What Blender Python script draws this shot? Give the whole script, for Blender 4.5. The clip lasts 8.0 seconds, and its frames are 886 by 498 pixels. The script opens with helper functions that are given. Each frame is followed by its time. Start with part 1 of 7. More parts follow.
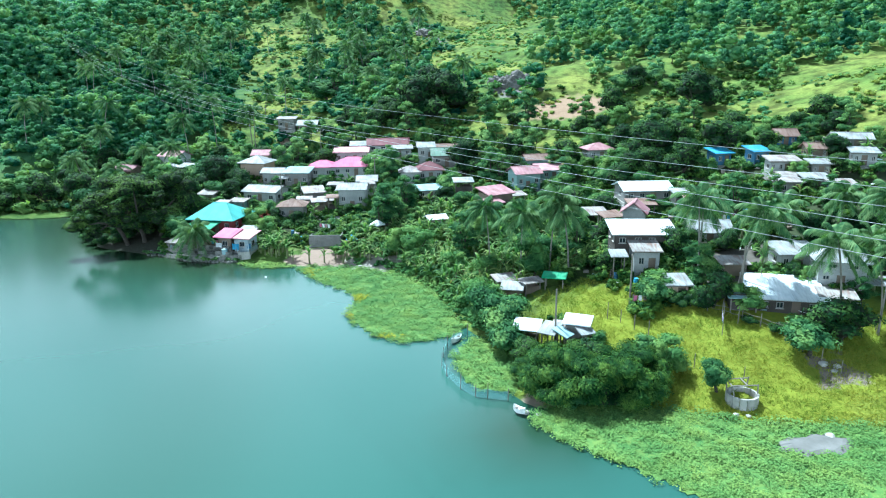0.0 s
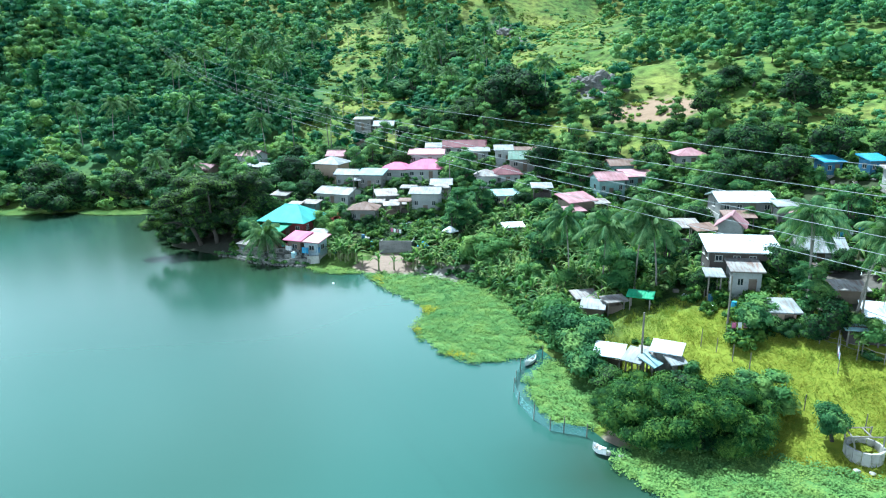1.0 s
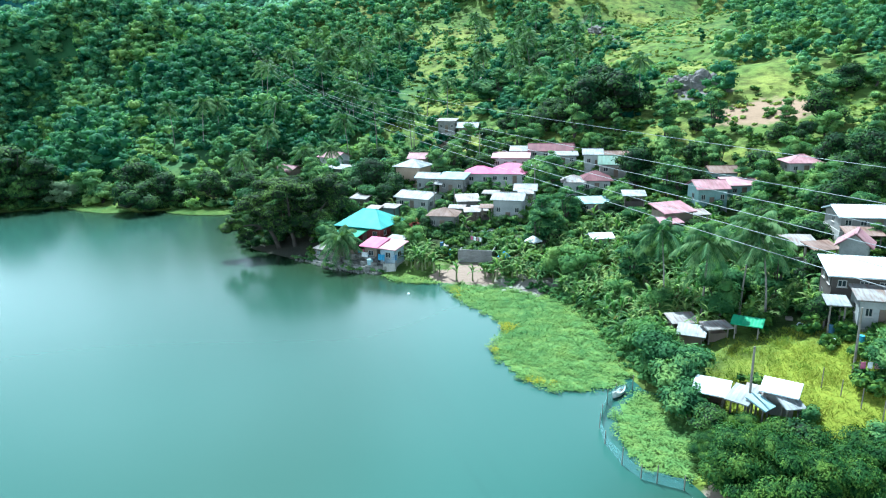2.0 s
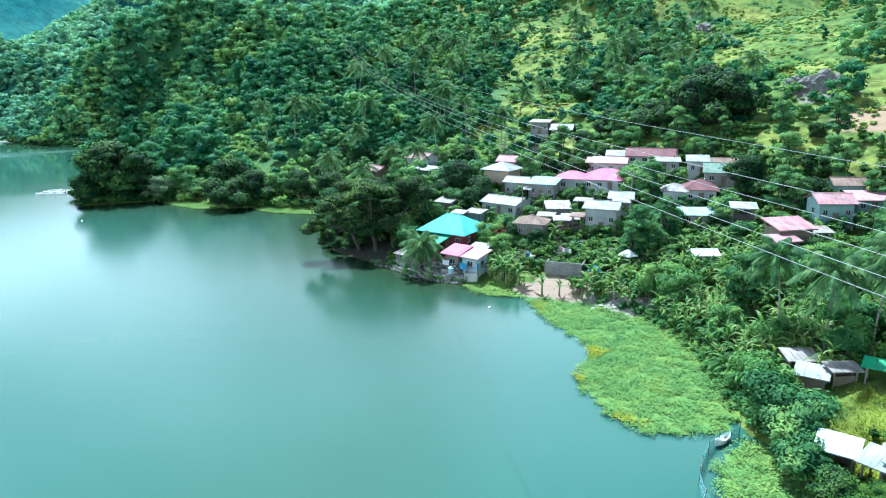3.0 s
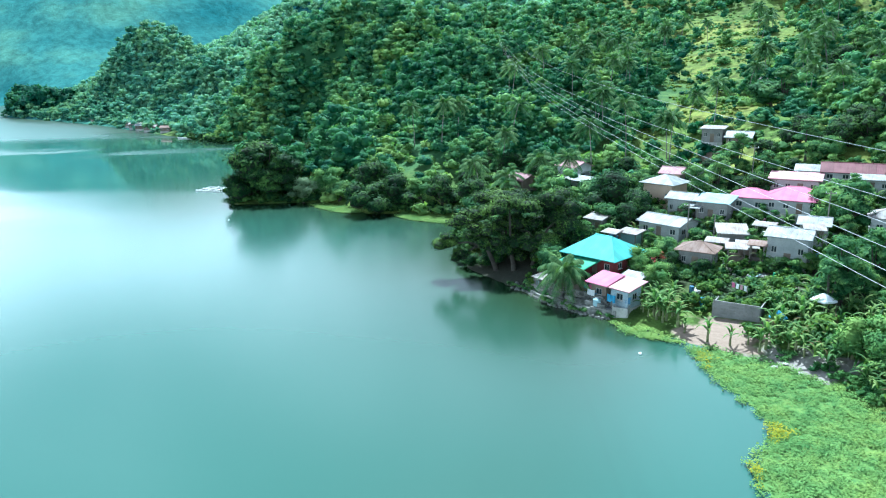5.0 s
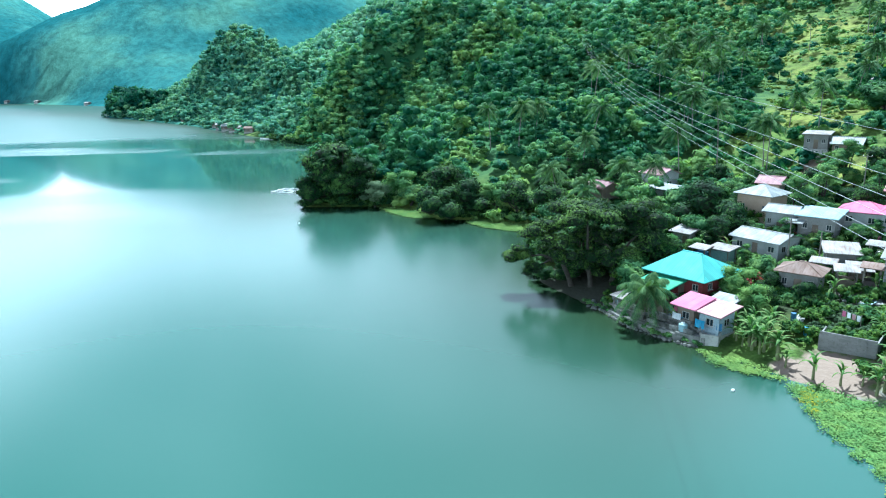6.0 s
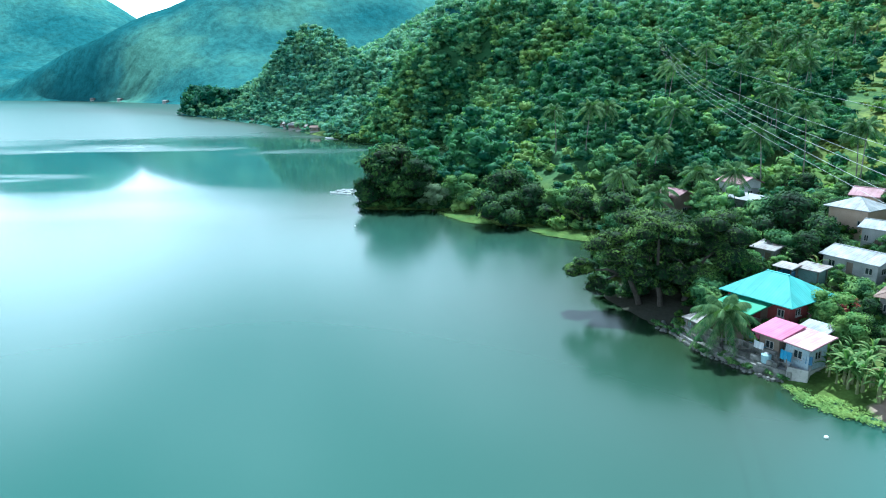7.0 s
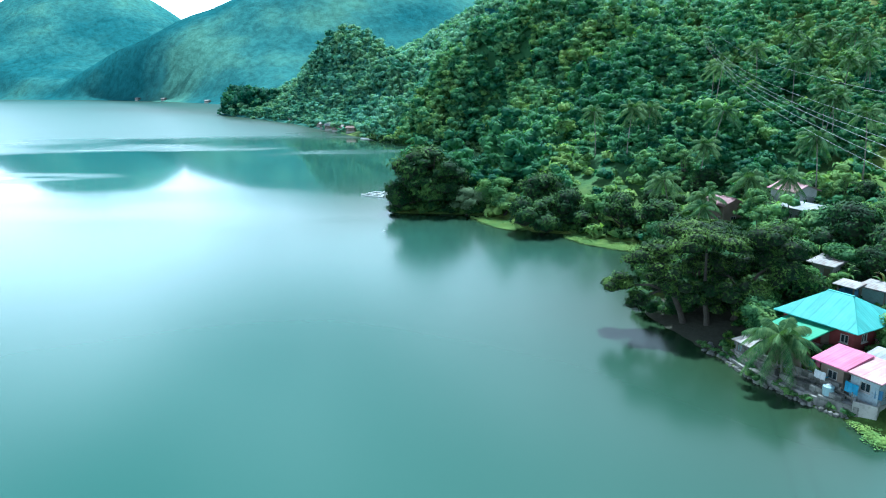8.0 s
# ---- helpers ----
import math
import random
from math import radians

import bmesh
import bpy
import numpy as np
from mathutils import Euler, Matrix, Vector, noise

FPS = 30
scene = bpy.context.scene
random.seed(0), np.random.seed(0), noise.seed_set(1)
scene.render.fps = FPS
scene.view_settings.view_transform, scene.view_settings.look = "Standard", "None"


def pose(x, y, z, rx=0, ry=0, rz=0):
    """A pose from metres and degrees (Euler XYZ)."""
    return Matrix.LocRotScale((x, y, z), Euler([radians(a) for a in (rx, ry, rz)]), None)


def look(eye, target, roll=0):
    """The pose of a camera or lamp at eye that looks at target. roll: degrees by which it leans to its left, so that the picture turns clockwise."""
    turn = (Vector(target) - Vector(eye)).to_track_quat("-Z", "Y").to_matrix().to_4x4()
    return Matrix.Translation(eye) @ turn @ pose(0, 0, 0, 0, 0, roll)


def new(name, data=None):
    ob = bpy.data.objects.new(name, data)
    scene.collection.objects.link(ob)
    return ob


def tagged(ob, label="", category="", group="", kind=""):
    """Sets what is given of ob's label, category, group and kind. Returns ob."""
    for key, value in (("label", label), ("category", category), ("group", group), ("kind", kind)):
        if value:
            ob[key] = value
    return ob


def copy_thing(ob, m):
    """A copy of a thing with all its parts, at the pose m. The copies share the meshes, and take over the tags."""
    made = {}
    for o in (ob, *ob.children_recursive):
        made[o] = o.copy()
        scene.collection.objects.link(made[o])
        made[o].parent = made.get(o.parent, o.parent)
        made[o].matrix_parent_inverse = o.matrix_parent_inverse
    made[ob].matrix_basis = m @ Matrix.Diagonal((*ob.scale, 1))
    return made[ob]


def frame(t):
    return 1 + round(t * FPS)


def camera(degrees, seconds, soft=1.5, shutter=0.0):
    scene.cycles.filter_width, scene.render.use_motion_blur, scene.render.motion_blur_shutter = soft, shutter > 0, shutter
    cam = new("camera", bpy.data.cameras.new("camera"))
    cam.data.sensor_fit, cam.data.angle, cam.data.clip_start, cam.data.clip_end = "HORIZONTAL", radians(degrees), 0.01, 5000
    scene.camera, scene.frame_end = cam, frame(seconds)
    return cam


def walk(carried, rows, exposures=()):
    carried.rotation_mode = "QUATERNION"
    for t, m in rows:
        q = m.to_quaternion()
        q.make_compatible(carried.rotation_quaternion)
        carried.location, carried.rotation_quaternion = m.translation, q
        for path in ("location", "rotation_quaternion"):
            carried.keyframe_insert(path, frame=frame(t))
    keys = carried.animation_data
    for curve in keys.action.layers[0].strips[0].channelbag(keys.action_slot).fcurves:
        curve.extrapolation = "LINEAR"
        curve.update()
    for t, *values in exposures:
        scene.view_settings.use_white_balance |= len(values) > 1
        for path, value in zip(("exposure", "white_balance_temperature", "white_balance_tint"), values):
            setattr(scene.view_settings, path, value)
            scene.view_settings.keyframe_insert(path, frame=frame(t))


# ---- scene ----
cam = camera(65.5, 8.0, soft=1.1)
PATH = [
    (0, (6.344, -50.482, 30.752), (6.633, -48.57, 30.241), -0.6),
    (0.5, (6.759, -47.644, 30.675), (6.939, -45.719, 30.164), -0.6),
    (1, (7.141, -44.701, 30.612), (7.214, -42.768, 30.104), -0.6),
    (1.5, (7.435, -41.728, 30.576), (7.392, -39.794, 30.069), -0.7),
    (1.7, (7.498, -40.534, 30.568), (7.406, -38.601, 30.063), -0.8),
    (2.8, (7.735, -33.751, 30.446), (7.357, -31.852, 29.942), -0.8),
    (3, (7.709, -32.499, 30.442), (7.282, -30.611, 29.94), -0.7),
    (3.5, (7.529, -29.344, 30.419), (6.991, -27.484, 29.919), -0.8),
    (4, (7.192, -26.283, 30.399), (6.559, -24.453, 29.9), -0.8),
    (4.5, (6.634, -23.189, 30.379), (5.895, -21.398, 29.882), -0.8),
    (5, (5.943, -20.094, 30.361), (5.099, -18.349, 29.866), -0.9),
    (5.2, (5.591, -18.879, 30.353), (4.709, -17.153, 29.861), -1.0),
    (6.5, (2.819, -11.235, 30.159), (1.693, -9.655, 29.673), -0.9),
    (7, (1.485, -8.435, 30.05), (0.293, -6.903, 29.567), -0.8),
    (7.5, (0.138, -5.852, 29.939), (-1.108, -4.363, 29.457), -0.8),
    (8, (-1.221, -3.369, 29.879), (-2.496, -1.904, 29.399), -0.7),
]
walk(cam, [(t, look(eye, aim, roll)) for t, eye, aim, roll in PATH], [(0.0, 1.45, 4880, -5), (4.0, 1.60, 4860, -4), (8.0, 1.26, 4720, -4)])
# ---- lie of the land ----
SHORE = [(60, -200), (78, -110), (92, -60), (80, -32), (62, -10), (51, -2.5), (41, 0), (30, 6.5), (24, 5), (21.5, 8), (25, 14), (24, 21), (21, 25),
         (19, 32), (18, 42), (14, 51), (8, 55.5), (0, 58), (-6, 60.5), (-9.5, 61), (-14, 63), (-21.5, 66.5), (-28.5, 71.5),
         (-37, 77), (-45, 95), (-53, 111), (-68, 112.5), (-76, 109.5), (-86, 114.5), (-97, 116), (-112, 107),
         (-121, 115), (-126, 135), (-134, 165), (-160, 210), (-190, 235), (-227, 229), (-265, 243), (-313, 262),
         (-405, 301), (-485, 325), (-580, 350), (-598, 362), (-600, 400), (-640, 470), (-842, 516), (-1000, 540), (-1145, 547)]
FAR = [(-1317, 536), (-1800, 430), (-2600, 250), (-2600, -1500), (40, -1500)]


def smooth(a, b, v):
    q = np.clip((v - a) / (b - a), 0, 1)
    return q * q * (3 - 2 * q)


def shore_distance(x, y):
    """Metres inland of the lake's edge, negative over water."""
    x, y = np.asarray(x, float), np.asarray(y, float)
    ring = np.array(SHORE + FAR, float)
    best, inside = np.full(x.shape, 1e12), np.zeros(x.shape, bool)
    for (ax, ay), (bx, by) in zip(ring, np.roll(ring, -1, axis=0)):
        ux, uy = bx - ax, by - ay
        k = np.clip(((x - ax) * ux + (y - ay) * uy) / (ux * ux + uy * uy), 0, 1)
        best = np.minimum(best, (x - ax - k * ux) ** 2 + (y - ay - k * uy) ** 2)
        cross = ((ay > y) != (by > y)) & (x < ux * (y - ay) / (uy if uy else 1e-9) + ax)
        inside ^= cross
    return np.where(inside, -1, 1) * np.sqrt(best)


def ripple(x, y, size, seed=0.0):
    """Soft rolling relief between -1 and 1, from a few crossing waves."""
    a, b = x / size + seed, y / size - seed * 1.7
    return (np.sin(a * 1.3 + 1.7 * np.sin(b * 0.9 + seed)) + np.sin(b * 1.7 + 1.3 * np.sin(a * 1.1 - seed)) + np.sin((a + b) * 2.3 + 2 * np.sin(a * 0.7 - b))) / 3


# rounded hills: centre, reach along and across, turn in degrees, height
HILLS = [(-186, 287, 92, 60, 24, 55.5), (-95, 245, 80, 55, 20, 36), (-415, 356, 66, 56, -20, 60), (-325, 325, 60, 40, 20, 36), (-480, 390, 70, 50, -20, 26),
         (-330, 690, 260, 150, 10, 150), (-232, 450, 100, 70, 10, 62), (-165, 400, 90, 60, 20, 58), (-1000, 900, 400, 210, 45, 222), (-2100, 880, 430, 360, 0, 305),
         (-650, 1250, 500, 300, 10, 230), (60, 480, 260, 150, 5, 110), (-60, 420, 130, 100, 0, 62), (330, 330, 180, 260, 10, 105), (260, 90, 110, 140, 0, 50)]


def ground(x, y):
    """Height of the land over the lake's level; below 0 under water."""
    x, y = np.asarray(x, float), np.asarray(y, float)
    s = shore_distance(x, y)
    flat = 12 + 45 * smooth(-75, -25, x)
    low = 1.1 * smooth(-1, 6, s) + 0.02 * np.clip(s, 0, 30) + np.clip(s - 6, 0, None).clip(max=flat) * 0.19
    rise = np.clip(s - flat, 0, None)
    slope = 0.27 + 0.08 * smooth(-30, -70, x)
    top = 42 + 12 * smooth(-60, 60, x)
    hillside = top * (1 - np.exp(-slope * rise / top))
    z = low + hillside
    bumps = 0
    for cx, cy, rx, ry, turn, h in HILLS:
        c, n = np.cos(np.radians(turn)), np.sin(np.radians(turn))
        u, v = ((x - cx) * c + (y - cy) * n) / rx, ((y - cy) * c - (x - cx) * n) / ry
        bumps = np.maximum(bumps, h * np.exp(-(u * u + v * v) * 0.9))
    land = smooth(0, 55, s)
    z = np.maximum(z, bumps * land) + 6 * land * smooth(0, 30, np.minimum(z, bumps))
    z = z - 2.8 * smooth(10, 38, s) * (1 - smooth(50, 82, s)) * smooth(-30, -12, x) * (1 - smooth(45, 65, x))
    z = z + 2.1 * smooth(2, 14, s) * np.exp(-(((x - 52) / 20) ** 2 + ((y - 24) / 15) ** 2))
    z = z + smooth(40, 140, s) * (3.5 * ripple(x, y, 34) + 1.4 * ripple(x, y, 11, 2.0)) + 9.0 * smooth(600, 900, np.hypot(x, y)) * smooth(0, 60, s) * (ripple(x, y, 110, 0.5) + 0.3 * ripple(x, y, 70, 1.5)) + 0.12 * smooth(0, 10, s) * ripple(x, y, 3.0, 1.0)
    return np.where(s < 0, np.maximum(-4, s * 0.35) - 0.05, z)



# ---- sky, sun, exposure ----
SUN_UP, SUN_FROM = 59.0, 336.0          # degrees above the horizon; compass bearing the sun stands at
world = bpy.data.worlds.new("sky")
scene.world = world
world.use_nodes = True
wn, wl = world.node_tree.nodes, world.node_tree.links
wn.clear()
sky = wn.new("ShaderNodeTexSky")
sky.sky_type, sky.sun_disc = "NISHITA", False
sky.sun_elevation, sky.sun_rotation = radians(SUN_UP), radians(SUN_FROM)
sky.altitude, sky.air_density, sky.dust_density, sky.ozone_density = 100, 1.3, 4.0, 1.0
wb, wo = wn.new("ShaderNodeBackground"), wn.new("ShaderNodeOutputWorld")
wb.inputs["Strength"].default_value = 0.041
# broken fair-weather cloud, closing up towards the horizon as cloud does
wc, wm, wt = wn.new("ShaderNodeTexCoord"), wn.new("ShaderNodeMapping"), wn.new("ShaderNodeTexNoise")
wm.inputs["Scale"].default_value = (1.0, 1.0, 2.6)
wt.inputs["Scale"].default_value, wt.inputs["Detail"].default_value = 2.2, 5.0
wr, wh, ws, wa = wn.new("ShaderNodeValToRGB"), wn.new("ShaderNodeMapRange"), wn.new("ShaderNodeSeparateXYZ"), wn.new("ShaderNodeMath")
wr.color_ramp.elements[0].position, wr.color_ramp.elements[1].position = 0.46, 0.82
wh.inputs["From Min"].default_value, wh.inputs["From Max"].default_value = 0.04, 0.95
wh.inputs["To Min"].default_value, wh.inputs["To Max"].default_value = 0.40, -0.36
wa.operation = "ADD"
wx = wn.new("ShaderNodeMix")
wx.data_type = "RGBA"
wx.inputs[7].default_value = (38.0, 38.2, 37.5, 1)
wl.new(wc.outputs["Generated"], wm.inputs["Vector"])
wl.new(wc.outputs["Generated"], ws.inputs["Vector"])
wl.new(ws.outputs["Z"], wh.inputs["Value"])
wl.new(wm.outputs["Vector"], wt.inputs["Vector"])
wl.new(wt.outputs["Fac"], wa.inputs[0])
wl.new(wh.outputs["Result"], wa.inputs[1])
wl.new(wa.outputs[0], wr.inputs["Fac"])
wl.new(wr.outputs["Color"], wx.inputs[0])
wl.new(sky.outputs["Color"], wx.inputs[6])
wl.new(wx.outputs[2], wb.inputs["Color"])
wl.new(wb.outputs["Background"], wo.inputs["Surface"])
sun = new("sun", bpy.data.lights.new("sun", "SUN"))
sun.data.energy, sun.data.angle, sun.data.color = 5.0, radians(0.5), (1.0, 0.95, 0.86)
a, e = radians(SUN_FROM), radians(SUN_UP)
sun.matrix_world = look((0, 0, 0), (-math.sin(a) * math.cos(e), -math.cos(a) * math.cos(e), -math.sin(e)))


# ---- materials ----
def material(name, rough=0.8, metal=0.0, spec=0.3):
    m = bpy.data.materials.new(name)
    m.use_nodes = True
    p = m.node_tree.nodes["Principled BSDF"]
    p.inputs["Roughness"].default_value, p.inputs["Metallic"].default_value = rough, metal
    p.inputs["Specular IOR Level"].default_value = spec
    return m, m.node_tree.nodes, m.node_tree.links, p


def noise_node(n, l, scale, detail=4.0, coord="Object", rough=0.55, stretch=None):
    c, t = n.new("ShaderNodeTexCoord"), n.new("ShaderNodeTexNoise")
    t.inputs["Scale"].default_value, t.inputs["Detail"].default_value, t.inputs["Roughness"].default_value = scale, detail, rough
    if stretch:
        mp = n.new("ShaderNodeMapping")
        mp.inputs["Scale"].default_value = stretch
        l.new(c.outputs[coord], mp.inputs["Vector"])
        l.new(mp.outputs["Vector"], t.inputs["Vector"])
    else:
        l.new(c.outputs[coord], t.inputs["Vector"])
    return t


def ramp_node(n, l, source, stops):
    r = n.new("ShaderNodeValToRGB")
    while len(r.color_ramp.elements) < len(stops):
        r.color_ramp.elements.new(0.5)
    for el, (at, col) in zip(r.color_ramp.elements, stops):
        el.position, el.color = at, (*col, 1) if len(col) == 3 else col
    l.new(source, r.inputs["Fac"])
    return r


def mix_node(n, l, fac, a, b, mode="MIX"):
    x = n.new("ShaderNodeMix")
    x.data_type, x.blend_type = "RGBA", mode
    for key, v in ((0, fac), (6, a), (7, b)):
        if isinstance(v, (int, float)):
            x.inputs[key].default_value = v
        elif isinstance(v, tuple):
            x.inputs[key].default_value = (*v, 1)
        else:
            l.new(v, x.inputs[key])
    return x.outputs[2]


def bump(n, l, p, height, strength, distance):
    b = n.new("ShaderNodeBump")
    b.inputs["Strength"].default_value, b.inputs["Distance"].default_value = strength, distance
    l.new(height, b.inputs["Height"])
    l.new(b.outputs["Normal"], p.inputs["Normal"])


def surface(name, c1, c2, rough=0.8, big=0.4, small=9.0, dirt=(0.1, 0.09, 0.07), dirty=0.25, metal=0.0, spec=0.3, vary=0.12, relief=0.02):
    """Painted, plastered or earthen surface: two tones in large patches, fine grain, some dirt, each piece a little different."""
    m, n, l, p = material(name, rough, metal, spec)
    a, b = noise_node(n, l, big, 5), noise_node(n, l, small, 6)
    base = mix_node(n, l, ramp_node(n, l, a.outputs["Fac"], [(0.35, (0, 0, 0)), (0.65, (1, 1, 1))]).outputs["Color"], c1, c2)
    spots = ramp_node(n, l, b.outputs["Fac"], [(0.5, (0, 0, 0)), (0.72, (dirty,) * 3)])
    base = mix_node(n, l, spots.outputs["Color"], base, dirt)
    info = n.new("ShaderNodeObjectInfo")
    vr = ramp_node(n, l, info.outputs["Random"], [(0, (1 - vary,) * 3), (1, (1.0,) * 3)])
    base = mix_node(n, l, 1.0, base, vr.outputs["Color"], "MULTIPLY")
    l.new(base, p.inputs["Base Color"])
    if relief:
        bump(n, l, p, b.outputs["Fac"], 0.5, relief)
    return m


def metal_sheet(name, c1, c2, rust, rusty, rough=0.68):
    """Corrugated roofing: paint or zinc with rust streaks down the slope."""
    m, n, l, p = material(name, rough, 0.0, 0.15)
    a, b = noise_node(n, l, 0.5, 4), noise_node(n, l, 1.3, 7, stretch=(3.0, 0.5, 0.5))
    base = mix_node(n, l, ramp_node(n, l, a.outputs["Fac"], [(0.35, (0, 0, 0)), (0.65, (1, 1, 1))]).outputs["Color"], c1, c2)
    streak = ramp_node(n, l, b.outputs["Fac"], [(0.46, (0, 0, 0)), (0.68, (rusty,) * 3)])
    base = mix_node(n, l, streak.outputs["Color"], base, rust)
    info = n.new("ShaderNodeObjectInfo")
    vr = ramp_node(n, l, info.outputs["Random"], [(0, (0.80,) * 3), (0.4, (0.94,) * 3), (1, (1.05,) * 3)])
    base = mix_node(n, l, 1.0, base, vr.outputs["Color"], "MULTIPLY")
    l.new(base, p.inputs["Base Color"])
    bump(n, l, p, b.outputs["Fac"], 0.3, 0.01)
    return m


def foliage(name, dark, mid, light, scale=0.12, gloss=0.7, shine=0.06, through_light=0.26, dead=0.0, mottle=0.26):
    """Leaves: tone drifts from plant to plant and from leaf to leaf, some light comes through."""
    m, n, l, p = material(name, gloss, 0.0, shine)
    a = noise_node(n, l, scale, 3)
    geo, info = n.new("ShaderNodeNewGeometry"), n.new("ShaderNodeObjectInfo")
    add = n.new("ShaderNodeMath")
    add.operation = "MULTIPLY_ADD"
    l.new(geo.outputs["Random Per Island"], add.inputs[0])
    add.inputs[1].default_value = mottle
    fine = noise_node(n, l, max(scale * 3.2, 0.2), 2)
    blend = n.new("ShaderNodeMapRange")
    both = n.new("ShaderNodeMath")
    both.operation = "ADD"
    l.new(a.outputs["Fac"], both.inputs[0])
    l.new(fine.outputs["Fac"], both.inputs[1])
    l.new(both.outputs[0], blend.inputs["Value"])
    blend.inputs["From Min"].default_value, blend.inputs["From Max"].default_value = 0.68, 1.32
    blend.inputs["To Min"].default_value, blend.inputs["To Max"].default_value = 0.2, 0.82
    l.new(blend.outputs["Result"], add.inputs[2])
    add2 = n.new("ShaderNodeMath")
    add2.operation = "MULTIPLY_ADD"
    l.new(info.outputs["Random"], add2.inputs[0])
    add2.inputs[1].default_value = 0.22
    l.new(add.outputs[0], add2.inputs[2])
    col = ramp_node(n, l, add2.outputs[0], [(0.36, dark), (0.64, mid), (0.98, light)])
    tint = col.outputs["Color"]
    if dead:
        for chance in (geo.outputs["Random Per Island"], info.outputs["Random"]):
            dry = ramp_node(n, l, chance, [(1 - dead, (0, 0, 0)), (1.001 - dead, (1, 1, 1))])
            tint = mix_node(n, l, dry.outputs["Color"], tint, (0.16, 0.135, 0.06))
    l.new(tint, p.inputs["Base Color"])
    tr = n.new("ShaderNodeBsdfTranslucent")
    l.new(mix_node(n, l, 1.0, tint, (0.85, 1.0, 0.45), "MULTIPLY"), tr.inputs["Color"])
    ms = n.new("ShaderNodeMixShader")
    ms.inputs[0].default_value = through_light
    l.new(p.outputs[0], ms.inputs[1])
    l.new(tr.outputs[0], ms.inputs[2])
    l.new(ms.outputs[0], n["Material Output"].inputs["Surface"])
    return m


M = {}
M["leaf_dark"] = foliage("dark_leaves", (0.0044, 0.0162, 0.0065), (0.0121, 0.0399, 0.0117), (0.0638, 0.119, 0.0247), scale=0.3, through_light=0.14)
M["leaf"] = foliage("green_leaves", (0.014, 0.048, 0.020), (0.052, 0.128, 0.043), (0.190, 0.295, 0.078), mottle=0.2)
M["leaf_mid"] = foliage("thicket_leaves", (0.006, 0.024, 0.007), (0.021, 0.062, 0.013), (0.095, 0.160, 0.024), scale=0.45, through_light=0.15)
M["grey_leaf"] = foliage("grey_green_leaves", (0.045, 0.085, 0.045), (0.075, 0.12, 0.06), (0.12, 0.17, 0.085), scale=0.4)
M["leaf_light"] = foliage("light_leaves", (0.032, 0.088, 0.028), (0.080, 0.170, 0.046), (0.200, 0.295, 0.074), mottle=0.2)
M["forest"] = foliage("woodland_leaves", (0.028, 0.096, 0.054), (0.088, 0.214, 0.092), (0.240, 0.370, 0.112), scale=0.06, mottle=0.16, through_light=0.36)
M["forest_deep"] = foliage("dark_woodland_leaves", (0.008, 0.044, 0.030), (0.022, 0.088, 0.048), (0.070, 0.178, 0.062), scale=0.09, mottle=0.16, through_light=0.32)
M["forest_lime"] = foliage("yellow_green_woodland_leaves", (0.052, 0.136, 0.048), (0.112, 0.214, 0.062), (0.230, 0.325, 0.084), scale=0.07, mottle=0.16, through_light=0.36)
# next three: bluer, paler leaf copies with aerial haze in their colour
M["forest_hazed"] = foliage("hazed_woodland_leaves", (0.0316, 0.12, 0.0734), (0.068, 0.188, 0.082), (0.165, 0.287, 0.098), scale=0.05, mottle=0.16, through_light=0.36)
M["far_forest"] = foliage("hazed_far_leaves", (0.038, 0.132, 0.098), (0.084, 0.212, 0.132), (0.190, 0.320, 0.148), scale=0.03, mottle=0.16, through_light=0.34)
M["haze_forest"] = foliage("hazed_distant_leaves", (0.072, 0.205, 0.160), (0.130, 0.290, 0.195), (0.220, 0.370, 0.200), scale=0.02, mottle=0.16, through_light=0.34)
M["palm"] = foliage("palm_fronds", (0.021, 0.062, 0.024), (0.055, 0.124, 0.044), (0.152, 0.235, 0.088), scale=0.4, gloss=0.65, shine=0.1)
M["banana"] = foliage("banana_leaves", (0.014, 0.046, 0.018), (0.090, 0.178, 0.050), (0.280, 0.345, 0.110), scale=0.2, gloss=0.65, shine=0.1, through_light=0.40, dead=0.03)
M["hyacinth"] = foliage("water_hyacinth", (0.080, 0.172, 0.050), (0.120, 0.216, 0.056), (0.172, 0.250, 0.056), scale=0.16, gloss=0.7, through_light=0.12, mottle=0.14)
M["hyacinth_gold"] = foliage("yellowing_hyacinth", (0.10, 0.18, 0.016), (0.19, 0.22, 0.016), (0.26, 0.25, 0.016), scale=0.3, through_light=0.12)
M["grass"] = foliage("tall_grass", (0.075, 0.150, 0.018), (0.140, 0.195, 0.022), (0.225, 0.230, 0.030), scale=0.22, gloss=0.8, shine=0.08, through_light=0.3)
# darker hyacinth copy: shade beneath the pads put into the raft's colour
M["raft"] = foliage("shaded_water_plants", (0.066, 0.142, 0.040), (0.098, 0.178, 0.046), (0.135, 0.200, 0.048), scale=0.5, through_light=0.05)
M["canopy_leaf"] = foliage("spreading_tree_leaves", (0.004, 0.014, 0.006), (0.012, 0.034, 0.010), (0.092, 0.150, 0.028), scale=0.16, through_light=0.16)
M["slope_grass"] = foliage("hillside_grass", (0.075, 0.150, 0.026), (0.145, 0.205, 0.036), (0.240, 0.260, 0.050), scale=0.1, gloss=0.8, shine=0.06, through_light=0.25)
# near-black crown cores: shade between the leaves put into the colour
M["crown_shade"] = surface("crown_inner_shade", (0.006, 0.014, 0.005), (0.010, 0.021, 0.007), 0.95, 1.0, 5.0, relief=0)
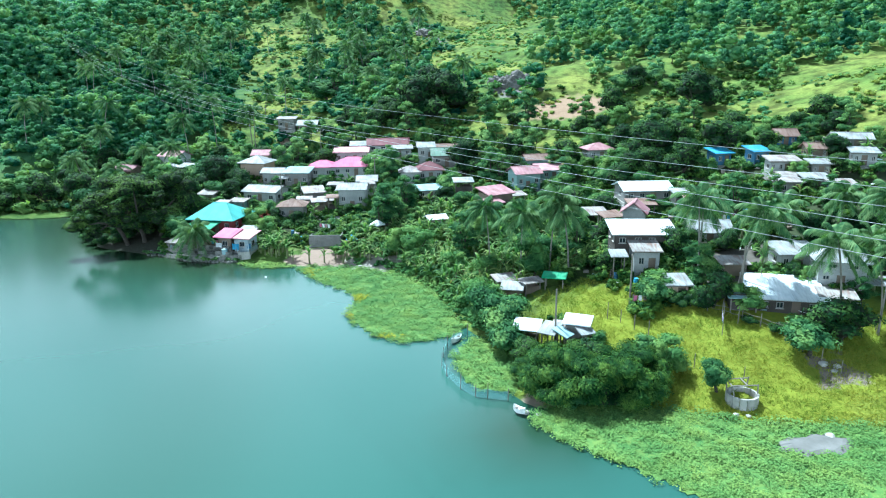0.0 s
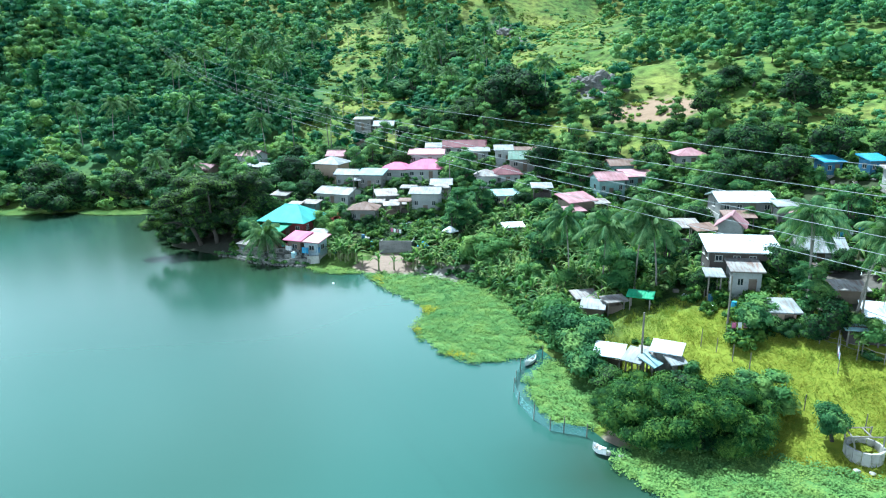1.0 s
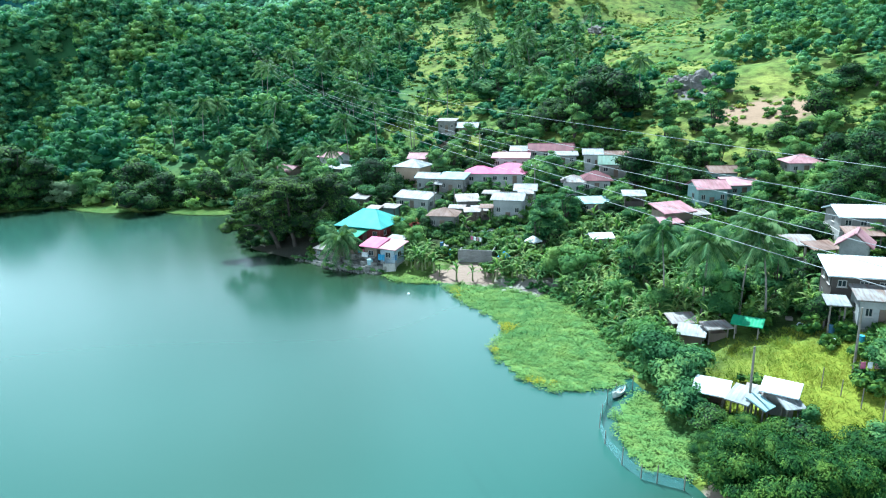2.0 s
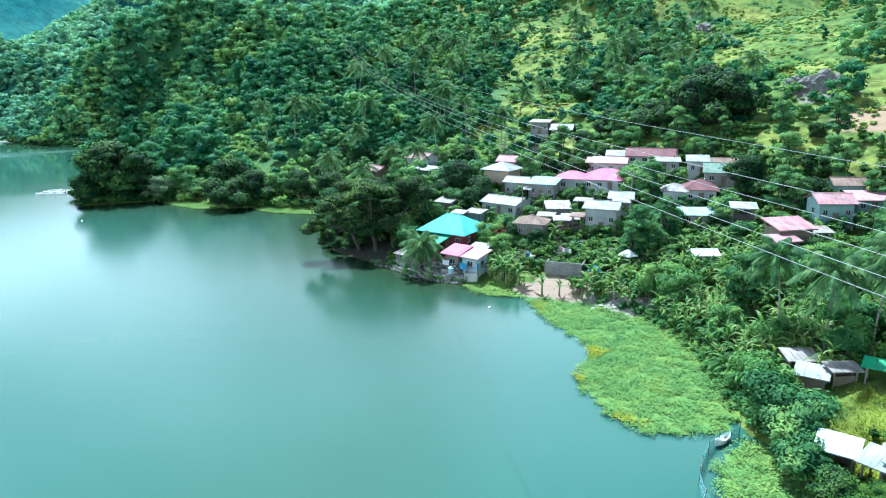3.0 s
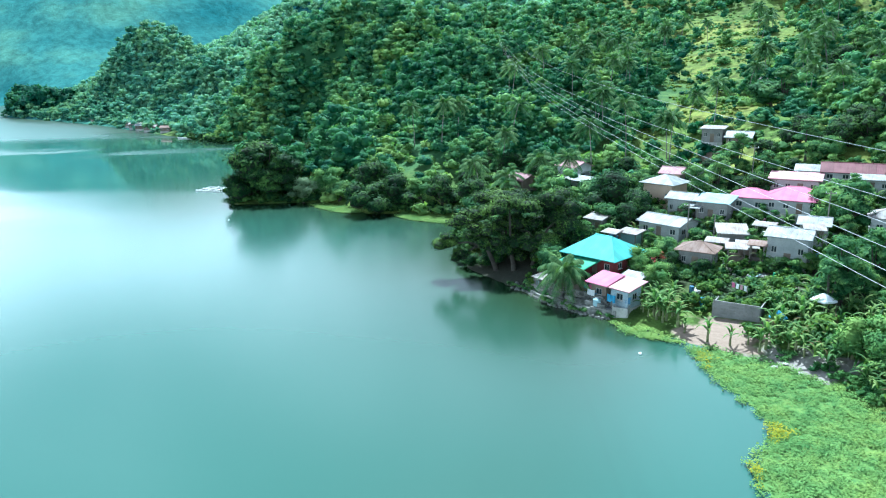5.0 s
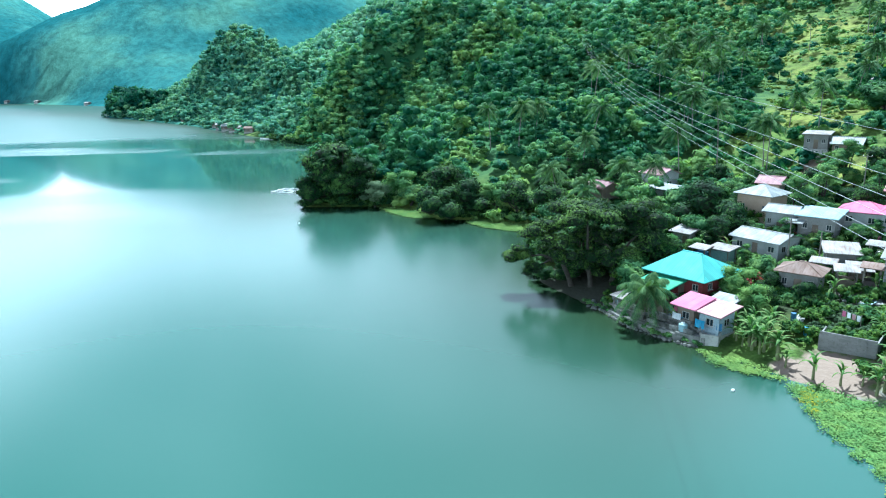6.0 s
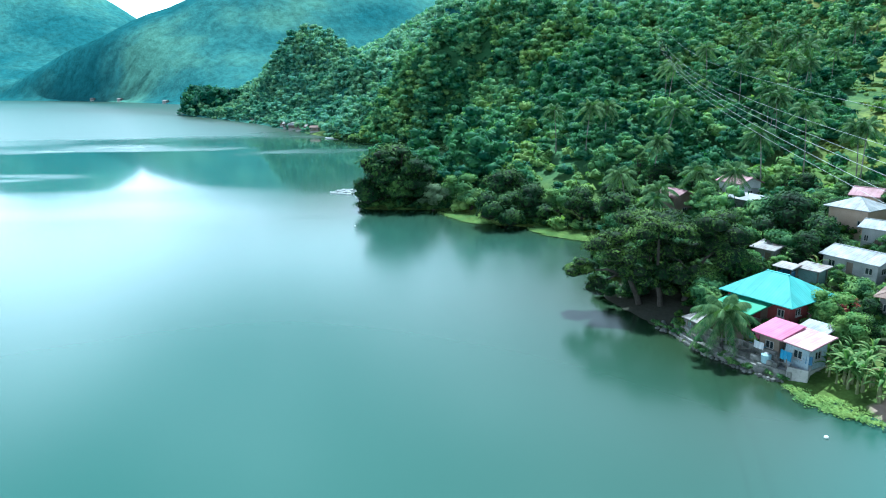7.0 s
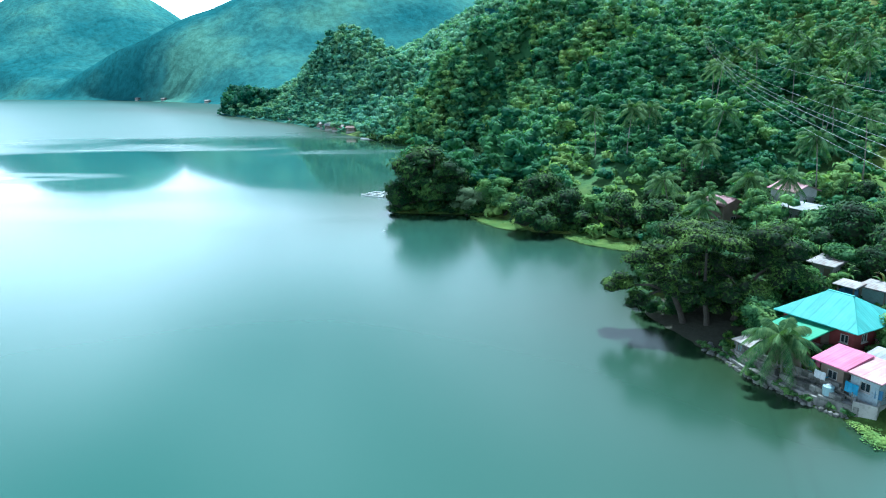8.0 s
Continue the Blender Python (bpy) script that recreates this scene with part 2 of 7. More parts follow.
M["bloom"] = foliage("red_blossom", (0.12, 0.03, 0.02), (0.26, 0.06, 0.05), (0.4, 0.12, 0.1), scale=1.8)
M["bark"] = surface("bark", (0.032, 0.027, 0.021), (0.060, 0.052, 0.041), 0.9, 1.0, 8.0)
M["palm_bark"] = surface("palm_bark", (0.156, 0.140, 0.117), (0.234, 0.218, 0.187), 0.9, 0.6, 6.0)
M["stalk"] = surface("banana_stalk", (0.109, 0.140, 0.047), (0.172, 0.156, 0.078), 0.7, 1.0, 5.0)
M["white_wall"] = surface("white_plaster", (0.25, 0.26, 0.25), (0.36, 0.36, 0.345), 0.85, 0.5, 4.0, dirty=0.35)
M["cream_wall"] = surface("cream_plaster", (0.429, 0.312, 0.218), (0.491, 0.374, 0.281), 0.85, 0.5, 4.0)
M["grey_wall"] = surface("bare_concrete_block", (0.156, 0.152, 0.140), (0.226, 0.218, 0.203), 0.9, 0.6, 4.0, dirty=0.4)
M["blue_wall"] = surface("blue_paint", (0.045, 0.12, 0.22), (0.07, 0.17, 0.28), 0.8, 0.6, 4.0, dirty=0.4)
M["pale_wall"] = surface("pale_blue_grey_paint", (0.24, 0.30, 0.33), (0.33, 0.39, 0.41), 0.8, 0.6, 4.0, dirty=0.5)
M["green_wall"] = surface("pale_green_paint", (0.156, 0.250, 0.242), (0.218, 0.312, 0.296), 0.8, 0.6, 4.0, dirty=0.4)
M["red_wall"] = surface("dark_red_paint", (0.125, 0.023, 0.023), (0.187, 0.039, 0.039), 0.8, 0.6, 4.0)
M["wood_wall"] = surface("weathered_boards", (0.125, 0.094, 0.070), (0.195, 0.156, 0.117), 0.9, 0.5, 6.0)
# dark shack boards; also wall shade painted onto two larger houses
M["dark_inside"] = surface("dark_shaded_wall", (0.05, 0.04, 0.035), (0.08, 0.07, 0.06), 0.9)
M["turquoise"] = metal_sheet("turquoise_roofing", (0.085, 0.30, 0.27), (0.11, 0.34, 0.31), (0.07, 0.24, 0.22), 0.45)
M["green_roof"] = metal_sheet("green_roofing", (0.045, 0.22, 0.115), (0.065, 0.27, 0.145), (0.07, 0.19, 0.11), 0.4)
M["magenta"] = metal_sheet("magenta_roofing", (0.38, 0.095, 0.18), (0.45, 0.14, 0.23), (0.30, 0.11, 0.15), 0.45)
M["pink"] = metal_sheet("faded_pink_roofing", (0.38, 0.185, 0.21), (0.44, 0.285, 0.295), (0.312, 0.156, 0.133), 0.6)
M["rose"] = metal_sheet("rose_roofing", (0.27, 0.125, 0.145), (0.35, 0.21, 0.22), (0.19, 0.11, 0.09), 0.75)
M["red_roof"] = metal_sheet("dark_red_roofing", (0.105, 0.034, 0.044), (0.150, 0.058, 0.066), (0.130, 0.066, 0.056), 0.5)
M["zinc"] = metal_sheet("zinc_roofing", (0.185, 0.205, 0.21), (0.305, 0.315, 0.315), (0.145, 0.105, 0.082), 0.75, rough=0.6)
M["zinc_old"] = metal_sheet("rusted_zinc_roofing", (0.19, 0.18, 0.17), (0.30, 0.285, 0.27), (0.15, 0.08, 0.055), 0.8, rough=0.6)
M["brown_roof"] = metal_sheet("brown_rusted_roofing", (0.156, 0.101, 0.078), (0.218, 0.156, 0.133), (0.117, 0.062, 0.039), 0.8, rough=0.75)
M["white_roof"] = metal_sheet("white_painted_roofing", (0.50, 0.55, 0.58), (0.62, 0.65, 0.66), (0.30, 0.33, 0.36), 0.5)
M["dull_green"] = metal_sheet("dull_green_roofing", (0.10, 0.17, 0.13), (0.15, 0.22, 0.17), (0.10, 0.10, 0.07), 0.55)
M["pale_blue"] = metal_sheet("pale_blue_roofing", (0.22, 0.33, 0.35), (0.29, 0.40, 0.41), (0.19, 0.22, 0.22), 0.55)
M["blue_tarp"] = surface("blue_tarpaulin", (0.045, 0.210, 0.360), (0.085, 0.300, 0.450), 0.45, 0.8, 5.0)
M["green_tarp"] = surface("green_tarpaulin", (0.022, 0.20, 0.085), (0.045, 0.28, 0.12), 0.6, 0.8, 5.0)
M["white_sheet"] = surface("white_tarpaulin", (0.515, 0.530, 0.530), (0.608, 0.608, 0.601), 0.55, 0.8, 5.0)
M["concrete"] = surface("pale_concrete", (0.281, 0.273, 0.250), (0.374, 0.359, 0.328), 0.9, 0.5, 3.0, dirty=0.45)
M["stone"] = surface("rubble_stone", (0.10, 0.10, 0.088), (0.27, 0.26, 0.235), 0.9, 0.9, 3.0, dirt=(0.03, 0.045, 0.02), dirty=0.7, vary=0.5, relief=0.05)
M["slope_rock"] = surface("weathered_slope_rock", (0.115, 0.105, 0.100), (0.195, 0.180, 0.168), 0.95, 0.25, 1.6, dirt=(0.05, 0.07, 0.03), dirty=0.6, relief=0.3)
M["silt"] = surface("grey_silt", (0.10, 0.10, 0.093), (0.16, 0.156, 0.148), 0.95, 0.3, 3.0)
M["paint_white"] = surface("white_paint", (0.72, 0.72, 0.70), (0.80, 0.80, 0.78), 0.5, 1.0, 6.0)
M["timber"] = surface("grey_timber", (0.140, 0.125, 0.101), (0.218, 0.195, 0.164), 0.9, 0.8, 6.0)


def netting():
    """Fine pale mesh, half open."""
    m, n, l, p = material("pale_teal_netting", 0.8, 0.0, 0.1)
    a = noise_node(n, l, 6.0, 3)
    l.new(ramp_node(n, l, a.outputs["Fac"], [(0.3, (0.16, 0.34, 0.32)), (0.7, (0.26, 0.45, 0.43))]).outputs["Color"], p.inputs["Base Color"])
    p.inputs["Alpha"].default_value = 0.32
    return m


M["net"] = netting()
M["cable"] = surface("grey_cable", (0.265, 0.273, 0.273), (0.328, 0.335, 0.335), 0.5, 0.5, 5.0, relief=0)


def window_glass():
    m, n, l, p = material("window_glass", 0.08, 0.0, 0.5)
    p.inputs["Base Color"].default_value = (0.02, 0.03, 0.035, 1)
    return m


M["glass"] = window_glass()


def lake_water():
    """Silty green water: soft reflections, calm lanes and wind-roughened lanes."""
    m, n, l, p = material("lake_water", 0.1, 0.0, 0.5)
    p.inputs["IOR"].default_value = 1.33
    a = noise_node(n, l, 0.012, 3)
    tone = ramp_node(n, l, a.outputs["Fac"], [(0.3, (0.024, 0.074, 0.058)), (0.7, (0.030, 0.084, 0.066))])
    shore_mask = n.new("ShaderNodeAttribute")
    shore_mask.attribute_name = "nearshore"
    # dark olive inshore: the trees' dark reflection put into the water colour
    silty = mix_node(n, l, shore_mask.outputs["Fac"], tone.outputs["Color"], (0.015, 0.028, 0.010))
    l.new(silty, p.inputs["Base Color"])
    turn, size, lanes = n.new("ShaderNodeVectorRotate"), n.new("ShaderNodeMapping"), n.new("ShaderNodeTexNoise")
    turn.rotation_type, turn.inputs["Angle"].default_value = "Z_AXIS", radians(-38)
    size.inputs["Scale"].default_value = (0.50, 1.4, 1.0)
    lanes.inputs["Scale"].default_value, lanes.inputs["Detail"].default_value = 0.0090, 4.0
    l.new(n.new("ShaderNodeTexCoord").outputs["Object"], turn.inputs["Vector"])
    l.new(turn.outputs["Vector"], size.inputs["Vector"])
    l.new(size.outputs["Vector"], lanes.inputs["Vector"])
    calm = ramp_node(n, l, lanes.outputs["Fac"], [(0.54, (0.06,) * 3), (0.60, (0.27,) * 3)])
    away = n.new("ShaderNodeVectorMath")
    away.operation = "LENGTH"
    l.new(n.new("ShaderNodeNewGeometry").outputs["Position"], away.inputs[0])
    drift = n.new("ShaderNodeMath")
    drift.operation = "MULTIPLY_ADD"
    l.new(lanes.outputs["Fac"], drift.inputs[0])
    drift.inputs[1].default_value = 240.0
    l.new(away.outputs["Value"], drift.inputs[2])
    rough = (0.19, 0.19, 0.19)
    for near, far, tone in ((270.0, 330.0, calm.outputs["Color"]), (460.0, 540.0, (0.30, 0.30, 0.30))):
        step = n.new("ShaderNodeMapRange")
        step.inputs["From Min"].default_value, step.inputs["From Max"].default_value = near, far
        l.new(drift.outputs[0], step.inputs["Value"])
        rough = mix_node(n, l, step.outputs["Result"], rough, tone)
    l.new(rough, p.inputs["Roughness"])
    w = noise_node(n, l, 0.9, 3, stretch=(0.6, 1.2, 1.0))
    bump(n, l, p, w.outputs["Fac"], 0.06, 0.05)
    return m


M["water"] = lake_water()


def land():
    """Grass, scrub floor and trodden earth, with scars of bare rock and earth on the slope; tree shade and far haze
    tint two patches.
    """
    m, n, l, p = material("land", 0.95, 0.0, 0.1)
    a, b, c = noise_node(n, l, 0.035, 5), noise_node(n, l, 0.35, 6), noise_node(n, l, 2.5, 5)
    grass = ramp_node(n, l, a.outputs["Fac"], [(0.36, (0.068, 0.128, 0.026)), (0.5, (0.118, 0.172, 0.034)), (0.62, (0.190, 0.215, 0.044))])
    tuft = ramp_node(n, l, b.outputs["Fac"], [(0.38, (0.46,) * 3), (0.58, (1.05,) * 3)])
    col = mix_node(n, l, 1.0, grass.outputs["Color"], tuft.outputs["Color"], "MULTIPLY")
    fine = ramp_node(n, l, c.outputs["Fac"], [(0.35, (0.7,) * 3), (0.65, (1.0,) * 3)])
    col = mix_node(n, l, 1.0, col, fine.outputs["Color"], "MULTIPLY")
    pos = n.new("ShaderNodeNewGeometry").outputs["Position"]
    wob = n.new("ShaderNodeVectorMath")
    wob.operation = "MULTIPLY_ADD"
    l.new(b.outputs["Color"], wob.inputs[0])
    wob.inputs[1].default_value = (9, 9, 9)
    l.new(pos, wob.inputs[2])
    for cx, cy, cz, rx, ry, rz, tone, tone2 in GROUND_PATCHES:
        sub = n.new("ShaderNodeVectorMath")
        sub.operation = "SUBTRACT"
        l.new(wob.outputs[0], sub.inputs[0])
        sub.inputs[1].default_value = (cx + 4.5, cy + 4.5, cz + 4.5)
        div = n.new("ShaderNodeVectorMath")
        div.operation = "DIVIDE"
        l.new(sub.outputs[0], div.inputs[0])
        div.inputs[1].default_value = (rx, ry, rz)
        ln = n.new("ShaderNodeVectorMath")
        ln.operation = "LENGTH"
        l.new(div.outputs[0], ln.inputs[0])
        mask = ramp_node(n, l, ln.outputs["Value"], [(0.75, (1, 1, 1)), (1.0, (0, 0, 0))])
        ground_tone = mix_node(n, l, c.outputs["Fac"], tone, tone2)
        col = mix_node(n, l, mask.outputs["Color"], col, ground_tone)
    l.new(col, p.inputs["Base Color"])
    bump(n, l, p, b.outputs["Fac"], 0.8, 0.5)
    return m


# bare and tinted ground patches: centre, reach, two tones
# first patch: bluish ground to match the far hill's painted haze
GROUND_PATCHES = [(-420, 345, 30, 200, 120, 120, (0.026, 0.095, 0.070), (0.045, 0.130, 0.090)), (-175, 275, 25, 125, 110, 120, (0.020, 0.062, 0.024), (0.045, 0.105, 0.034)), (-75, 205, 20, 58, 90, 90, (0.026, 0.074, 0.030), (0.056, 0.116, 0.036)), (43, 12, 3, 24, 19, 16, (0.112, 0.160, 0.016), (0.205, 0.212, 0.024)), (6, 92, 6, 34, 27, 20, (0.018, 0.034, 0.011), (0.055, 0.060, 0.032)), (62, 42, 8, 30, 26, 20, (0.018, 0.034, 0.011), (0.055, 0.060, 0.032)), (56, 141, 25, 8, 9, 9, (0.115, 0.105, 0.100), (0.185, 0.170, 0.160)), (65, 120, 21, 14, 9, 11, (0.27, 0.185, 0.12), (0.19, 0.13, 0.085)),
         (50, 285, 48, 5, 60, 30, (0.105, 0.100, 0.096), (0.165, 0.156, 0.148)), (30, 225, 33, 5, 12, 10, (0.096, 0.092, 0.088), (0.152, 0.144, 0.136)),
         (2, 60, 2, 6, 5, 5, (0.192, 0.136, 0.104), (0.240, 0.184, 0.144)), (10.0, 55.0, 1, 7, 4, 5, (0.240, 0.216, 0.192), (0.176, 0.160, 0.144)),
         # (-28, 77): shade under the great tree painted dark into the ground
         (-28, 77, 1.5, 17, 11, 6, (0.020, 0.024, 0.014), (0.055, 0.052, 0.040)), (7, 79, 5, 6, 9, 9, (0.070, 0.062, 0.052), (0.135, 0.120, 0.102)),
         (-8, 97, 6, 8, 7, 9, (0.060, 0.055, 0.046), (0.125, 0.112, 0.095)), (56, 26, 7, 7, 8, 9, (0.060, 0.056, 0.046), (0.120, 0.105, 0.090)),
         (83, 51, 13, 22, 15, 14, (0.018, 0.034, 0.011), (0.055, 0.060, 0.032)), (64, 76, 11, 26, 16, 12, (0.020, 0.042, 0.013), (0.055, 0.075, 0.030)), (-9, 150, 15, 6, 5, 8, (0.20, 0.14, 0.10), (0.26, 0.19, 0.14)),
         (49, 24, 5, 5, 4, 6, (0.120, 0.112, 0.096), (0.160, 0.144, 0.120)), (22.5, 6, 1, 3, 2.5, 4, (0.192, 0.160, 0.120), (0.128, 0.104, 0.080)),
         (53, 5, 2, 2.5, 2.5, 4, (0.136, 0.112, 0.096), (0.176, 0.144, 0.120))]
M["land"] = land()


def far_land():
    m, n, l, p = material("hazed_far_slopes", 1.0, 0.0, 0.0)
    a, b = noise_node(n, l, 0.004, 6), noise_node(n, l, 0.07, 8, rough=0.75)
    # aerial haze put into the colour: distant slopes painted blue-teal
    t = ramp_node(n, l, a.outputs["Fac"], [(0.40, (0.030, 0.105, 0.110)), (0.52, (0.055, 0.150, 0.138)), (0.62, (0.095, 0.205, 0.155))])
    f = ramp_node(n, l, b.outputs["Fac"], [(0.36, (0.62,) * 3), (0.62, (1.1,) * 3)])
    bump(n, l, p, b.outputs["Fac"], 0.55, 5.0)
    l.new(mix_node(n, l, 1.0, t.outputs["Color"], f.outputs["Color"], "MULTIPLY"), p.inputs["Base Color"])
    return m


M["far_land"] = far_land()


# ---- building helpers ----
def mesh_of(name, verts, faces):
    me = bpy.data.meshes.new(name)
    me.from_pydata([tuple(v) for v in verts], [], [tuple(f) for f in faces])
    me.update()
    return me


def mesh_of_arrays(name, verts, faces):
    """A mesh from numpy arrays; faces all with the same number of corners."""
    me = bpy.data.meshes.new(name)
    k = faces.shape[1]
    me.vertices.add(len(verts))
    me.vertices.foreach_set("co", np.ascontiguousarray(verts, dtype=np.float32).ravel())
    me.loops.add(len(faces) * k)
    me.loops.foreach_set("vertex_index", np.ascontiguousarray(faces, dtype=np.int32).ravel())
    me.polygons.add(len(faces))
    me.polygons.foreach_set("loop_start", np.arange(0, len(faces) * k, k, dtype=np.int32))
    me.update(calc_edges=True)
    return me


def part(name, shape, mat, parent=None, label=""):
    """Links a bmesh or a mesh as one object, under parent where one is given."""
    if isinstance(shape, bmesh.types.BMesh):
        me = bpy.data.meshes.new(name)
        shape.to_mesh(me)
        shape.free()
    else:
        me = shape
    if mat is not None and not me.materials:
        me.materials.append(M[mat] if isinstance(mat, str) else mat)
    ob = new(name, me)
    if parent is not None:
        ob.parent = parent
    return tagged(ob, label)


def boxes(items):
    """A bmesh of blocks, each (centre x, y, z, size x, y, z)."""
    bm = bmesh.new()
    for cx, cy, cz, sx, sy, sz in items:
        bmesh.ops.create_cube(bm, size=1, matrix=Matrix.Translation((cx, cy, cz)) @ Matrix.Diagonal((sx, sy, sz, 1)))
    return bm


def tube(points, radii, sides=8, closed=True):
    """A tapered tube along points."""
    verts, faces = [], []
    pts = [Vector(p) for p in points]
    for i, p in enumerate(pts):
        d = (pts[min(i + 1, len(pts) - 1)] - pts[max(i - 1, 0)]).normalized()
        u = d.cross(Vector((0.31, 0.95, 0.1))).normalized()
        v = d.cross(u)
        for k in range(sides):
            q = 2 * math.pi * k / sides
            verts.append(p + (u * math.cos(q) + v * math.sin(q)) * radii[i])
    for i in range(len(pts) - 1):
        for k in range(sides):
            faces.append((i * sides + k, i * sides + (k + 1) % sides, (i + 1) * sides + (k + 1) % sides, (i + 1) * sides + k))
    if closed:
        faces.append(tuple(range(sides))[::-1])
        faces.append(tuple((len(pts) - 1) * sides + k for k in range(sides)))
    return verts, faces


def joined(pieces):
    verts, faces = [], []
    for v, f in pieces:
        o = len(verts)
        verts += v
        faces += [tuple(i + o for i in g) for g in f]
    return verts, faces


def height(x, y):
    return float(ground(x, y))


# ---- ground, lake, far hills ----
def graded(stops):
    out = [stops[0][0]]
    for (a, step), (b, _) in zip(stops, stops[1:]):
        k = max(1, round((b - a) / step))
        out += [a + (b - a) * (i + 1) / k for i in range(k)]
    return np.array(out)


gx = graded([(-4500, 500), (-2500, 60), (-700, 14), (-260, 4), (-130, 1.6), (100, 4), (220, 15), (520, 150), (2500, 150)])
gy = graded([(-2500, 300), (-300, 25), (-60, 3), (-14, 1.6), (150, 3), (290, 9), (560, 30), (1300, 150), (4200, 150)])
X, Y = np.meshgrid(gx, gy)
Zs = ground(X, Y)
nx, ny = len(gx), len(gy)
cells = (np.arange(ny - 1)[:, None] * nx + np.arange(nx - 1)[None]).ravel()
me = mesh_of_arrays("ground", np.stack([X.ravel(), Y.ravel(), Zs.ravel()], 1), np.stack([cells, cells + 1, cells + nx + 1, cells + nx], 1))
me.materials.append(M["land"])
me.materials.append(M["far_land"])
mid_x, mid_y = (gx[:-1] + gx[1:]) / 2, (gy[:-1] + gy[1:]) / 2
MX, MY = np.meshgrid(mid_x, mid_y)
# beyond 620 m the slopes take the haze-tinted material
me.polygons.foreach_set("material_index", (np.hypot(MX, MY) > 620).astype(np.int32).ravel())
me.polygons.foreach_set("use_smooth", np.ones(len(cells), bool))
tagged(part("ground", me, None), "grassy lakeside land rising to wooded green hills", "ground", kind="structure")

wx, wy = graded([(-4400, 400), (-600, 30), (-240, 4), (60, 30), (150, 150), (600, 150)]), graded([(-2400, 300), (-100, 30), (-30, 4), (240, 30), (700, 300), (1200, 300)])
WX, WY = np.meshgrid(wx, wy)
cells = (np.arange(len(wy) - 1)[:, None] * len(wx) + np.arange(len(wx) - 1)[None]).ravel()
me = mesh_of_arrays("lake", np.stack([WX.ravel(), WY.ravel(), 0 * WX.ravel()], 1), np.stack([cells, cells + 1, cells + len(wx) + 1, cells + len(wx)], 1))
# painted reflection along the wooded shore, plus silt by the muddy bank
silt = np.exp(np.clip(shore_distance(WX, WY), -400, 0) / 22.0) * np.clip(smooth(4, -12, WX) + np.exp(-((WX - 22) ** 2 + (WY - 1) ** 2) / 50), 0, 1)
me.attributes.new("nearshore", "FLOAT", "POINT").data.foreach_set("value", silt.ravel().astype(np.float32))
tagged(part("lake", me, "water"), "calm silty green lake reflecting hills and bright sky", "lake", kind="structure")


# ---- houses ----
def wall_mesh(length, low, high, thick, holes):
    """A straight wall along x from 0 to length, standing from low to high, with real openings (x0, x1, z0, z1)."""
    xs = sorted({0, length, *[v for h in holes for v in h[:2]]})
    zs = sorted({low, high, *[v for h in holes for v in h[2:]]})
    solid = {(i, k) for i in range(len(xs) - 1) for k in range(len(zs) - 1)
             if not any(h[0] < (xs[i] + xs[i + 1]) / 2 < h[1] and h[2] < (zs[k] + zs[k + 1]) / 2 < h[3] for h in holes)}
    bm, made = bmesh.new(), {}

    def v(i, j, k):
        if (i, j, k) not in made:
            made[i, j, k] = bm.verts.new((xs[i], j * thick, zs[k]))
        return made[i, j, k]
    for i, k in solid:
        bm.faces.new((v(i, 0, k), v(i + 1, 0, k), v(i + 1, 0, k + 1), v(i, 0, k + 1)))
        bm.faces.new((v(i, 1, k), v(i, 1, k + 1), v(i + 1, 1, k + 1), v(i + 1, 1, k)))
        if (i - 1, k) not in solid:
            bm.faces.new((v(i, 0, k), v(i, 0, k + 1), v(i, 1, k + 1), v(i, 1, k)))
        if (i + 1, k) not in solid:
            bm.faces.new((v(i + 1, 0, k), v(i + 1, 1, k), v(i + 1, 1, k + 1), v(i + 1, 0, k + 1)))
        if (i, k - 1) not in solid:
            bm.faces.new((v(i, 0, k), v(i, 1, k), v(i + 1, 1, k), v(i + 1, 0, k)))
        if (i, k + 1) not in solid:
            bm.faces.new((v(i, 0, k + 1), v(i + 1, 0, k + 1), v(i + 1, 1, k + 1), v(i, 1, k + 1)))
    return bm


def sheet_strip(x0, x1, top, run, rise, lift):
    """One ribbed roofing sheet from the eave upward; top(x) gives how far up the slope it runs, 0 to 1."""
    n = 7
    verts, faces = [], []
    for i in range(n):
        x = x0 + (x1 - x0) * i / (n - 1)
        k = max(0.02, top(x))
        z = lift + (0.016 if i % 2 else 0.0)
        verts += [(x, 0, z), (x, run * k, z + rise * k)]
    for i in range(n - 1):
        faces.append((2 * i, 2 * i + 2, 2 * i + 3, 2 * i + 1))
    return mesh_of("roof_sheet", verts, faces)


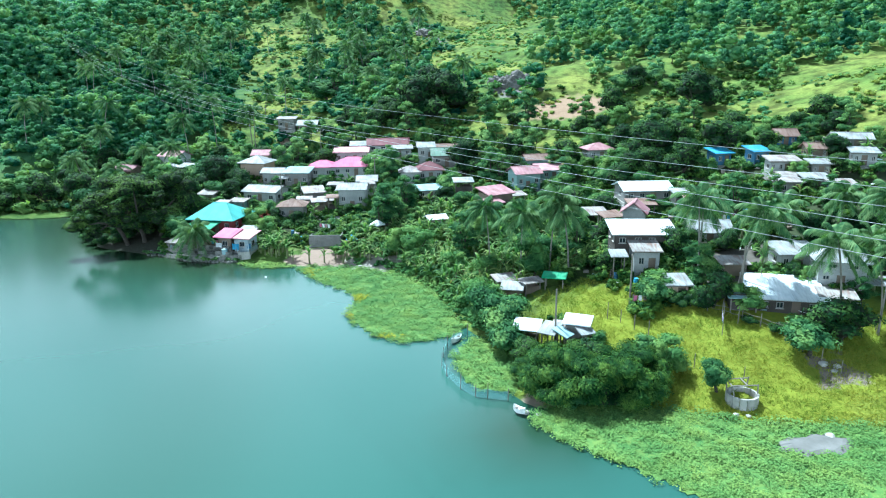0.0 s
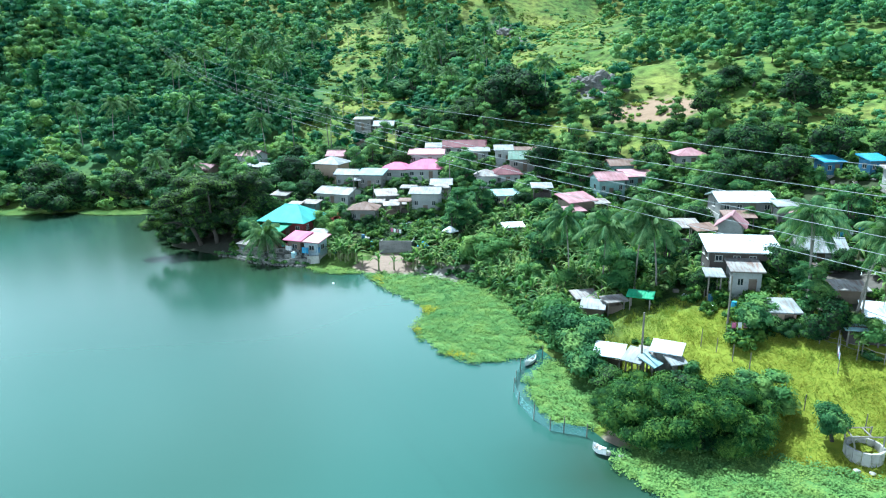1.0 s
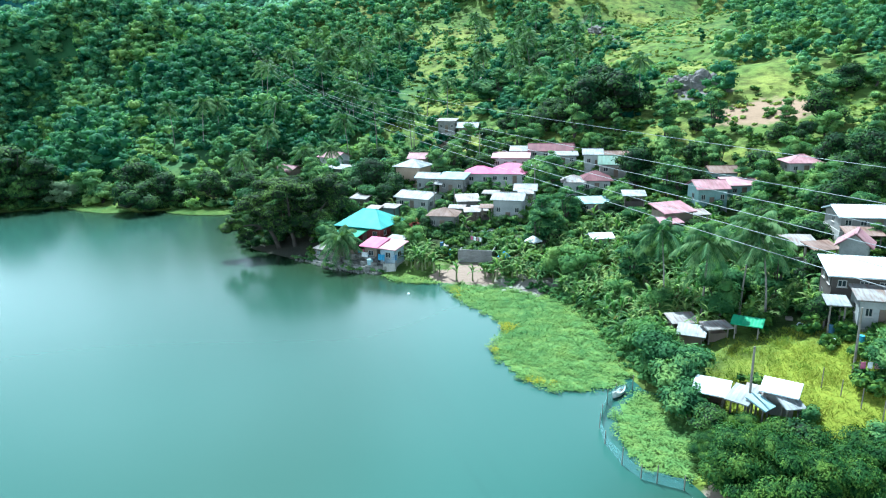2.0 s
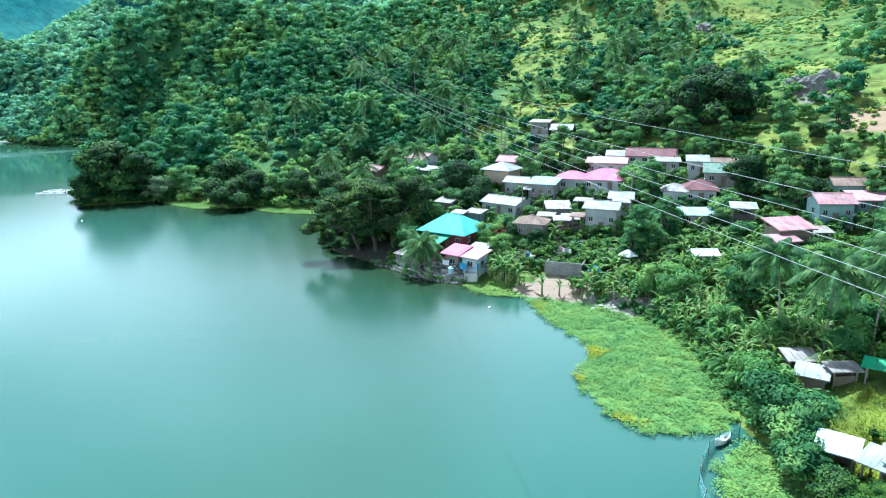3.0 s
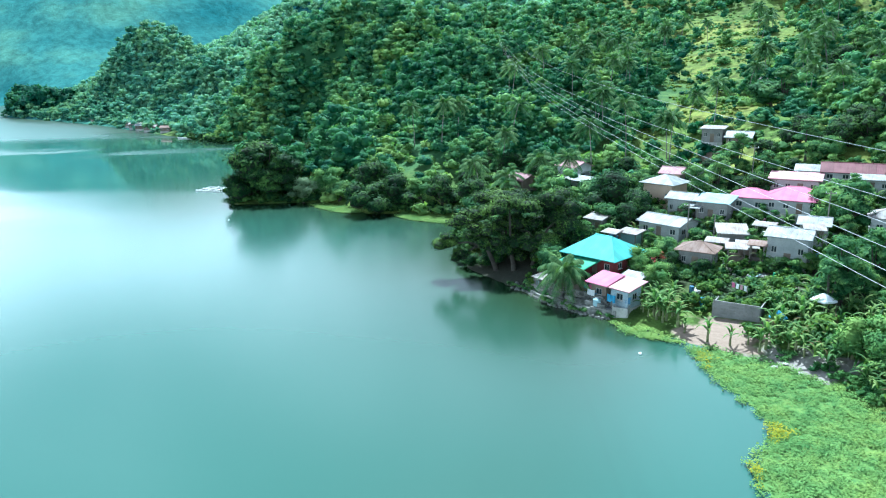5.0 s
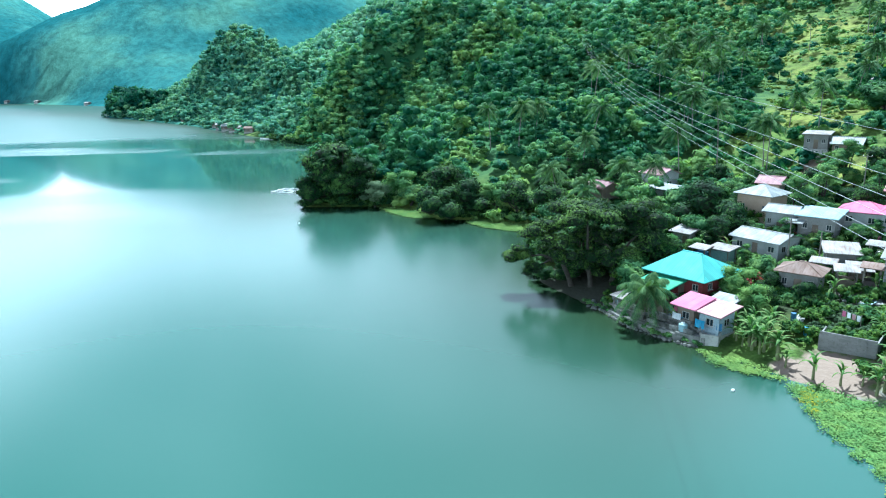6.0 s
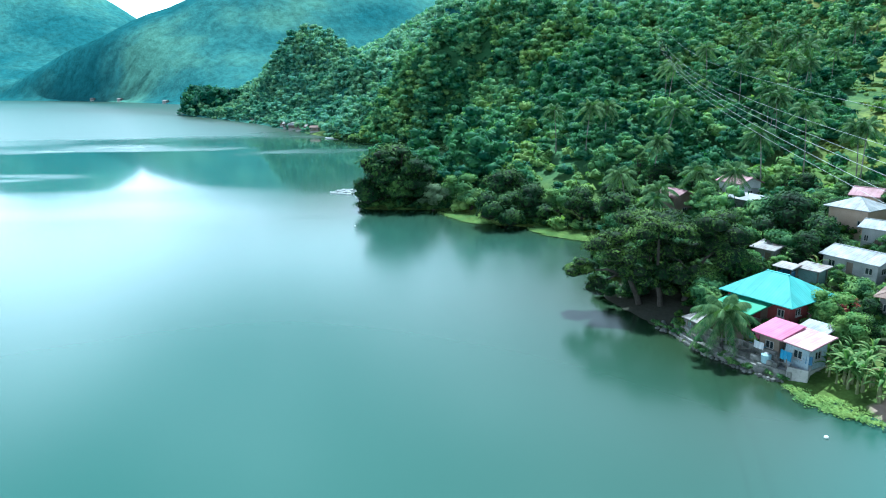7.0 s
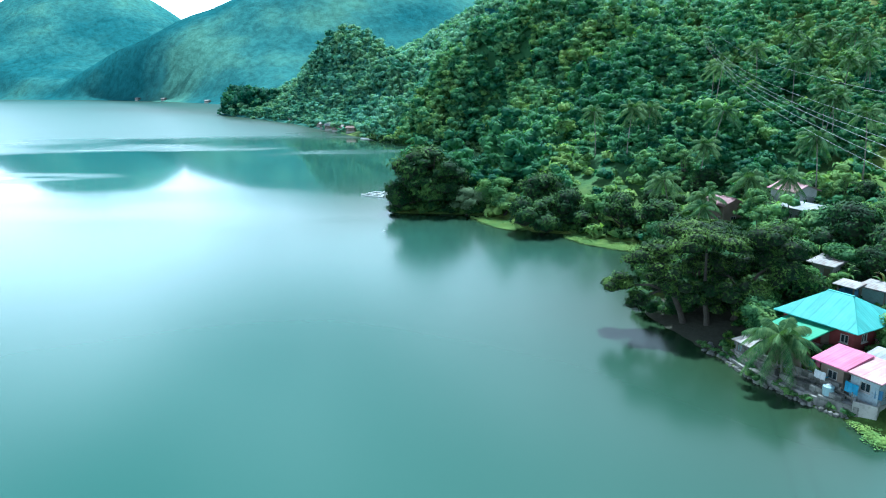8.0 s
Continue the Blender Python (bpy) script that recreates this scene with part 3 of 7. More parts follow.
def slope(parent, m, width, run, rise, left, right, mat, rng, sheet=1.0, broken=0.0):
    """One roof slope of ribbed sheets. m: pose of the eave's left end, x along the eave, y up the slope. left, right: how far the hips lean in."""
    def top(x):
        k = 1.0
        if left > 0:
            k = min(k, x / left)
        if right > 0:
            k = min(k, (width - x) / right)
        return max(0.0, k)
    deck = bmesh.new()
    corners = [(0, 0), (width, 0), (width - right, 1), (left, 1)]
    lo = [deck.verts.new((x, k * run, k * rise - 0.10)) for x, k in corners]
    hi = [deck.verts.new((x, k * run, k * rise - 0.02)) for x, k in corners]
    deck.faces.new(lo[::-1])
    deck.faces.new(hi)
    for i in range(4):
        deck.faces.new((lo[i], lo[(i + 1) % 4], hi[(i + 1) % 4], hi[i]))
    bmesh.ops.remove_doubles(deck, verts=deck.verts, dist=0.001)
    d = part("roof", deck, mat, parent)
    d.matrix_local = m
    k = max(1, round(width / sheet))
    for i in range(k):
        s = part("roof_sheet", sheet_strip(i * width / k, (i + 1) * width / k - 0.02, top, run, rise, 0.012 + 0.008 * (i % 2)), mat, d)
        s.matrix_local = pose(0, -0.05 - rng.random() * 0.06, 0.004 + rng.random() * 0.012)
    return d


def window(parent, m, w, h, pane="glass", frame_mat="concrete"):
    f = part("window", boxes([(0, 0, h / 2 - 0.04, w, 0.09, 0.08), (0, 0, -h / 2 + 0.04, w, 0.09, 0.08), (-w / 2 + 0.04, 0, 0, 0.08, 0.09, h - 0.16),
                              (w / 2 - 0.04, 0, 0, 0.08, 0.09, h - 0.16), (0, 0, 0, 0.06, 0.07, h - 0.16)]), frame_mat, parent)
    f.matrix_local = m
    for side in (-1, 1):
        p = part("pane", boxes([(side * w / 4, 0.02, 0, w / 2 - 0.1, 0.012, h - 0.16)]), pane, f)
    s = part("sill", boxes([(0, -0.09, -h / 2 - 0.03, w + 0.16, 0.16, 0.05)]), "concrete", f)
    return f


def house(label, x, y, yaw, w, d, eave, rise, roof, walls, kind="hip", over=0.5, front=2, side=1, door=True, storeys=1, seed=1, name="house", ridge=None, base=None, category="house", group="village houses"):
    """A small house: four walls with openings, windows, a door, a roof of ribbed sheets. The front looks along local -y."""
    rng = random.Random(seed)
    turn = Matrix.Rotation(radians(yaw), 3, "Z")
    if base is None:
        base = min(height(*(Vector((x, y, 0)) + turn @ Vector((sx * w / 2, sy * d / 2, 0))).xy) for sx in (-1, 1) for sy in (-1, 1)) - 0.15
        base = max(base, -0.6)
    top_ground = max(height(*(Vector((x, y, 0)) + turn @ Vector((sx * w / 2, sy * d / 2, 0))).xy) for sx in (-1, 1) for sy in (-1, 1))
    ob = tagged(new(name), label, category, group)
    ob.matrix_world = pose(x, y, base, 0, 0, yaw)
    H = eave - base
    floor_z = max(0.15, min(top_ground - base + 0.1, H - 2.1))
    th = 0.16
    levels = [floor_z + i * (H - floor_z) / storeys for i in range(storeys)]
    storey = (H - floor_z) / storeys
    wh = min(0.9, storey * 0.38)

    def holes(length, count, with_door):
        out, doors = [], []
        for li, z0 in enumerate(levels):
            k = count + (1 if with_door and li == 0 else 0)
            for i in range(k):
                cx = length * (i + 0.5) / k + (rng.random() - 0.5) * 0.25
                if with_door and li == 0 and i == k // 2:
                    doors.append((cx - 0.45, cx + 0.45, z0 + 0.02, z0 + min(2.0, storey * 0.8)))
                else:
                    ww = min(1.0, length / k * 0.45)
                    zc = z0 + storey * 0.55
                    out.append((cx - ww / 2, cx + ww / 2, zc - wh / 2, zc + wh / 2))
        return out, doors

    for sx, sy, length, rot, count, with_door in ((-w / 2, -d / 2, w, 0, front, door), (w / 2, -d / 2 + th, d - 2 * th, 90, side, False),
                                                   (w / 2, d / 2, w, 180, 0, False), (-w / 2, d / 2 - th, d - 2 * th, 270, side, False)):
        wins, doors = holes(length, count, with_door)
        wl_ob = part("wall", wall_mesh(length, 0, H, th, wins + doors), walls, ob)
        wl_ob.matrix_local = pose(sx, sy, 0, 0, 0, rot)
        for x0, x1, z0, z1 in wins:
            window(wl_ob, pose((x0 + x1) / 2, 0.06, (z0 + z1) / 2), x1 - x0, z1 - z0)
        for x0, x1, z0, z1 in doors:
            dr = part("door", boxes([((x0 + x1) / 2, 0.09, (z0 + z1) / 2, x1 - x0 - 0.03, 0.05, z1 - z0 - 0.02), ((x0 + x1) / 2, 0.06, (z0 + z1) / 2 + 0.35, (x1 - x0) * 0.6, 0.02, 0.5)]), "wood_wall", wl_ob)
    part("foundation", boxes([(0, 0, floor_z / 2 - 0.2, w + 0.24, d + 0.24, floor_z + 0.36)]), "concrete", ob)
    W, D = w + 2 * over, d + 2 * over
    if kind == "hip":
        rl = W - D if W > D else 0.0
        rl = ridge if ridge is not None else rl
        hx = (W - rl) / 2
        for rot, width, run, left in ((0, W, D / 2, hx), (180, W, D / 2, hx), (90, D, hx, D / 2), (270, D, hx, D / 2)):
            off = Matrix.Rotation(radians(rot), 4, "Z") @ Matrix.Translation((-width / 2, -(D / 2 if rot in (0, 180) else W / 2), H + 0.02))
            slope(ob, off, width, run, rise, left, left, roof, rng)
        if rl > 0.3:
            part("ridge_cap", boxes([(0, 0, H + rise + 0.06, rl + 0.2, 0.28, 0.05)]), roof, ob)
    elif kind == "gable":
        for rot in (0, 180):
            off = Matrix.Rotation(radians(rot), 4, "Z") @ Matrix.Translation((-W / 2, -D / 2, H + 0.02 - rise * over / (D / 2)))
            slope(ob, off, W, D / 2, rise, 0, 0, roof, rng)
        for sgn in (-1, 1):
            gb = bmesh.new()
            for dx in (0, th):
                gb.verts.new((sgn * (w / 2 - dx), -d / 2, H)), gb.verts.new((sgn * (w / 2 - dx), d / 2, H)), gb.verts.new((sgn * (w / 2 - dx), 0, H + rise * d / D - 0.1))
            gb.verts.ensure_lookup_table()
            v = gb.verts
            for f in ((0, 1, 2), (5, 4, 3), (0, 3, 4, 1), (1, 4, 5, 2), (2, 5, 3, 0)):
                gb.faces.new([v[i] for i in f])
            part("gable_wall", gb, walls, ob)
        part("ridge_cap", boxes([(0, 0, H + rise - rise * over / (D / 2) + 0.08, W, 0.3, 0.05)]), roof, ob)
    else:                                      # one slope, high at the back
        off = Matrix.Translation((-W / 2, -D / 2, H + 0.02))
        slope(ob, off, W, D, rise, 0, 0, roof, rng, sheet=0.9)
        part("back_wall", boxes([(0, d / 2 - th / 2, H + rise * 0.42, w, th, rise * 0.85)]), walls, ob)
        part("rafter_beam", boxes([(0, -D / 2 + 0.15, H - 0.12, W - 0.2, 0.1, 0.12)]), "timber", ob)
    return ob


def shelter(label, x, y, yaw, w, d, eave, rise, roof, post="timber", seed=1, name="shed", walls=None, wall_height=0.0, group="village sheds", base=None, category="shed"):
    """An open lean-to: four posts, beams, a sloping roof, and where given a low wall."""
    rng = random.Random(seed)
    if base is None:
        base = max(height(x, y), -0.4) - 0.1
    ob = tagged(new(name), label, category, group)
    ob.matrix_world = pose(x, y, base, 0, 0, yaw)
    H = max(1.6, eave - base)
    for sx in (-1, 1):
        for sy in (-1, 1):
            hh = H + (rise * 0.85 if sy > 0 else 0)
            part("post", boxes([(sx * (w / 2 - 0.15), sy * (d / 2 - 0.15), hh / 2 - 0.3, 0.13, 0.13, hh + 0.5)]), post, ob)
    part("beam", boxes([(0, -d / 2 + 0.15, H - 0.12, w, 0.1, 0.14)]), post, ob)
    part("beam", boxes([(0, d / 2 - 0.15, H + rise * 0.8 - 0.12, w, 0.1, 0.14)]), post, ob)
    slope(ob, Matrix.Translation((-w / 2 - 0.3, -d / 2 - 0.3, H)), w + 0.6, d + 0.6, rise, 0, 0, roof, rng, sheet=0.9)
    if walls:
        part("wall", boxes([(0, d / 2 - 0.06, wall_height / 2, w - 0.4, 0.12, wall_height)]), walls, ob)
        part("wall", boxes([(0, -d / 2 + 0.3, wall_height * 0.45, w - 0.4, 0.12, wall_height * 0.9)]), walls, ob)
        part("wall", boxes([(w / 2 - 0.3, 0, wall_height / 2, 0.12, d - 0.7, wall_height)]), walls, ob)
        part("wall", boxes([(-w / 2 + 0.3, 0, wall_height / 2, 0.12, d - 0.7, wall_height)]), walls, ob)
    return ob


TAKEN = []                                     # ground kept clear of plants: x, y, reach


HOUSE_SPOTS = []                               # houses: x, y, half size
WALL_FOOTS = []                                # houses and sheds: x, y, half width, half depth, turn, wall height
VIEWS = []                                     # ground in front of houses, kept clear of tall trees


def put_house(*args, **kw):
    ob = house(*args, **kw)
    VIEWS.append((args[1] * 0.94, args[2] - 4.5 - args[5] / 2, args[4] * 0.5 + 1.6))
    VIEWS.append((args[1] * 0.90, args[2] - 8.5 - args[5] / 2, args[4] * 0.4 + 1.0))
    TAKEN.append((args[1], args[2], max(args[4], args[5]) * 0.52 + 0.3))
    HOUSE_SPOTS.append((args[1], args[2], (args[4] + args[5]) * 0.25 + 0.2))
    WALL_FOOTS.append((args[1], args[2], args[4] / 2, args[5] / 2, radians(args[3]), args[6] - height(args[1], args[2])))
    return ob


def put_shed(*args, **kw):
    ob = shelter(*args, **kw)
    VIEWS.append((args[1] * 0.95, args[2] - 3.5 - args[5] / 2, args[4] * 0.5 + 1.2))
    TAKEN.append((args[1], args[2], max(args[4], args[5]) * 0.5 + 0.2))
    if kw.get("group") != "field sheds":
        WALL_FOOTS.append((args[1], args[2], args[4] / 2, args[5] / 2, radians(args[3]), args[6] - height(args[1], args[2])))
    return ob


# the turquoise house at the water, with its lean-tos and quay
put_house("house under a turquoise hipped metal roof, dark red walls", -14.9, 75.6, -20, 7.6, 7.0, 5.35, 2.3, "turquoise", "red_wall", over=0.75, front=3, side=2, seed=3, storeys=1, ridge=2.6)
put_shed("low green metal roof on posts beside the turquoise house", -17.4, 71.0, -24, 4.6, 4.6, 4.3, 0.9, "green_roof", seed=4, walls="wood_wall", wall_height=2.2)
# board-brown walls stand in for the shade under the eaves
put_house("waterside house with weathered board walls under a pink sloping roof", -12.5, 66.5, -24, 2.3, 2.6, 3.75, 0.75, "magenta", "wood_wall", kind="shed", over=0.62, front=1, side=1, door=False, seed=5, base=1.0)
put_house("waterside annex with pale blue-grey walls under a faded pink sheet roof", -9.6, 65.5, -24, 2.6, 2.8, 3.7, 0.6, "pink", "pale_wall", kind="shed", over=0.62, front=1, side=1, door=False, seed=6, base=1.0)
put_shed("small white lean-to roof behind the pink roofs", -9.3, 69.2, -20, 2.6, 1.8, 4.0, 0.4, "zinc", seed=7)
put_shed("tiny zinc-roofed shelter at the water", -21.6, 69.8, -30, 2.6, 1.8, 2.3, 0.3, "zinc_old", seed=8, walls="green_wall", wall_height=1.3)

# middle of the village
put_house("white house under a pale shallow gable roof", -8.5, 93.2, -25, 7.2, 5.4, 6.9, 0.9, "zinc", "white_wall", kind="gable", over=0.45, front=2, side=2, seed=11)
put_house("cream house under a white hipped metal roof", -11.8, 111.2, -22, 5.8, 5.2, 10.3, 1.4, "zinc", "cream_wall", over=0.6, front=2, side=2, seed=12)
put_house("house with a faded pink gable roof", -11.5, 119.5, -10, 3.6, 3.6, 11.2, 1.1, "rose", "cream_wall", kind="gable", seed=13)
put_house("low house under a pale blue metal roof", -7.4, 103.0, -15, 4.2, 3.6, 9.2, 0.9, "zinc", "white_wall", kind="gable", seed=14)
put_house("grey house under a pale blue-green sheet roof", -2.2, 101.2, -12, 5.0, 4.4, 9.2, 0.7, "pale_blue", "grey_wall", kind="shed", seed=15)
put_house("hut under a brown rusted hipped roof", -2.4, 79.0, -8, 4.4, 3.8, 6.2, 1.0, "brown_roof", "grey_wall", over=0.5, front=2, seed=16)
put_house("small shack under rusty zinc sheets", 1.2, 88.8, 10, 3.6, 3.4, 6.9, 0.7, "zinc_old", "grey_wall", kind="shed", front=1, seed=17)
put_house("large white house under a wide magenta hipped roof", 9.7, 104.6, -8, 8.0, 6.8, 9.9, 1.7, "magenta", "white_wall", over=0.65, front=3, side=3, seed=18, ridge=2.4)
put_house("lower wing of the magenta-roofed house", 3.1, 105.4, -8, 5.6, 5.0, 9.7, 1.2, "magenta", "white_wall", over=0.5, front=2, side=2, door=False, seed=180, ridge=1.6)
put_house("white block house under a white sheet roof", 9.0, 83.2, -10, 5.0, 4.6, 8.4, 0.9, "zinc", "white_wall", kind="gable", front=2, seed=19)
put_house("small house under a white roof", 12.2, 92.8, -5, 3.6, 3.8, 8.4, 0.9, "zinc", "white_wall", kind="gable", front=1, seed=20)
put_house("pale house under a dark red hipped roof", 25.8, 96.5, -2, 5.0, 5.0, 9.6, 1.6, "red_roof", "white_wall", over=0.5, front=2, seed=21)
put_house("house wing with pale walls under a greyed pink roof", 21.4, 95.5, -4, 4.0, 4.6, 9.4, 1.1, "zinc_old", "white_wall", over=0.4, front=2, door=False, seed=22)
put_house("low house under a pale blue roof", 24.2, 86.2, 5, 5.0, 3.2, 7.0, 0.6, "pale_blue", "white_wall", kind="shed", front=2, seed=24)
put_shed("small shelter behind the white house", -13.4, 88.4, -20, 3.0, 2.4, 5.6, 0.3, "zinc_old", seed=25, walls="green_wall", wall_height=2.0)
put_house("small grey hut half hidden among trees", -19.8, 93.0, -20, 2.8, 2.4, 6.5, 0.6, "zinc_old", "grey_wall", kind="shed", front=1, seed=26)
put_shed("small shack beside the white block house", 3.6, 84.0, 4, 2.6, 2.6, 6.0, 0.4, "zinc_old", seed=28, walls="wood_wall", wall_height=2.0)

# back rows
put_house("house under a long dark red roof", 18.5, 116.5, -3, 9.4, 4.6, 13.2, 1.4, "red_roof", "white_wall", kind="gable", front=3, seed=31)
put_house("house front under a white porch roof", 20.8, 112.2, -3, 5.4, 2.6, 12.4, 0.6, "zinc", "white_wall", kind="shed", front=2, seed=32)
put_house("small house under a white roof", 26.5, 108.0, -3, 3.4, 3.2, 13.3, 1.0, "zinc", "white_wall", kind="gable", front=1, seed=33)
put_house("house under a brown-red roof", 32.0, 109.0, -4, 6.0, 4.2, 12.6, 1.0, "brown_roof", "green_wall", kind="gable", front=2, seed=34)
put_house("open-fronted house under a pink roof", 34.4, 70.5, 22, 5.0, 3.6, 8.6, 0.9, "rose", "wood_wall", kind="shed", front=2, seed=35)
put_shed("lower pink roof in front of the pink house", 32.8, 66.4, 22, 3.6, 2.2, 7.6, 0.5, "rose", seed=36)
put_house("house under a faded pink sheet roof", 43.0, 82.4, 8, 5.0, 4.6, 10.5, 1.2, "rose", "green_wall", kind="gable", front=2, seed=37)
put_house("house under a pale pink shed roof", 49.2, 84.8, 8, 5.2, 3.6, 10.5, 0.8, "pink", "green_wall", kind="shed", front=2, seed=38)
put_house("house under a brown roof behind the pink ones", 47.5, 90.5, 5, 4.6, 3.6, 12.0, 1.0, "brown_roof", "green_wall", kind="gable", front=1, seed=39)
put_house("house under a mottled pink and white hipped roof", 59.8, 86.6, 0, 5.2, 4.6, height(59.8, 86.6) + 2.2, 1.2, "rose", "white_wall", front=2, seed=40)
put_house("wide house under a bright white roof", 56.2, 56.5, -6, 7.6, 6.0, 11.2, 1.0, "white_roof", "grey_wall", kind="gable", front=3, seed=41)
put_shed("lean-to of grey zinc sheets", 60.5, 50.4, -6, 4.0, 2.6, 11.2, 0.4, "zinc", seed=42, walls="grey_wall", wall_height=2.0)
put_house("little house under a steep pink gable", 49.8, 45.0, 60, 3.2, 3.0, 10.0, 1.6, "rose", "white_wall", kind="gable", front=1, seed=43)
put_shed("shack of grey sheets", 45.0, 51.0, -5, 5.0, 3.6, 8.4, 0.5, "zinc_old", seed=44, walls="grey_wall", wall_height=2.0)
put_house("low hut with a pale roof among banana plants", 22.8, 66.4, 10, 2.8, 2.2, 5.4, 0.5, "white_sheet", "wood_wall", kind="gable", front=1, seed=45)

# the two-storey house and its neighbours
# near-black walls: the front's shade is put into the wall colour
put_house("two-storey dark-walled house under a long white sheet roof", 45.5, 33.2, -12, 7.6, 4.8, 9.7, 0.8, "white_roof", "dark_inside", kind="shed", over=0.5, front=4, side=2, storeys=2, seed=51)
put_house("front wing with bright white walls under a ribbed grey roof", 44.3, 29.3, -12, 3.1, 3.2, 8.3, 0.6, "zinc_old", "white_wall", kind="shed", over=0.35, front=1, side=1, seed=52)
put_shed("small white awning beside the two-storey house", 40.6, 28.8, -12, 1.6, 2.0, 7.8, 0.3, "zinc", seed=53)
put_house("house under a white pitched roof behind the palms", 55.0, 33.4, -15, 4.8, 4.4, 9.6, 1.2, "zinc", "white_wall", kind="gable", front=2, seed=54)
put_house("shack under a white and pink roof", 60.4, 45.2, -15, 3.8, 2.8, height(60.4, 45.2) + 2.1, 0.5, "pink", "wood_wall", kind="shed", front=1, seed=55)
# dark walls paint in the shade under the wide roof
put_house("long low building under a wide pale metal roof", 54.8, 16.1, -22, 6.6, 5.2, 6.2, 0.9, "white_roof", "dark_inside", kind="shed", over=0.8, front=3, seed=56)
put_shed("pale blue roof beside the long building", 49.6, 15.9, -14, 3.0, 2.4, 5.5, 0.35, "pale_blue", seed=57, walls="dark_inside", wall_height=2.0)
put_house("two-storey grey house under a white hipped roof", 62.0, 17.2, -24, 4.8, 4.4, 9.5, 0.9, "zinc", "white_wall", over=0.6, front=2, side=2, storeys=2, seed=58)
put_house("white-roofed house behind the grey one", 60.0, 22.4, -10, 4.2, 3.4, 9.0, 0.6, "zinc", "white_wall", kind="shed", front=2, seed=59)
put_shed("rusty lean-to in front of the two-storey house", 59.2, 13.4, -24, 3.4, 2.2, 6.4, 0.4, "zinc_old", seed=601, walls="wood_wall", wall_height=1.8)
put_shed("lean-to of white sheets", 65.2, 14.8, -20, 3.2, 2.2, 6.6, 0.3, "zinc", seed=60)
put_house("small orange-walled shack under a white roof", 43.9, 20.6, -10, 2.8, 2.6, 6.6, 0.4, "zinc", "cream_wall", kind="shed", front=1, seed=61)
put_house("hut under a bright blue tarpaulin roof", 74.0, 64.4, 5, 3.0, 2.8, height(74.0, 64.4) + 2.3, 0.7, "blue_tarp", "blue_wall", kind="shed", front=1, seed=62)
put_house("hut with a bright blue sheet roof", 78.2, 59.6, 5, 2.8, 2.6, height(78.2, 59.6) + 2.2, 0.7, "blue_tarp", "blue_wall", kind="shed", front=1, seed=63)
put_house("long house under a white shallow roof", 91.8, 54.6, -25, 5.4, 3.4, height(91.8, 54.6) + 2.4, 0.9, "zinc", "grey_wall", kind="gable", front=3, seed=64)
put_house("house under a flat white roof", 89.6, 48.6, -25, 3.4, 2.4, height(89.6, 48.6) + 2.2, 0.6, "zinc", "white_wall", kind="shed", front=2, seed=65)
put_house("row house under old zinc sheets", 77.8, 52.0, -10, 4.4, 2.4, height(77.8, 52.0) + 2.3, 0.6, "zinc_old", "white_wall", kind="shed", front=3, seed=66)
put_house("shack under rusty sheets", 74.8, 45.8, -10, 3.2, 2.6, height(74.8, 45.8) + 2.1, 0.5, "zinc_old", "grey_wall", kind="shed", front=1, seed=67)
put_house("shack under grey sheets", 79.2, 45.6, -14, 3.4, 2.2, height(79.2, 45.6) + 2.2, 0.5, "zinc", "grey_wall", kind="shed", front=2, seed=68)
put_house("brown-roofed house at the foot of the hill", 86.0, 64.0, -10, 3.4, 2.8, height(86.0, 64.0) + 2.2, 1.2, "brown_roof", "blue_wall", kind="gable", front=2, seed=69)

# under the trees on the west side and up the hill
put_house("house with a dark pink roof among trees", -41.0, 115.4, -32, 5.0, 4.0, 9.0, 1.1, "rose", "wood_wall", kind="gable", front=2, seed=71)
put_house("white two-storey house under a faded red roof", -33.2, 127.2, -32, 5.6, 4.6, 10.6, 1.1, "rose", "white_wall", kind="gable", front=3, storeys=1, seed=72)
put_house("white porch roof in front of the red-roofed house", -29.6, 118.6, -30, 6.0, 3.2, 8.8, 0.5, "zinc", "white_wall", kind="shed", front=3, seed=73)
put_house("square concrete house with a flat grey roof", -7.5, 155.0, -5, 4.6, 4.4, 16.9, 0.4, "zinc_old", "grey_wall", kind="shed", front=2, storeys=1, seed=74)
put_house("hillside house under a white gable roof", -1.6, 153.0, -8, 5.2, 4.2, 15.4, 1.3, "zinc", "wood_wall", kind="gable", front=2, seed=75)
put_house("hut under a white roof on the slope", 18.5, 142.0, 0, 3.8, 3.2, 19.6, 0.6, "zinc", "wood_wall", kind="gable", front=1, seed=76)
put_house("tiny white hut on the grassy slope", 39.0, 218.0, 0, 3.0, 2.4, 34.2, 0.6, "zinc", "white_wall", kind="gable", front=1, seed=77)
put_house("grey hut above the orchard", 2.0, 207.0, 0, 4.4, 3.0, 27.4, 0.5, "zinc_old", "wood_wall", kind="shed", front=1, seed=78)

# the sheet-roofed sheds by the field
put_shed("white sheet roof of the field sheds", 26.2, 18.9, -24, 2.5, 2.0, 2.9, 0.5, "white_roof", seed=81, walls="wood_wall", wall_height=1.4, group="field sheds")
put_shed("pale patched sheet roof of the field sheds", 28.3, 17.3, -40, 1.5, 1.9, 2.9, 0.6, "zinc", seed=82, group="field sheds")
put_shed("short rusted sheet roof of the field sheds", 29.7, 18.0, -30, 1.3, 1.2, 3.1, 0.3, "zinc_old", seed=182, group="field sheds")
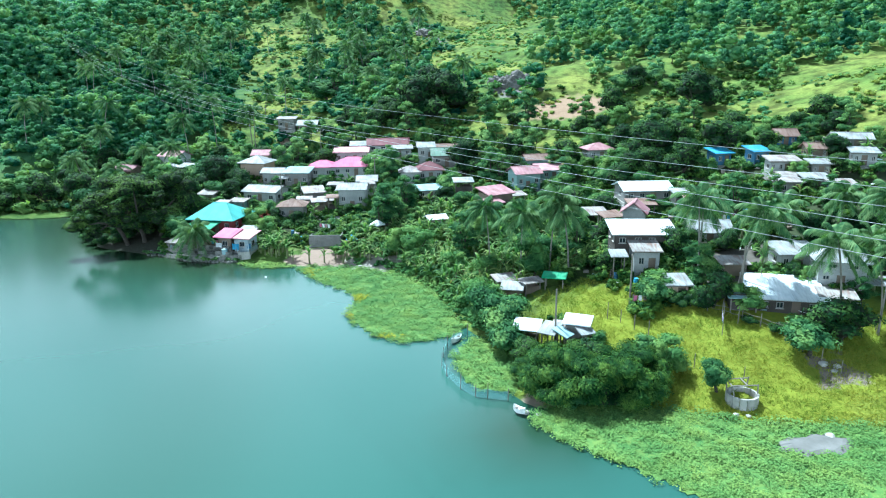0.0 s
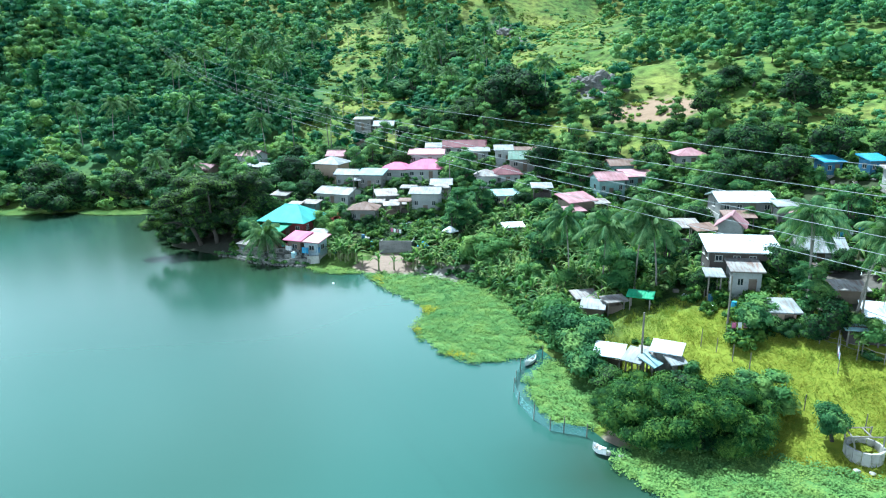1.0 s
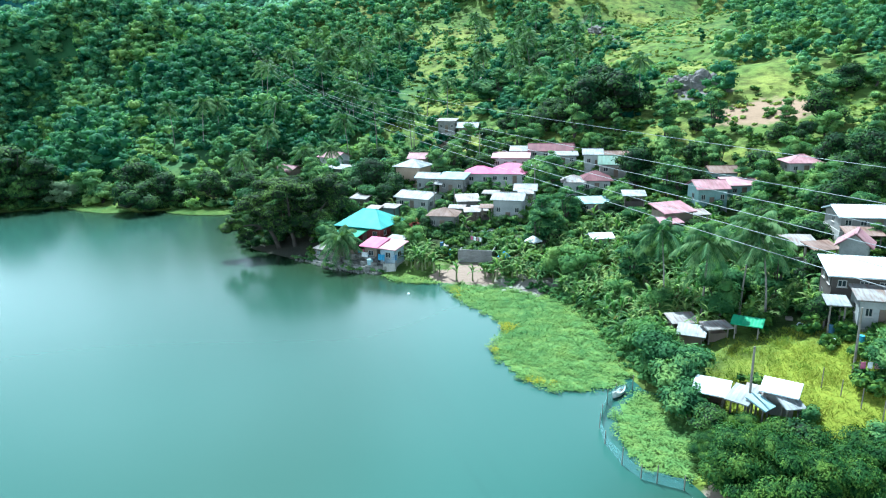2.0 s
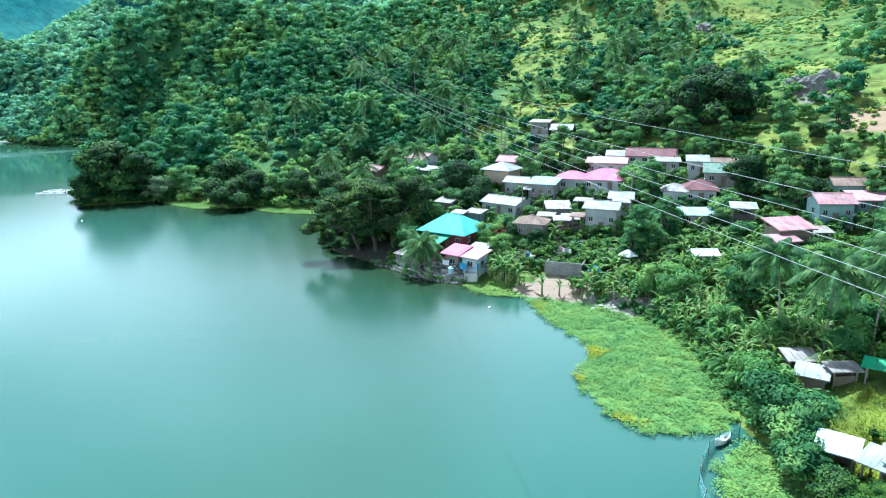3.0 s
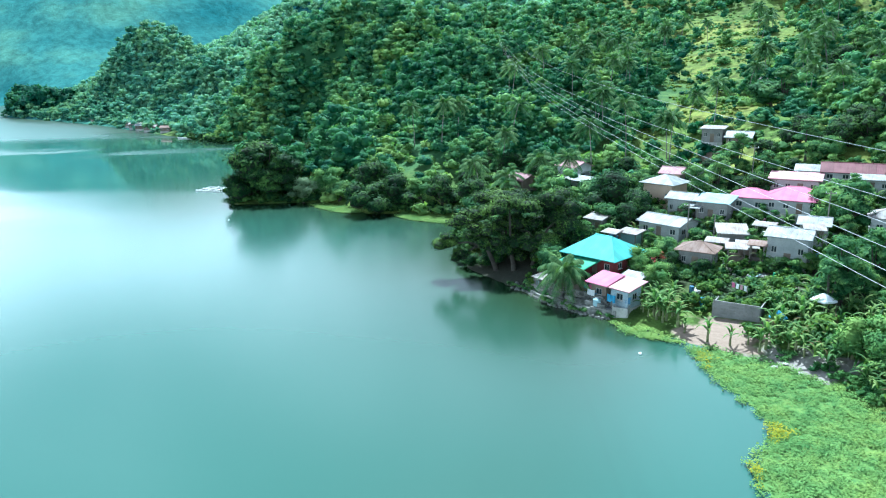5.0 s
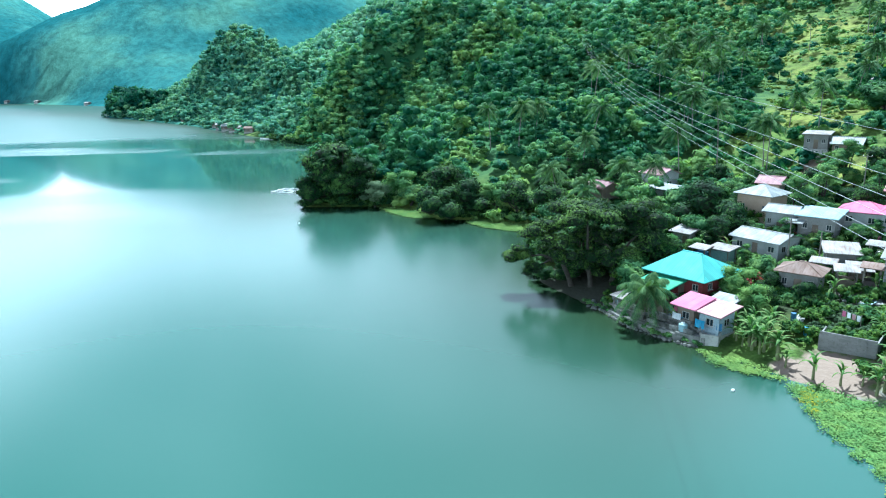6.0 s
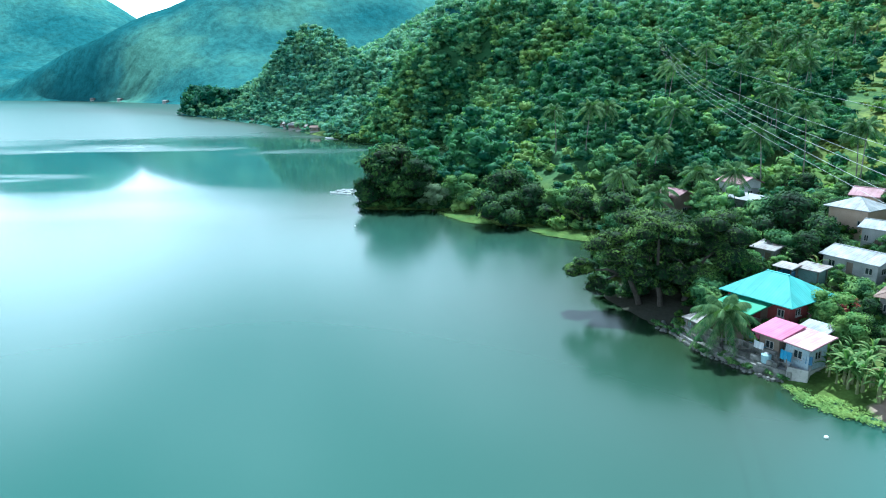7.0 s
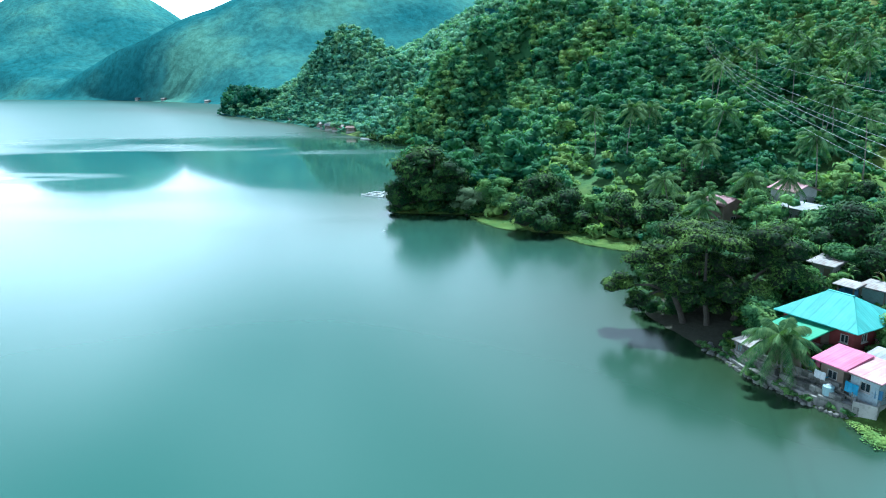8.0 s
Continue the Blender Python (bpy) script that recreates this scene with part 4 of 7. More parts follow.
put_shed("broad white roof of the field sheds", 31.4, 17.2, -30, 2.5, 1.7, 3.75, 0.45, "white_roof", seed=83, walls="grey_wall", wall_height=2.4, group="field sheds")
put_shed("low white sheet beside the field sheds", 31.7, 15.7, 10, 1.2, 1.1, 2.3, 0.4, "zinc", seed=84, group="field sheds")
put_shed("patched blue and white sheet roof", 29.4, 16.2, 40, 1.0, 1.3, 2.8, 0.6, "pale_blue", seed=85, group="field sheds")
put_shed("shelter under a bright green tarpaulin", 33.0, 30.6, -25, 2.5, 1.5, 4.7, 0.3, "green_tarp", seed=86)
put_shed("broken zinc shelter among the trees", 27.4, 34.5, 10, 2.6, 1.8, 3.6, 0.4, "zinc_old", seed=87, walls="wood_wall", wall_height=1.2)
put_shed("white-roofed shack among the trees", 27.6, 31.1, -20, 2.4, 2.0, 3.5, 0.4, "zinc", seed=88, walls="wood_wall", wall_height=1.6)
put_shed("low broken roof of rusted sheets among the trees", 30.1, 31.3, 15, 2.4, 1.3, 3.9, 0.25, "zinc_old", seed=89, walls="wood_wall", wall_height=1.0)
put_house("grey house under a dull green pitched roof", 30.6, 103.0, -6, 6.4, 4.6, 12.0, 1.5, "dull_green", "grey_wall", kind="gable", front=2, seed=220)
put_house("long low house under a pale pink sheet roof", 9.6, 112.6, -6, 7.4, 3.4, 11.9, 0.8, "pink", "white_wall", kind="shed", front=3, seed=221)
put_house("low house under a bright zinc roof", 12.6, 116.8, -4, 5.6, 3.2, 12.9, 0.7, "zinc", "grey_wall", kind="shed", front=2, seed=222)
put_shed("dark tall shack under a patched white sheet", 31.0, 84.6, -4, 3.6, 2.8, 8.6, 0.5, "zinc", seed=223, walls="dark_inside", wall_height=3.0)
put_shed("open shelter under a rusted sheet beside the pink roofs", 38.6, 72.0, 12, 3.0, 2.2, 7.8, 0.4, "zinc_old", seed=224, walls="wood_wall", wall_height=1.6)
put_house("small house under a weathered dark roof", 85.4, 54.6, -12, 3.2, 2.4, height(85.4, 54.6) + 2.1, 0.9, "brown_roof", "wood_wall", kind="gable", front=2, seed=225)
put_shed("pink-roofed lean-to among the village trees", 69.5, 78.2, -5, 2.4, 2.0, height(69.5, 78.2) + 2.2, 0.4, "pink", seed=226, walls="grey_wall", wall_height=1.8)
put_house("two-part shack under white sheets in the crowded quarter", 82.4, 49.2, -12, 2.8, 2.0, height(82.4, 49.2) + 2.1, 0.5, "zinc", "grey_wall", kind="shed", front=2, seed=227)
put_shed("low shack under rusted sheets in the crowded quarter", 76.6, 48.6, -10, 2.8, 1.8, height(76.6, 48.6) + 2.0, 0.4, "zinc_old", seed=228, walls="wood_wall", wall_height=1.7)
put_house("small grey house under pale sheets in the crowded quarter", 80.8, 41.6, -14, 3.0, 2.2, height(80.8, 41.6) + 2.2, 0.5, "zinc_old", "green_wall", kind="shed", front=2, seed=229)
# lean-tos and scrap between the middle houses
put_shed("patched rusty lean-to in the cluttered yard", 2.3, 81.6, 8, 2.4, 1.8, 6.2, 0.4, "zinc_old", seed=201, walls="wood_wall", wall_height=1.6)
put_shed("dark open shed under a brown sheet", 5.0, 81.6, -6, 2.0, 1.6, 6.9, 0.3, "brown_roof", seed=202, walls="dark_inside", wall_height=1.8)
put_shed("small zinc lean-to behind the block house", 5.6, 88.6, -10, 2.6, 1.6, 8.2, 0.3, "zinc_old", seed=203, walls="grey_wall", wall_height=1.6)
put_shed("low grey shed in the yard", 12.0, 88.6, 5, 2.4, 2.0, 8.2, 0.4, "zinc_old", seed=204, walls="white_wall", wall_height=1.9)
put_shed("rusted sheet roof over a woodpile", -0.4, 83.6, -4, 2.6, 1.6, 6.4, 0.3, "zinc_old", seed=205, walls="wood_wall", wall_height=1.2)
put_shed("white sheet shelter among the garden trees", -5.6, 99.6, -15, 2.6, 2.0, 8.2, 0.4, "zinc", seed=206, walls="red_wall", wall_height=1.7)
put_shed("old zinc shelter below the white roofs", -16.2, 87.2, -20, 2.2, 1.6, 5.6, 0.3, "zinc_old", seed=207, walls="blue_wall", wall_height=1.6)
put_shed("rusted brown lean-to below the wide white roof", 53.4, 50.8, -8, 4.0, 2.4, 9.6, 0.5, "brown_roof", seed=208, walls="dark_inside", wall_height=1.9)
put_shed("dark shack under brown sheets beside the steep pink gable", 47.0, 47.4, 12, 3.2, 2.2, 8.6, 0.5, "brown_roof", seed=209, walls="dark_inside", wall_height=1.9)
put_shed("rusty shelter beside the two-storey house", 51.2, 29.0, -14, 2.6, 2.0, 8.0, 0.5, "zinc_old", seed=210, walls="dark_inside", wall_height=1.8)
put_shed("low rusted roof between the palms", 52.6, 23.0, -10, 3.0, 2.0, 7.8, 0.4, "zinc_old", seed=211, walls="wood_wall", wall_height=1.8)
TAKEN += [(-6.0, 147.0, 6.5), (-3.0, 141.0, 5.0), (18.0, 136.5, 3.5)]     # trodden ground below the hillside houses

# ---- plants ----
def leaf_cloud(rng, lobes, count, size, squash=1.0):
    """Pointed leaves scattered on rounded lobes (centre, radii): corners, faces, and shading normals that follow the lobes."""
    sizes = np.array([r[0] * r[1] + r[1] * r[2] + r[0] * r[2] for _, r in lobes])
    which = rng.choice(len(lobes), count, p=sizes / sizes.sum())
    c, r = np.array([q[0] for q in lobes])[which], np.array([q[1] for q in lobes])[which]
    d = rng.normal(size=(count, 3))
    d[:, 2] = np.where(d[:, 2] < -0.35, -d[:, 2], d[:, 2])
    d /= np.linalg.norm(d, axis=1)[:, None]
    p = c + d * r * rng.uniform(0.80, 1.24, (count, 1))
    nrm = d + rng.normal(size=(count, 3)) * 0.36 + np.array([0, 0, 0.45])
    nrm /= np.linalg.norm(nrm, axis=1)[:, None]
    t = np.cross(nrm, rng.normal(size=(count, 3)))
    t /= np.linalg.norm(t, axis=1)[:, None]
    b = np.cross(nrm, t)
    s = size * rng.uniform(0.6, 1.35, (count, 1))
    v = np.stack([p - t * s * 0.6 - b * s * 0.42 * squash, p + t * s * 0.8 - nrm * s * 0.15, p - t * s * 0.6 + b * s * 0.42 * squash], 1).reshape(-1, 3)
    f = np.arange(count * 3).reshape(-1, 3)
    soft = d / r * r.mean(axis=1)[:, None]
    soft = soft / np.linalg.norm(soft, axis=1)[:, None] * 0.75 + nrm * 0.45 + np.array([0, 0, 0.22])
    return v, f, np.repeat(soft / np.linalg.norm(soft, axis=1)[:, None], 3, axis=0)


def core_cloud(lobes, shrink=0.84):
    """Rough cores inside the lobes, so that crowns are not hollow; near-black in dark crowns, as painted inner shade.
    """
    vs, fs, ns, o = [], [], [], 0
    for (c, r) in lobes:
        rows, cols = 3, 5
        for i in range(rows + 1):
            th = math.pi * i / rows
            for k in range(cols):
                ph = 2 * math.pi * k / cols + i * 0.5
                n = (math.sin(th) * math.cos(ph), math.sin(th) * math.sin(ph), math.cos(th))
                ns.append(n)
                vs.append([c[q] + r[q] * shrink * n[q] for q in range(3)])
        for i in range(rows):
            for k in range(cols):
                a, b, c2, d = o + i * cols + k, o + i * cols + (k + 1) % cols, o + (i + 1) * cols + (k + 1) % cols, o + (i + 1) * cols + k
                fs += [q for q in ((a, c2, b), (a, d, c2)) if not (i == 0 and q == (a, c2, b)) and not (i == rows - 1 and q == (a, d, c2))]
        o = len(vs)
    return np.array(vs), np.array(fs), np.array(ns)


def set_normals(me, normals):
    """Gives a mesh free shading normals, one for each corner point."""
    at = me.attributes.new("custom_normal", "FLOAT_VECTOR", "POINT")
    at.data.foreach_set("vector", np.ascontiguousarray(normals, dtype=np.float32).ravel())


def crown_mesh(name, seed, lobes, count, size, mat, inner=None):
    rng = np.random.default_rng(seed)
    v, f, n = leaf_cloud(rng, lobes, count, size)
    cv, cf, cn = core_cloud(lobes)
    k = len(f)
    f, v = np.concatenate([f, cf + len(v)]), np.concatenate([v, cv])
    me = mesh_of_arrays(name, v, f)
    set_normals(me, np.concatenate([n, cn]))
    me.materials.append(M[mat])
    # dark crowns and the blossom take the shade-coloured core
    me.materials.append(M[inner or ("crown_shade" if mat in ("leaf_dark", "canopy_leaf", "bloom") else mat)])
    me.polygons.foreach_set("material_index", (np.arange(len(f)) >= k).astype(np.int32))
    return me


def random_lobes(seed, spread, low, high, n, size, flat=1.0):
    rng = np.random.default_rng(seed)
    out = []
    for i in range(n):
        q, rad = rng.uniform(0, 2 * math.pi), spread * math.sqrt(rng.uniform(0, 1))
        k = rng.uniform(0.75, 1.3) * size
        z = rng.uniform(low, high) * (1 - 0.25 * (rad / spread) ** 2)
        out.append(((rad * math.cos(q), rad * math.sin(q), z), (k, k * rng.uniform(0.8, 1.1), k * rng.uniform(0.55, 0.8) * flat)))
    return out


def broadleaf(name, label, seed, spread, low, high, lobes, size, leaves, leaf, mat, trunk=0.25, category="tree", flat=1.0):
    """A tree at the origin: forked tapering trunk and an uneven crown of leaf clumps."""
    ob = tagged(new(name), label, category)
    lb = random_lobes(seed, spread, low, high, lobes, size, flat)
    rng = random.Random(seed)
    lean = Vector((rng.uniform(-0.4, 0.4), rng.uniform(-0.4, 0.4), 0))
    fork = Vector((0, 0, low * 0.55)) + lean
    pieces = [tube([(0, 0, -0.4), fork * 0.5, fork], [trunk * 1.35, trunk, trunk * 0.8], 8)]
    for c, r in lb[:6]:
        c = Vector(c)
        pieces.append(tube([fork, fork.lerp(c, 0.5) + Vector((0, 0, -0.25)), c], [trunk * 0.6, trunk * 0.4, trunk * 0.15], 5))
    part("trunk", mesh_of("trunk", *joined(pieces)), "bark", ob)
    part("crown", crown_mesh("crown", seed, lb, leaves, leaf, mat), None, ob)
    return ob


def spreading_tree(label, groups, forks, seed, leaves, leaf, mat):
    """A great shade tree: several bent limbs, each ending in flat tiers of leaf clumps, bare and dark below.
    groups: centre, reach, clumps, clump size, flatness. forks: foot and fork of each trunk."""
    ob = tagged(new("spreading_tree"), label, "tree")
    rng = random.Random(seed)
    lobes, limbs = [], []
    for foot, fork in forks:
        foot, fork = Vector(foot), Vector(fork)
        limbs.append(tube([foot, foot.lerp(fork, 0.5) + Vector((0.15, -0.1, 0)), fork], [0.48, 0.36, 0.28], 9))
    for centre, reach, n, size, flat in groups:
        c = Vector(centre)
        fork = min((Vector(f) for _, f in forks), key=lambda f: (f - c).length)
        limbs.append(tube([fork, fork.lerp(c, 0.45) + Vector((0, 0, 0.5)), c - Vector((0, 0, 0.4))], [0.24, 0.16, 0.07], 6))
        for i in range(n):
            q, r = 2.399 * i + rng.uniform(-0.4, 0.4), math.sqrt((i + 0.5) / n)
            k = size * rng.uniform(0.7, 1.25)
            p = c + Vector((reach[0] * r * math.cos(q), reach[1] * r * math.sin(q), reach[2] * rng.uniform(-1, 1) - 0.5 * r * r))
            lobes.append((tuple(p), (k, k * rng.uniform(0.8, 1.1), k * flat * rng.uniform(0.8, 1.2))))
            if i % 3 == 0:
                limbs.append(tube([c - Vector((0, 0, 0.4)), c.lerp(p, 0.6), p], [0.07, 0.05, 0.02], 4))
    part("trunk", mesh_of("trunk", *joined(limbs)), "bark", ob)
    part("crown", crown_mesh("crown", seed, lobes, leaves, leaf, mat), None, ob)
    return ob


def palm(label, seed, tall, fronds=20, reach=3.9, lean=0.8):
    ob = tagged(new("coconut_palm"), label, "palm tree", "coconut palms")
    rng = random.Random(seed)
    q = rng.uniform(0, 6.28)
    bend = Vector((math.cos(q), math.sin(q), 0)) * lean
    pts = [Vector((0, 0, -0.4)) + bend * (k * k) + Vector((0, 0, (tall + 0.4) * k)) for k in (0, 0.15, 0.35, 0.55, 0.78, 1.0)]
    part("trunk", mesh_of("trunk", *tube(pts, [0.20, 0.13, 0.105, 0.095, 0.09, 0.085], 8)), "palm_bark", ob)
    head = pts[-1]
    verts, faces = [], []
    for i in range(fronds):
        az = 2.399 * i + rng.uniform(-0.2, 0.2)
        up = 1.2 - 2.15 * i / fronds + rng.uniform(-0.12, 0.12)
        L = reach * rng.uniform(0.85, 1.1)
        d = Vector((math.cos(az), math.sin(az), 0))
        side = Vector((-d.y, d.x, 0))
        rib, n = [], 11
        for k in range(n):
            s = k / (n - 1)
            rib.append(head + d * (L * s * math.cos(up) * (1 - 0.12 * s)) + Vector((0, 0, L * (math.sin(up) * s - 0.5 * s * s * (1 if up > -0.2 else 0.5)))))
        o = len(verts)
        for k, p in enumerate(rib):
            wdt = 0.045 * (1 - k / n) + 0.01
            verts += [p - side * wdt, p + side * wdt]
        faces += [(o + 2 * k, o + 2 * k + 1, o + 2 * k + 3, o + 2 * k + 2) for k in range(n - 1)]
        for k in range(1, n):
            for half in (0.0, 0.33, 0.67):
                if k == n - 1 and half:
                    continue
                p = rib[k] if not half else rib[k].lerp(rib[k + 1], half)
                s = (k + half) / n
                ln = 0.95 * math.sin(math.pi * min(1, 0.18 + 0.75 * s)) * reach / 3.6
                ahead = (rib[min(k + 1, n - 1)] - rib[k - 1]).normalized()
                for sg in (-1, 1):
                    tip = p + (side * sg * 0.8 + ahead * 0.55 + Vector((0, 0, -0.6 - 0.35 * rng.random()))) * ln
                    o = len(verts)
                    w2 = ahead * 0.062
                    verts += [p - w2, p + w2, p.lerp(tip, 0.55) + w2 * 1.2 + Vector((0, 0, 0.06 * ln)), tip]
                    faces += [(o, o + 1, o + 2), (o, o + 2, o + 3)]
    part("crown", mesh_of("crown", verts, faces), "palm", ob)
    return ob


def banana_leaf_mesh(length=2.1, width=0.31):
    """A long arched blade, folded along its rib, with torn edges."""
    verts, faces, n = [], [], 8
    for k in range(n + 1):
        s = k / n
        w = width * 0.5 * math.sin(math.pi * (0.08 + 0.9 * s) ** 0.8) + 0.01
        c = Vector((length * s * (1 - 0.25 * s), 0, length * (0.75 * s - 0.95 * s * s)))
        tear = 0.12 if k % 3 == 1 else 0.0
        verts += [c + Vector((0, -w * (1 - tear), -w * 0.35)), c, c + Vector((0, w * (1 - tear * 0.6), -w * 0.35))]
    for k in range(n):
        o = 3 * k
        faces += [(o, o + 1, o + 4, o + 3), (o + 1, o + 2, o + 5, o + 4)]
    return mesh_of("leaf", verts, faces)


BLADE = banana_leaf_mesh()
BLADE.materials.append(M["banana"])
STALK = mesh_of("stalk", *tube([(0, 0, -0.3), (0.03, 0, 0.7), (0, 0.04, 1.6)], [0.15, 0.12, 0.07], 7))


def banana(label, seed):
    ob = tagged(new("banana_plant"), label, "banana plant", "banana plants")
    rng = random.Random(seed)
    part("stalk", STALK, "stalk", ob)
    for i in range(8):
        lf = part("leaf", BLADE, None, ob)
        k = rng.uniform(0.75, 1.1)
        lf.matrix_local = Matrix.Translation((0, 0, 1.15 + 0.05 * i)) @ Euler((rng.uniform(-0.2, 0.2), -1.2 + 0.95 * (8 - i) / 8 + rng.uniform(-0.3, 0.25), 2.399 * i + rng.uniform(-0.3, 0.3)), "XYZ").to_matrix().to_4x4() @ Matrix.Scale(k, 4)
    return ob


def clear_of_things(x, y, margin=0.0):
    return all((x - a) ** 2 + (y - b) ** 2 > (r + margin) ** 2 for a, b, r in TAKEN)


def in_view_strip(x, y):
    return any((x - a) ** 2 + (y - b) ** 2 < r * r for a, b, r in VIEWS)


def plant(model, x, y, scale=1.0, turn=0.0, z=None, wide=1.0):
    z = max(height(x, y), -0.3) if z is None else z
    ob = copy_thing(model, pose(x, y, z, 0, 0, turn))
    ob.scale = (scale * wide, scale * wide, scale)
    return ob


def drop(model):
    """Removes a model once its copies stand."""
    for o in (*model.children_recursive, model):
        bpy.data.objects.remove(o)


TREES = {
    "broad": broadleaf("mango_tree", "dense dark green broadleaf tree with rounded crown", 1, 2.6, 1.6, 5.6, 16, 1.4, 3400, 0.29, "leaf_dark"),
    "round": broadleaf("broadleaf_tree", "leafy green tree with an uneven crown", 2, 2.0, 1.3, 5.0, 12, 1.15, 2400, 0.27, "leaf"),
    "tall": broadleaf("tall_tree", "tall slender green tree with layered foliage", 3, 1.6, 2.0, 8.2, 14, 1.1, 2300, 0.27, "leaf", flat=0.8),
    "light": broadleaf("light_green_tree", "light green feathery tree among houses", 4, 2.0, 1.1, 4.6, 12, 1.05, 2200, 0.25, "leaf_light", trunk=0.18),
    "rain": broadleaf("spreading_tree", "wide dark spreading tree leaning over the water", 5, 5.6, 1.0, 8.4, 34, 1.7, 13000, 0.28, "leaf_dark", trunk=0.42, flat=0.6),
    "pale": broadleaf("grey_green_tree", "half-bare grey-green tree near the shore", 9, 2.2, 1.4, 4.4, 12, 0.95, 1500, 0.24, "grey_leaf", trunk=0.16),
    "shrub": broadleaf("bush", "low leafy green bush near the shore", 6, 1.1, 0.5, 1.5, 6, 0.75, 800, 0.24, "leaf", trunk=0.08, category="bush"),
    "bush": broadleaf("large_bush", "broad dark green bush at the shore", 7, 3.2, 1.0, 3.2, 20, 1.3, 7000, 0.24, "leaf_dark", trunk=0.2, category="bush"),
    "thicket": broadleaf("spreading_bush", "broad fine-leaved green thicket at the field's edge", 8, 3.6, 0.5, 3.2, 44, 1.05, 34000, 0.115, "leaf_mid", trunk=0.16, category="bush", flat=0.8),
}
PALMS = [palm("tall coconut palm with drooping fronds", 11, 10.5), palm("coconut palm with a grey slender trunk", 12, 8.5, lean=1.6), palm("young coconut palm with wide fronds", 13, 4.6, reach=4.0, lean=0.6),
         palm("leaning coconut palm with a long bare trunk", 14, 11.5, lean=2.6, fronds=15)]
PALMS.append(palm("broad leafy coconut palm beside the quay", 17, 4.6, fronds=26, reach=4.4, lean=0.5))
BANANAS = [banana("banana plant with broad arching leaves", 21), banana("banana plant with torn leaves", 22), banana("tall banana plant with upright green leaves", 23)]

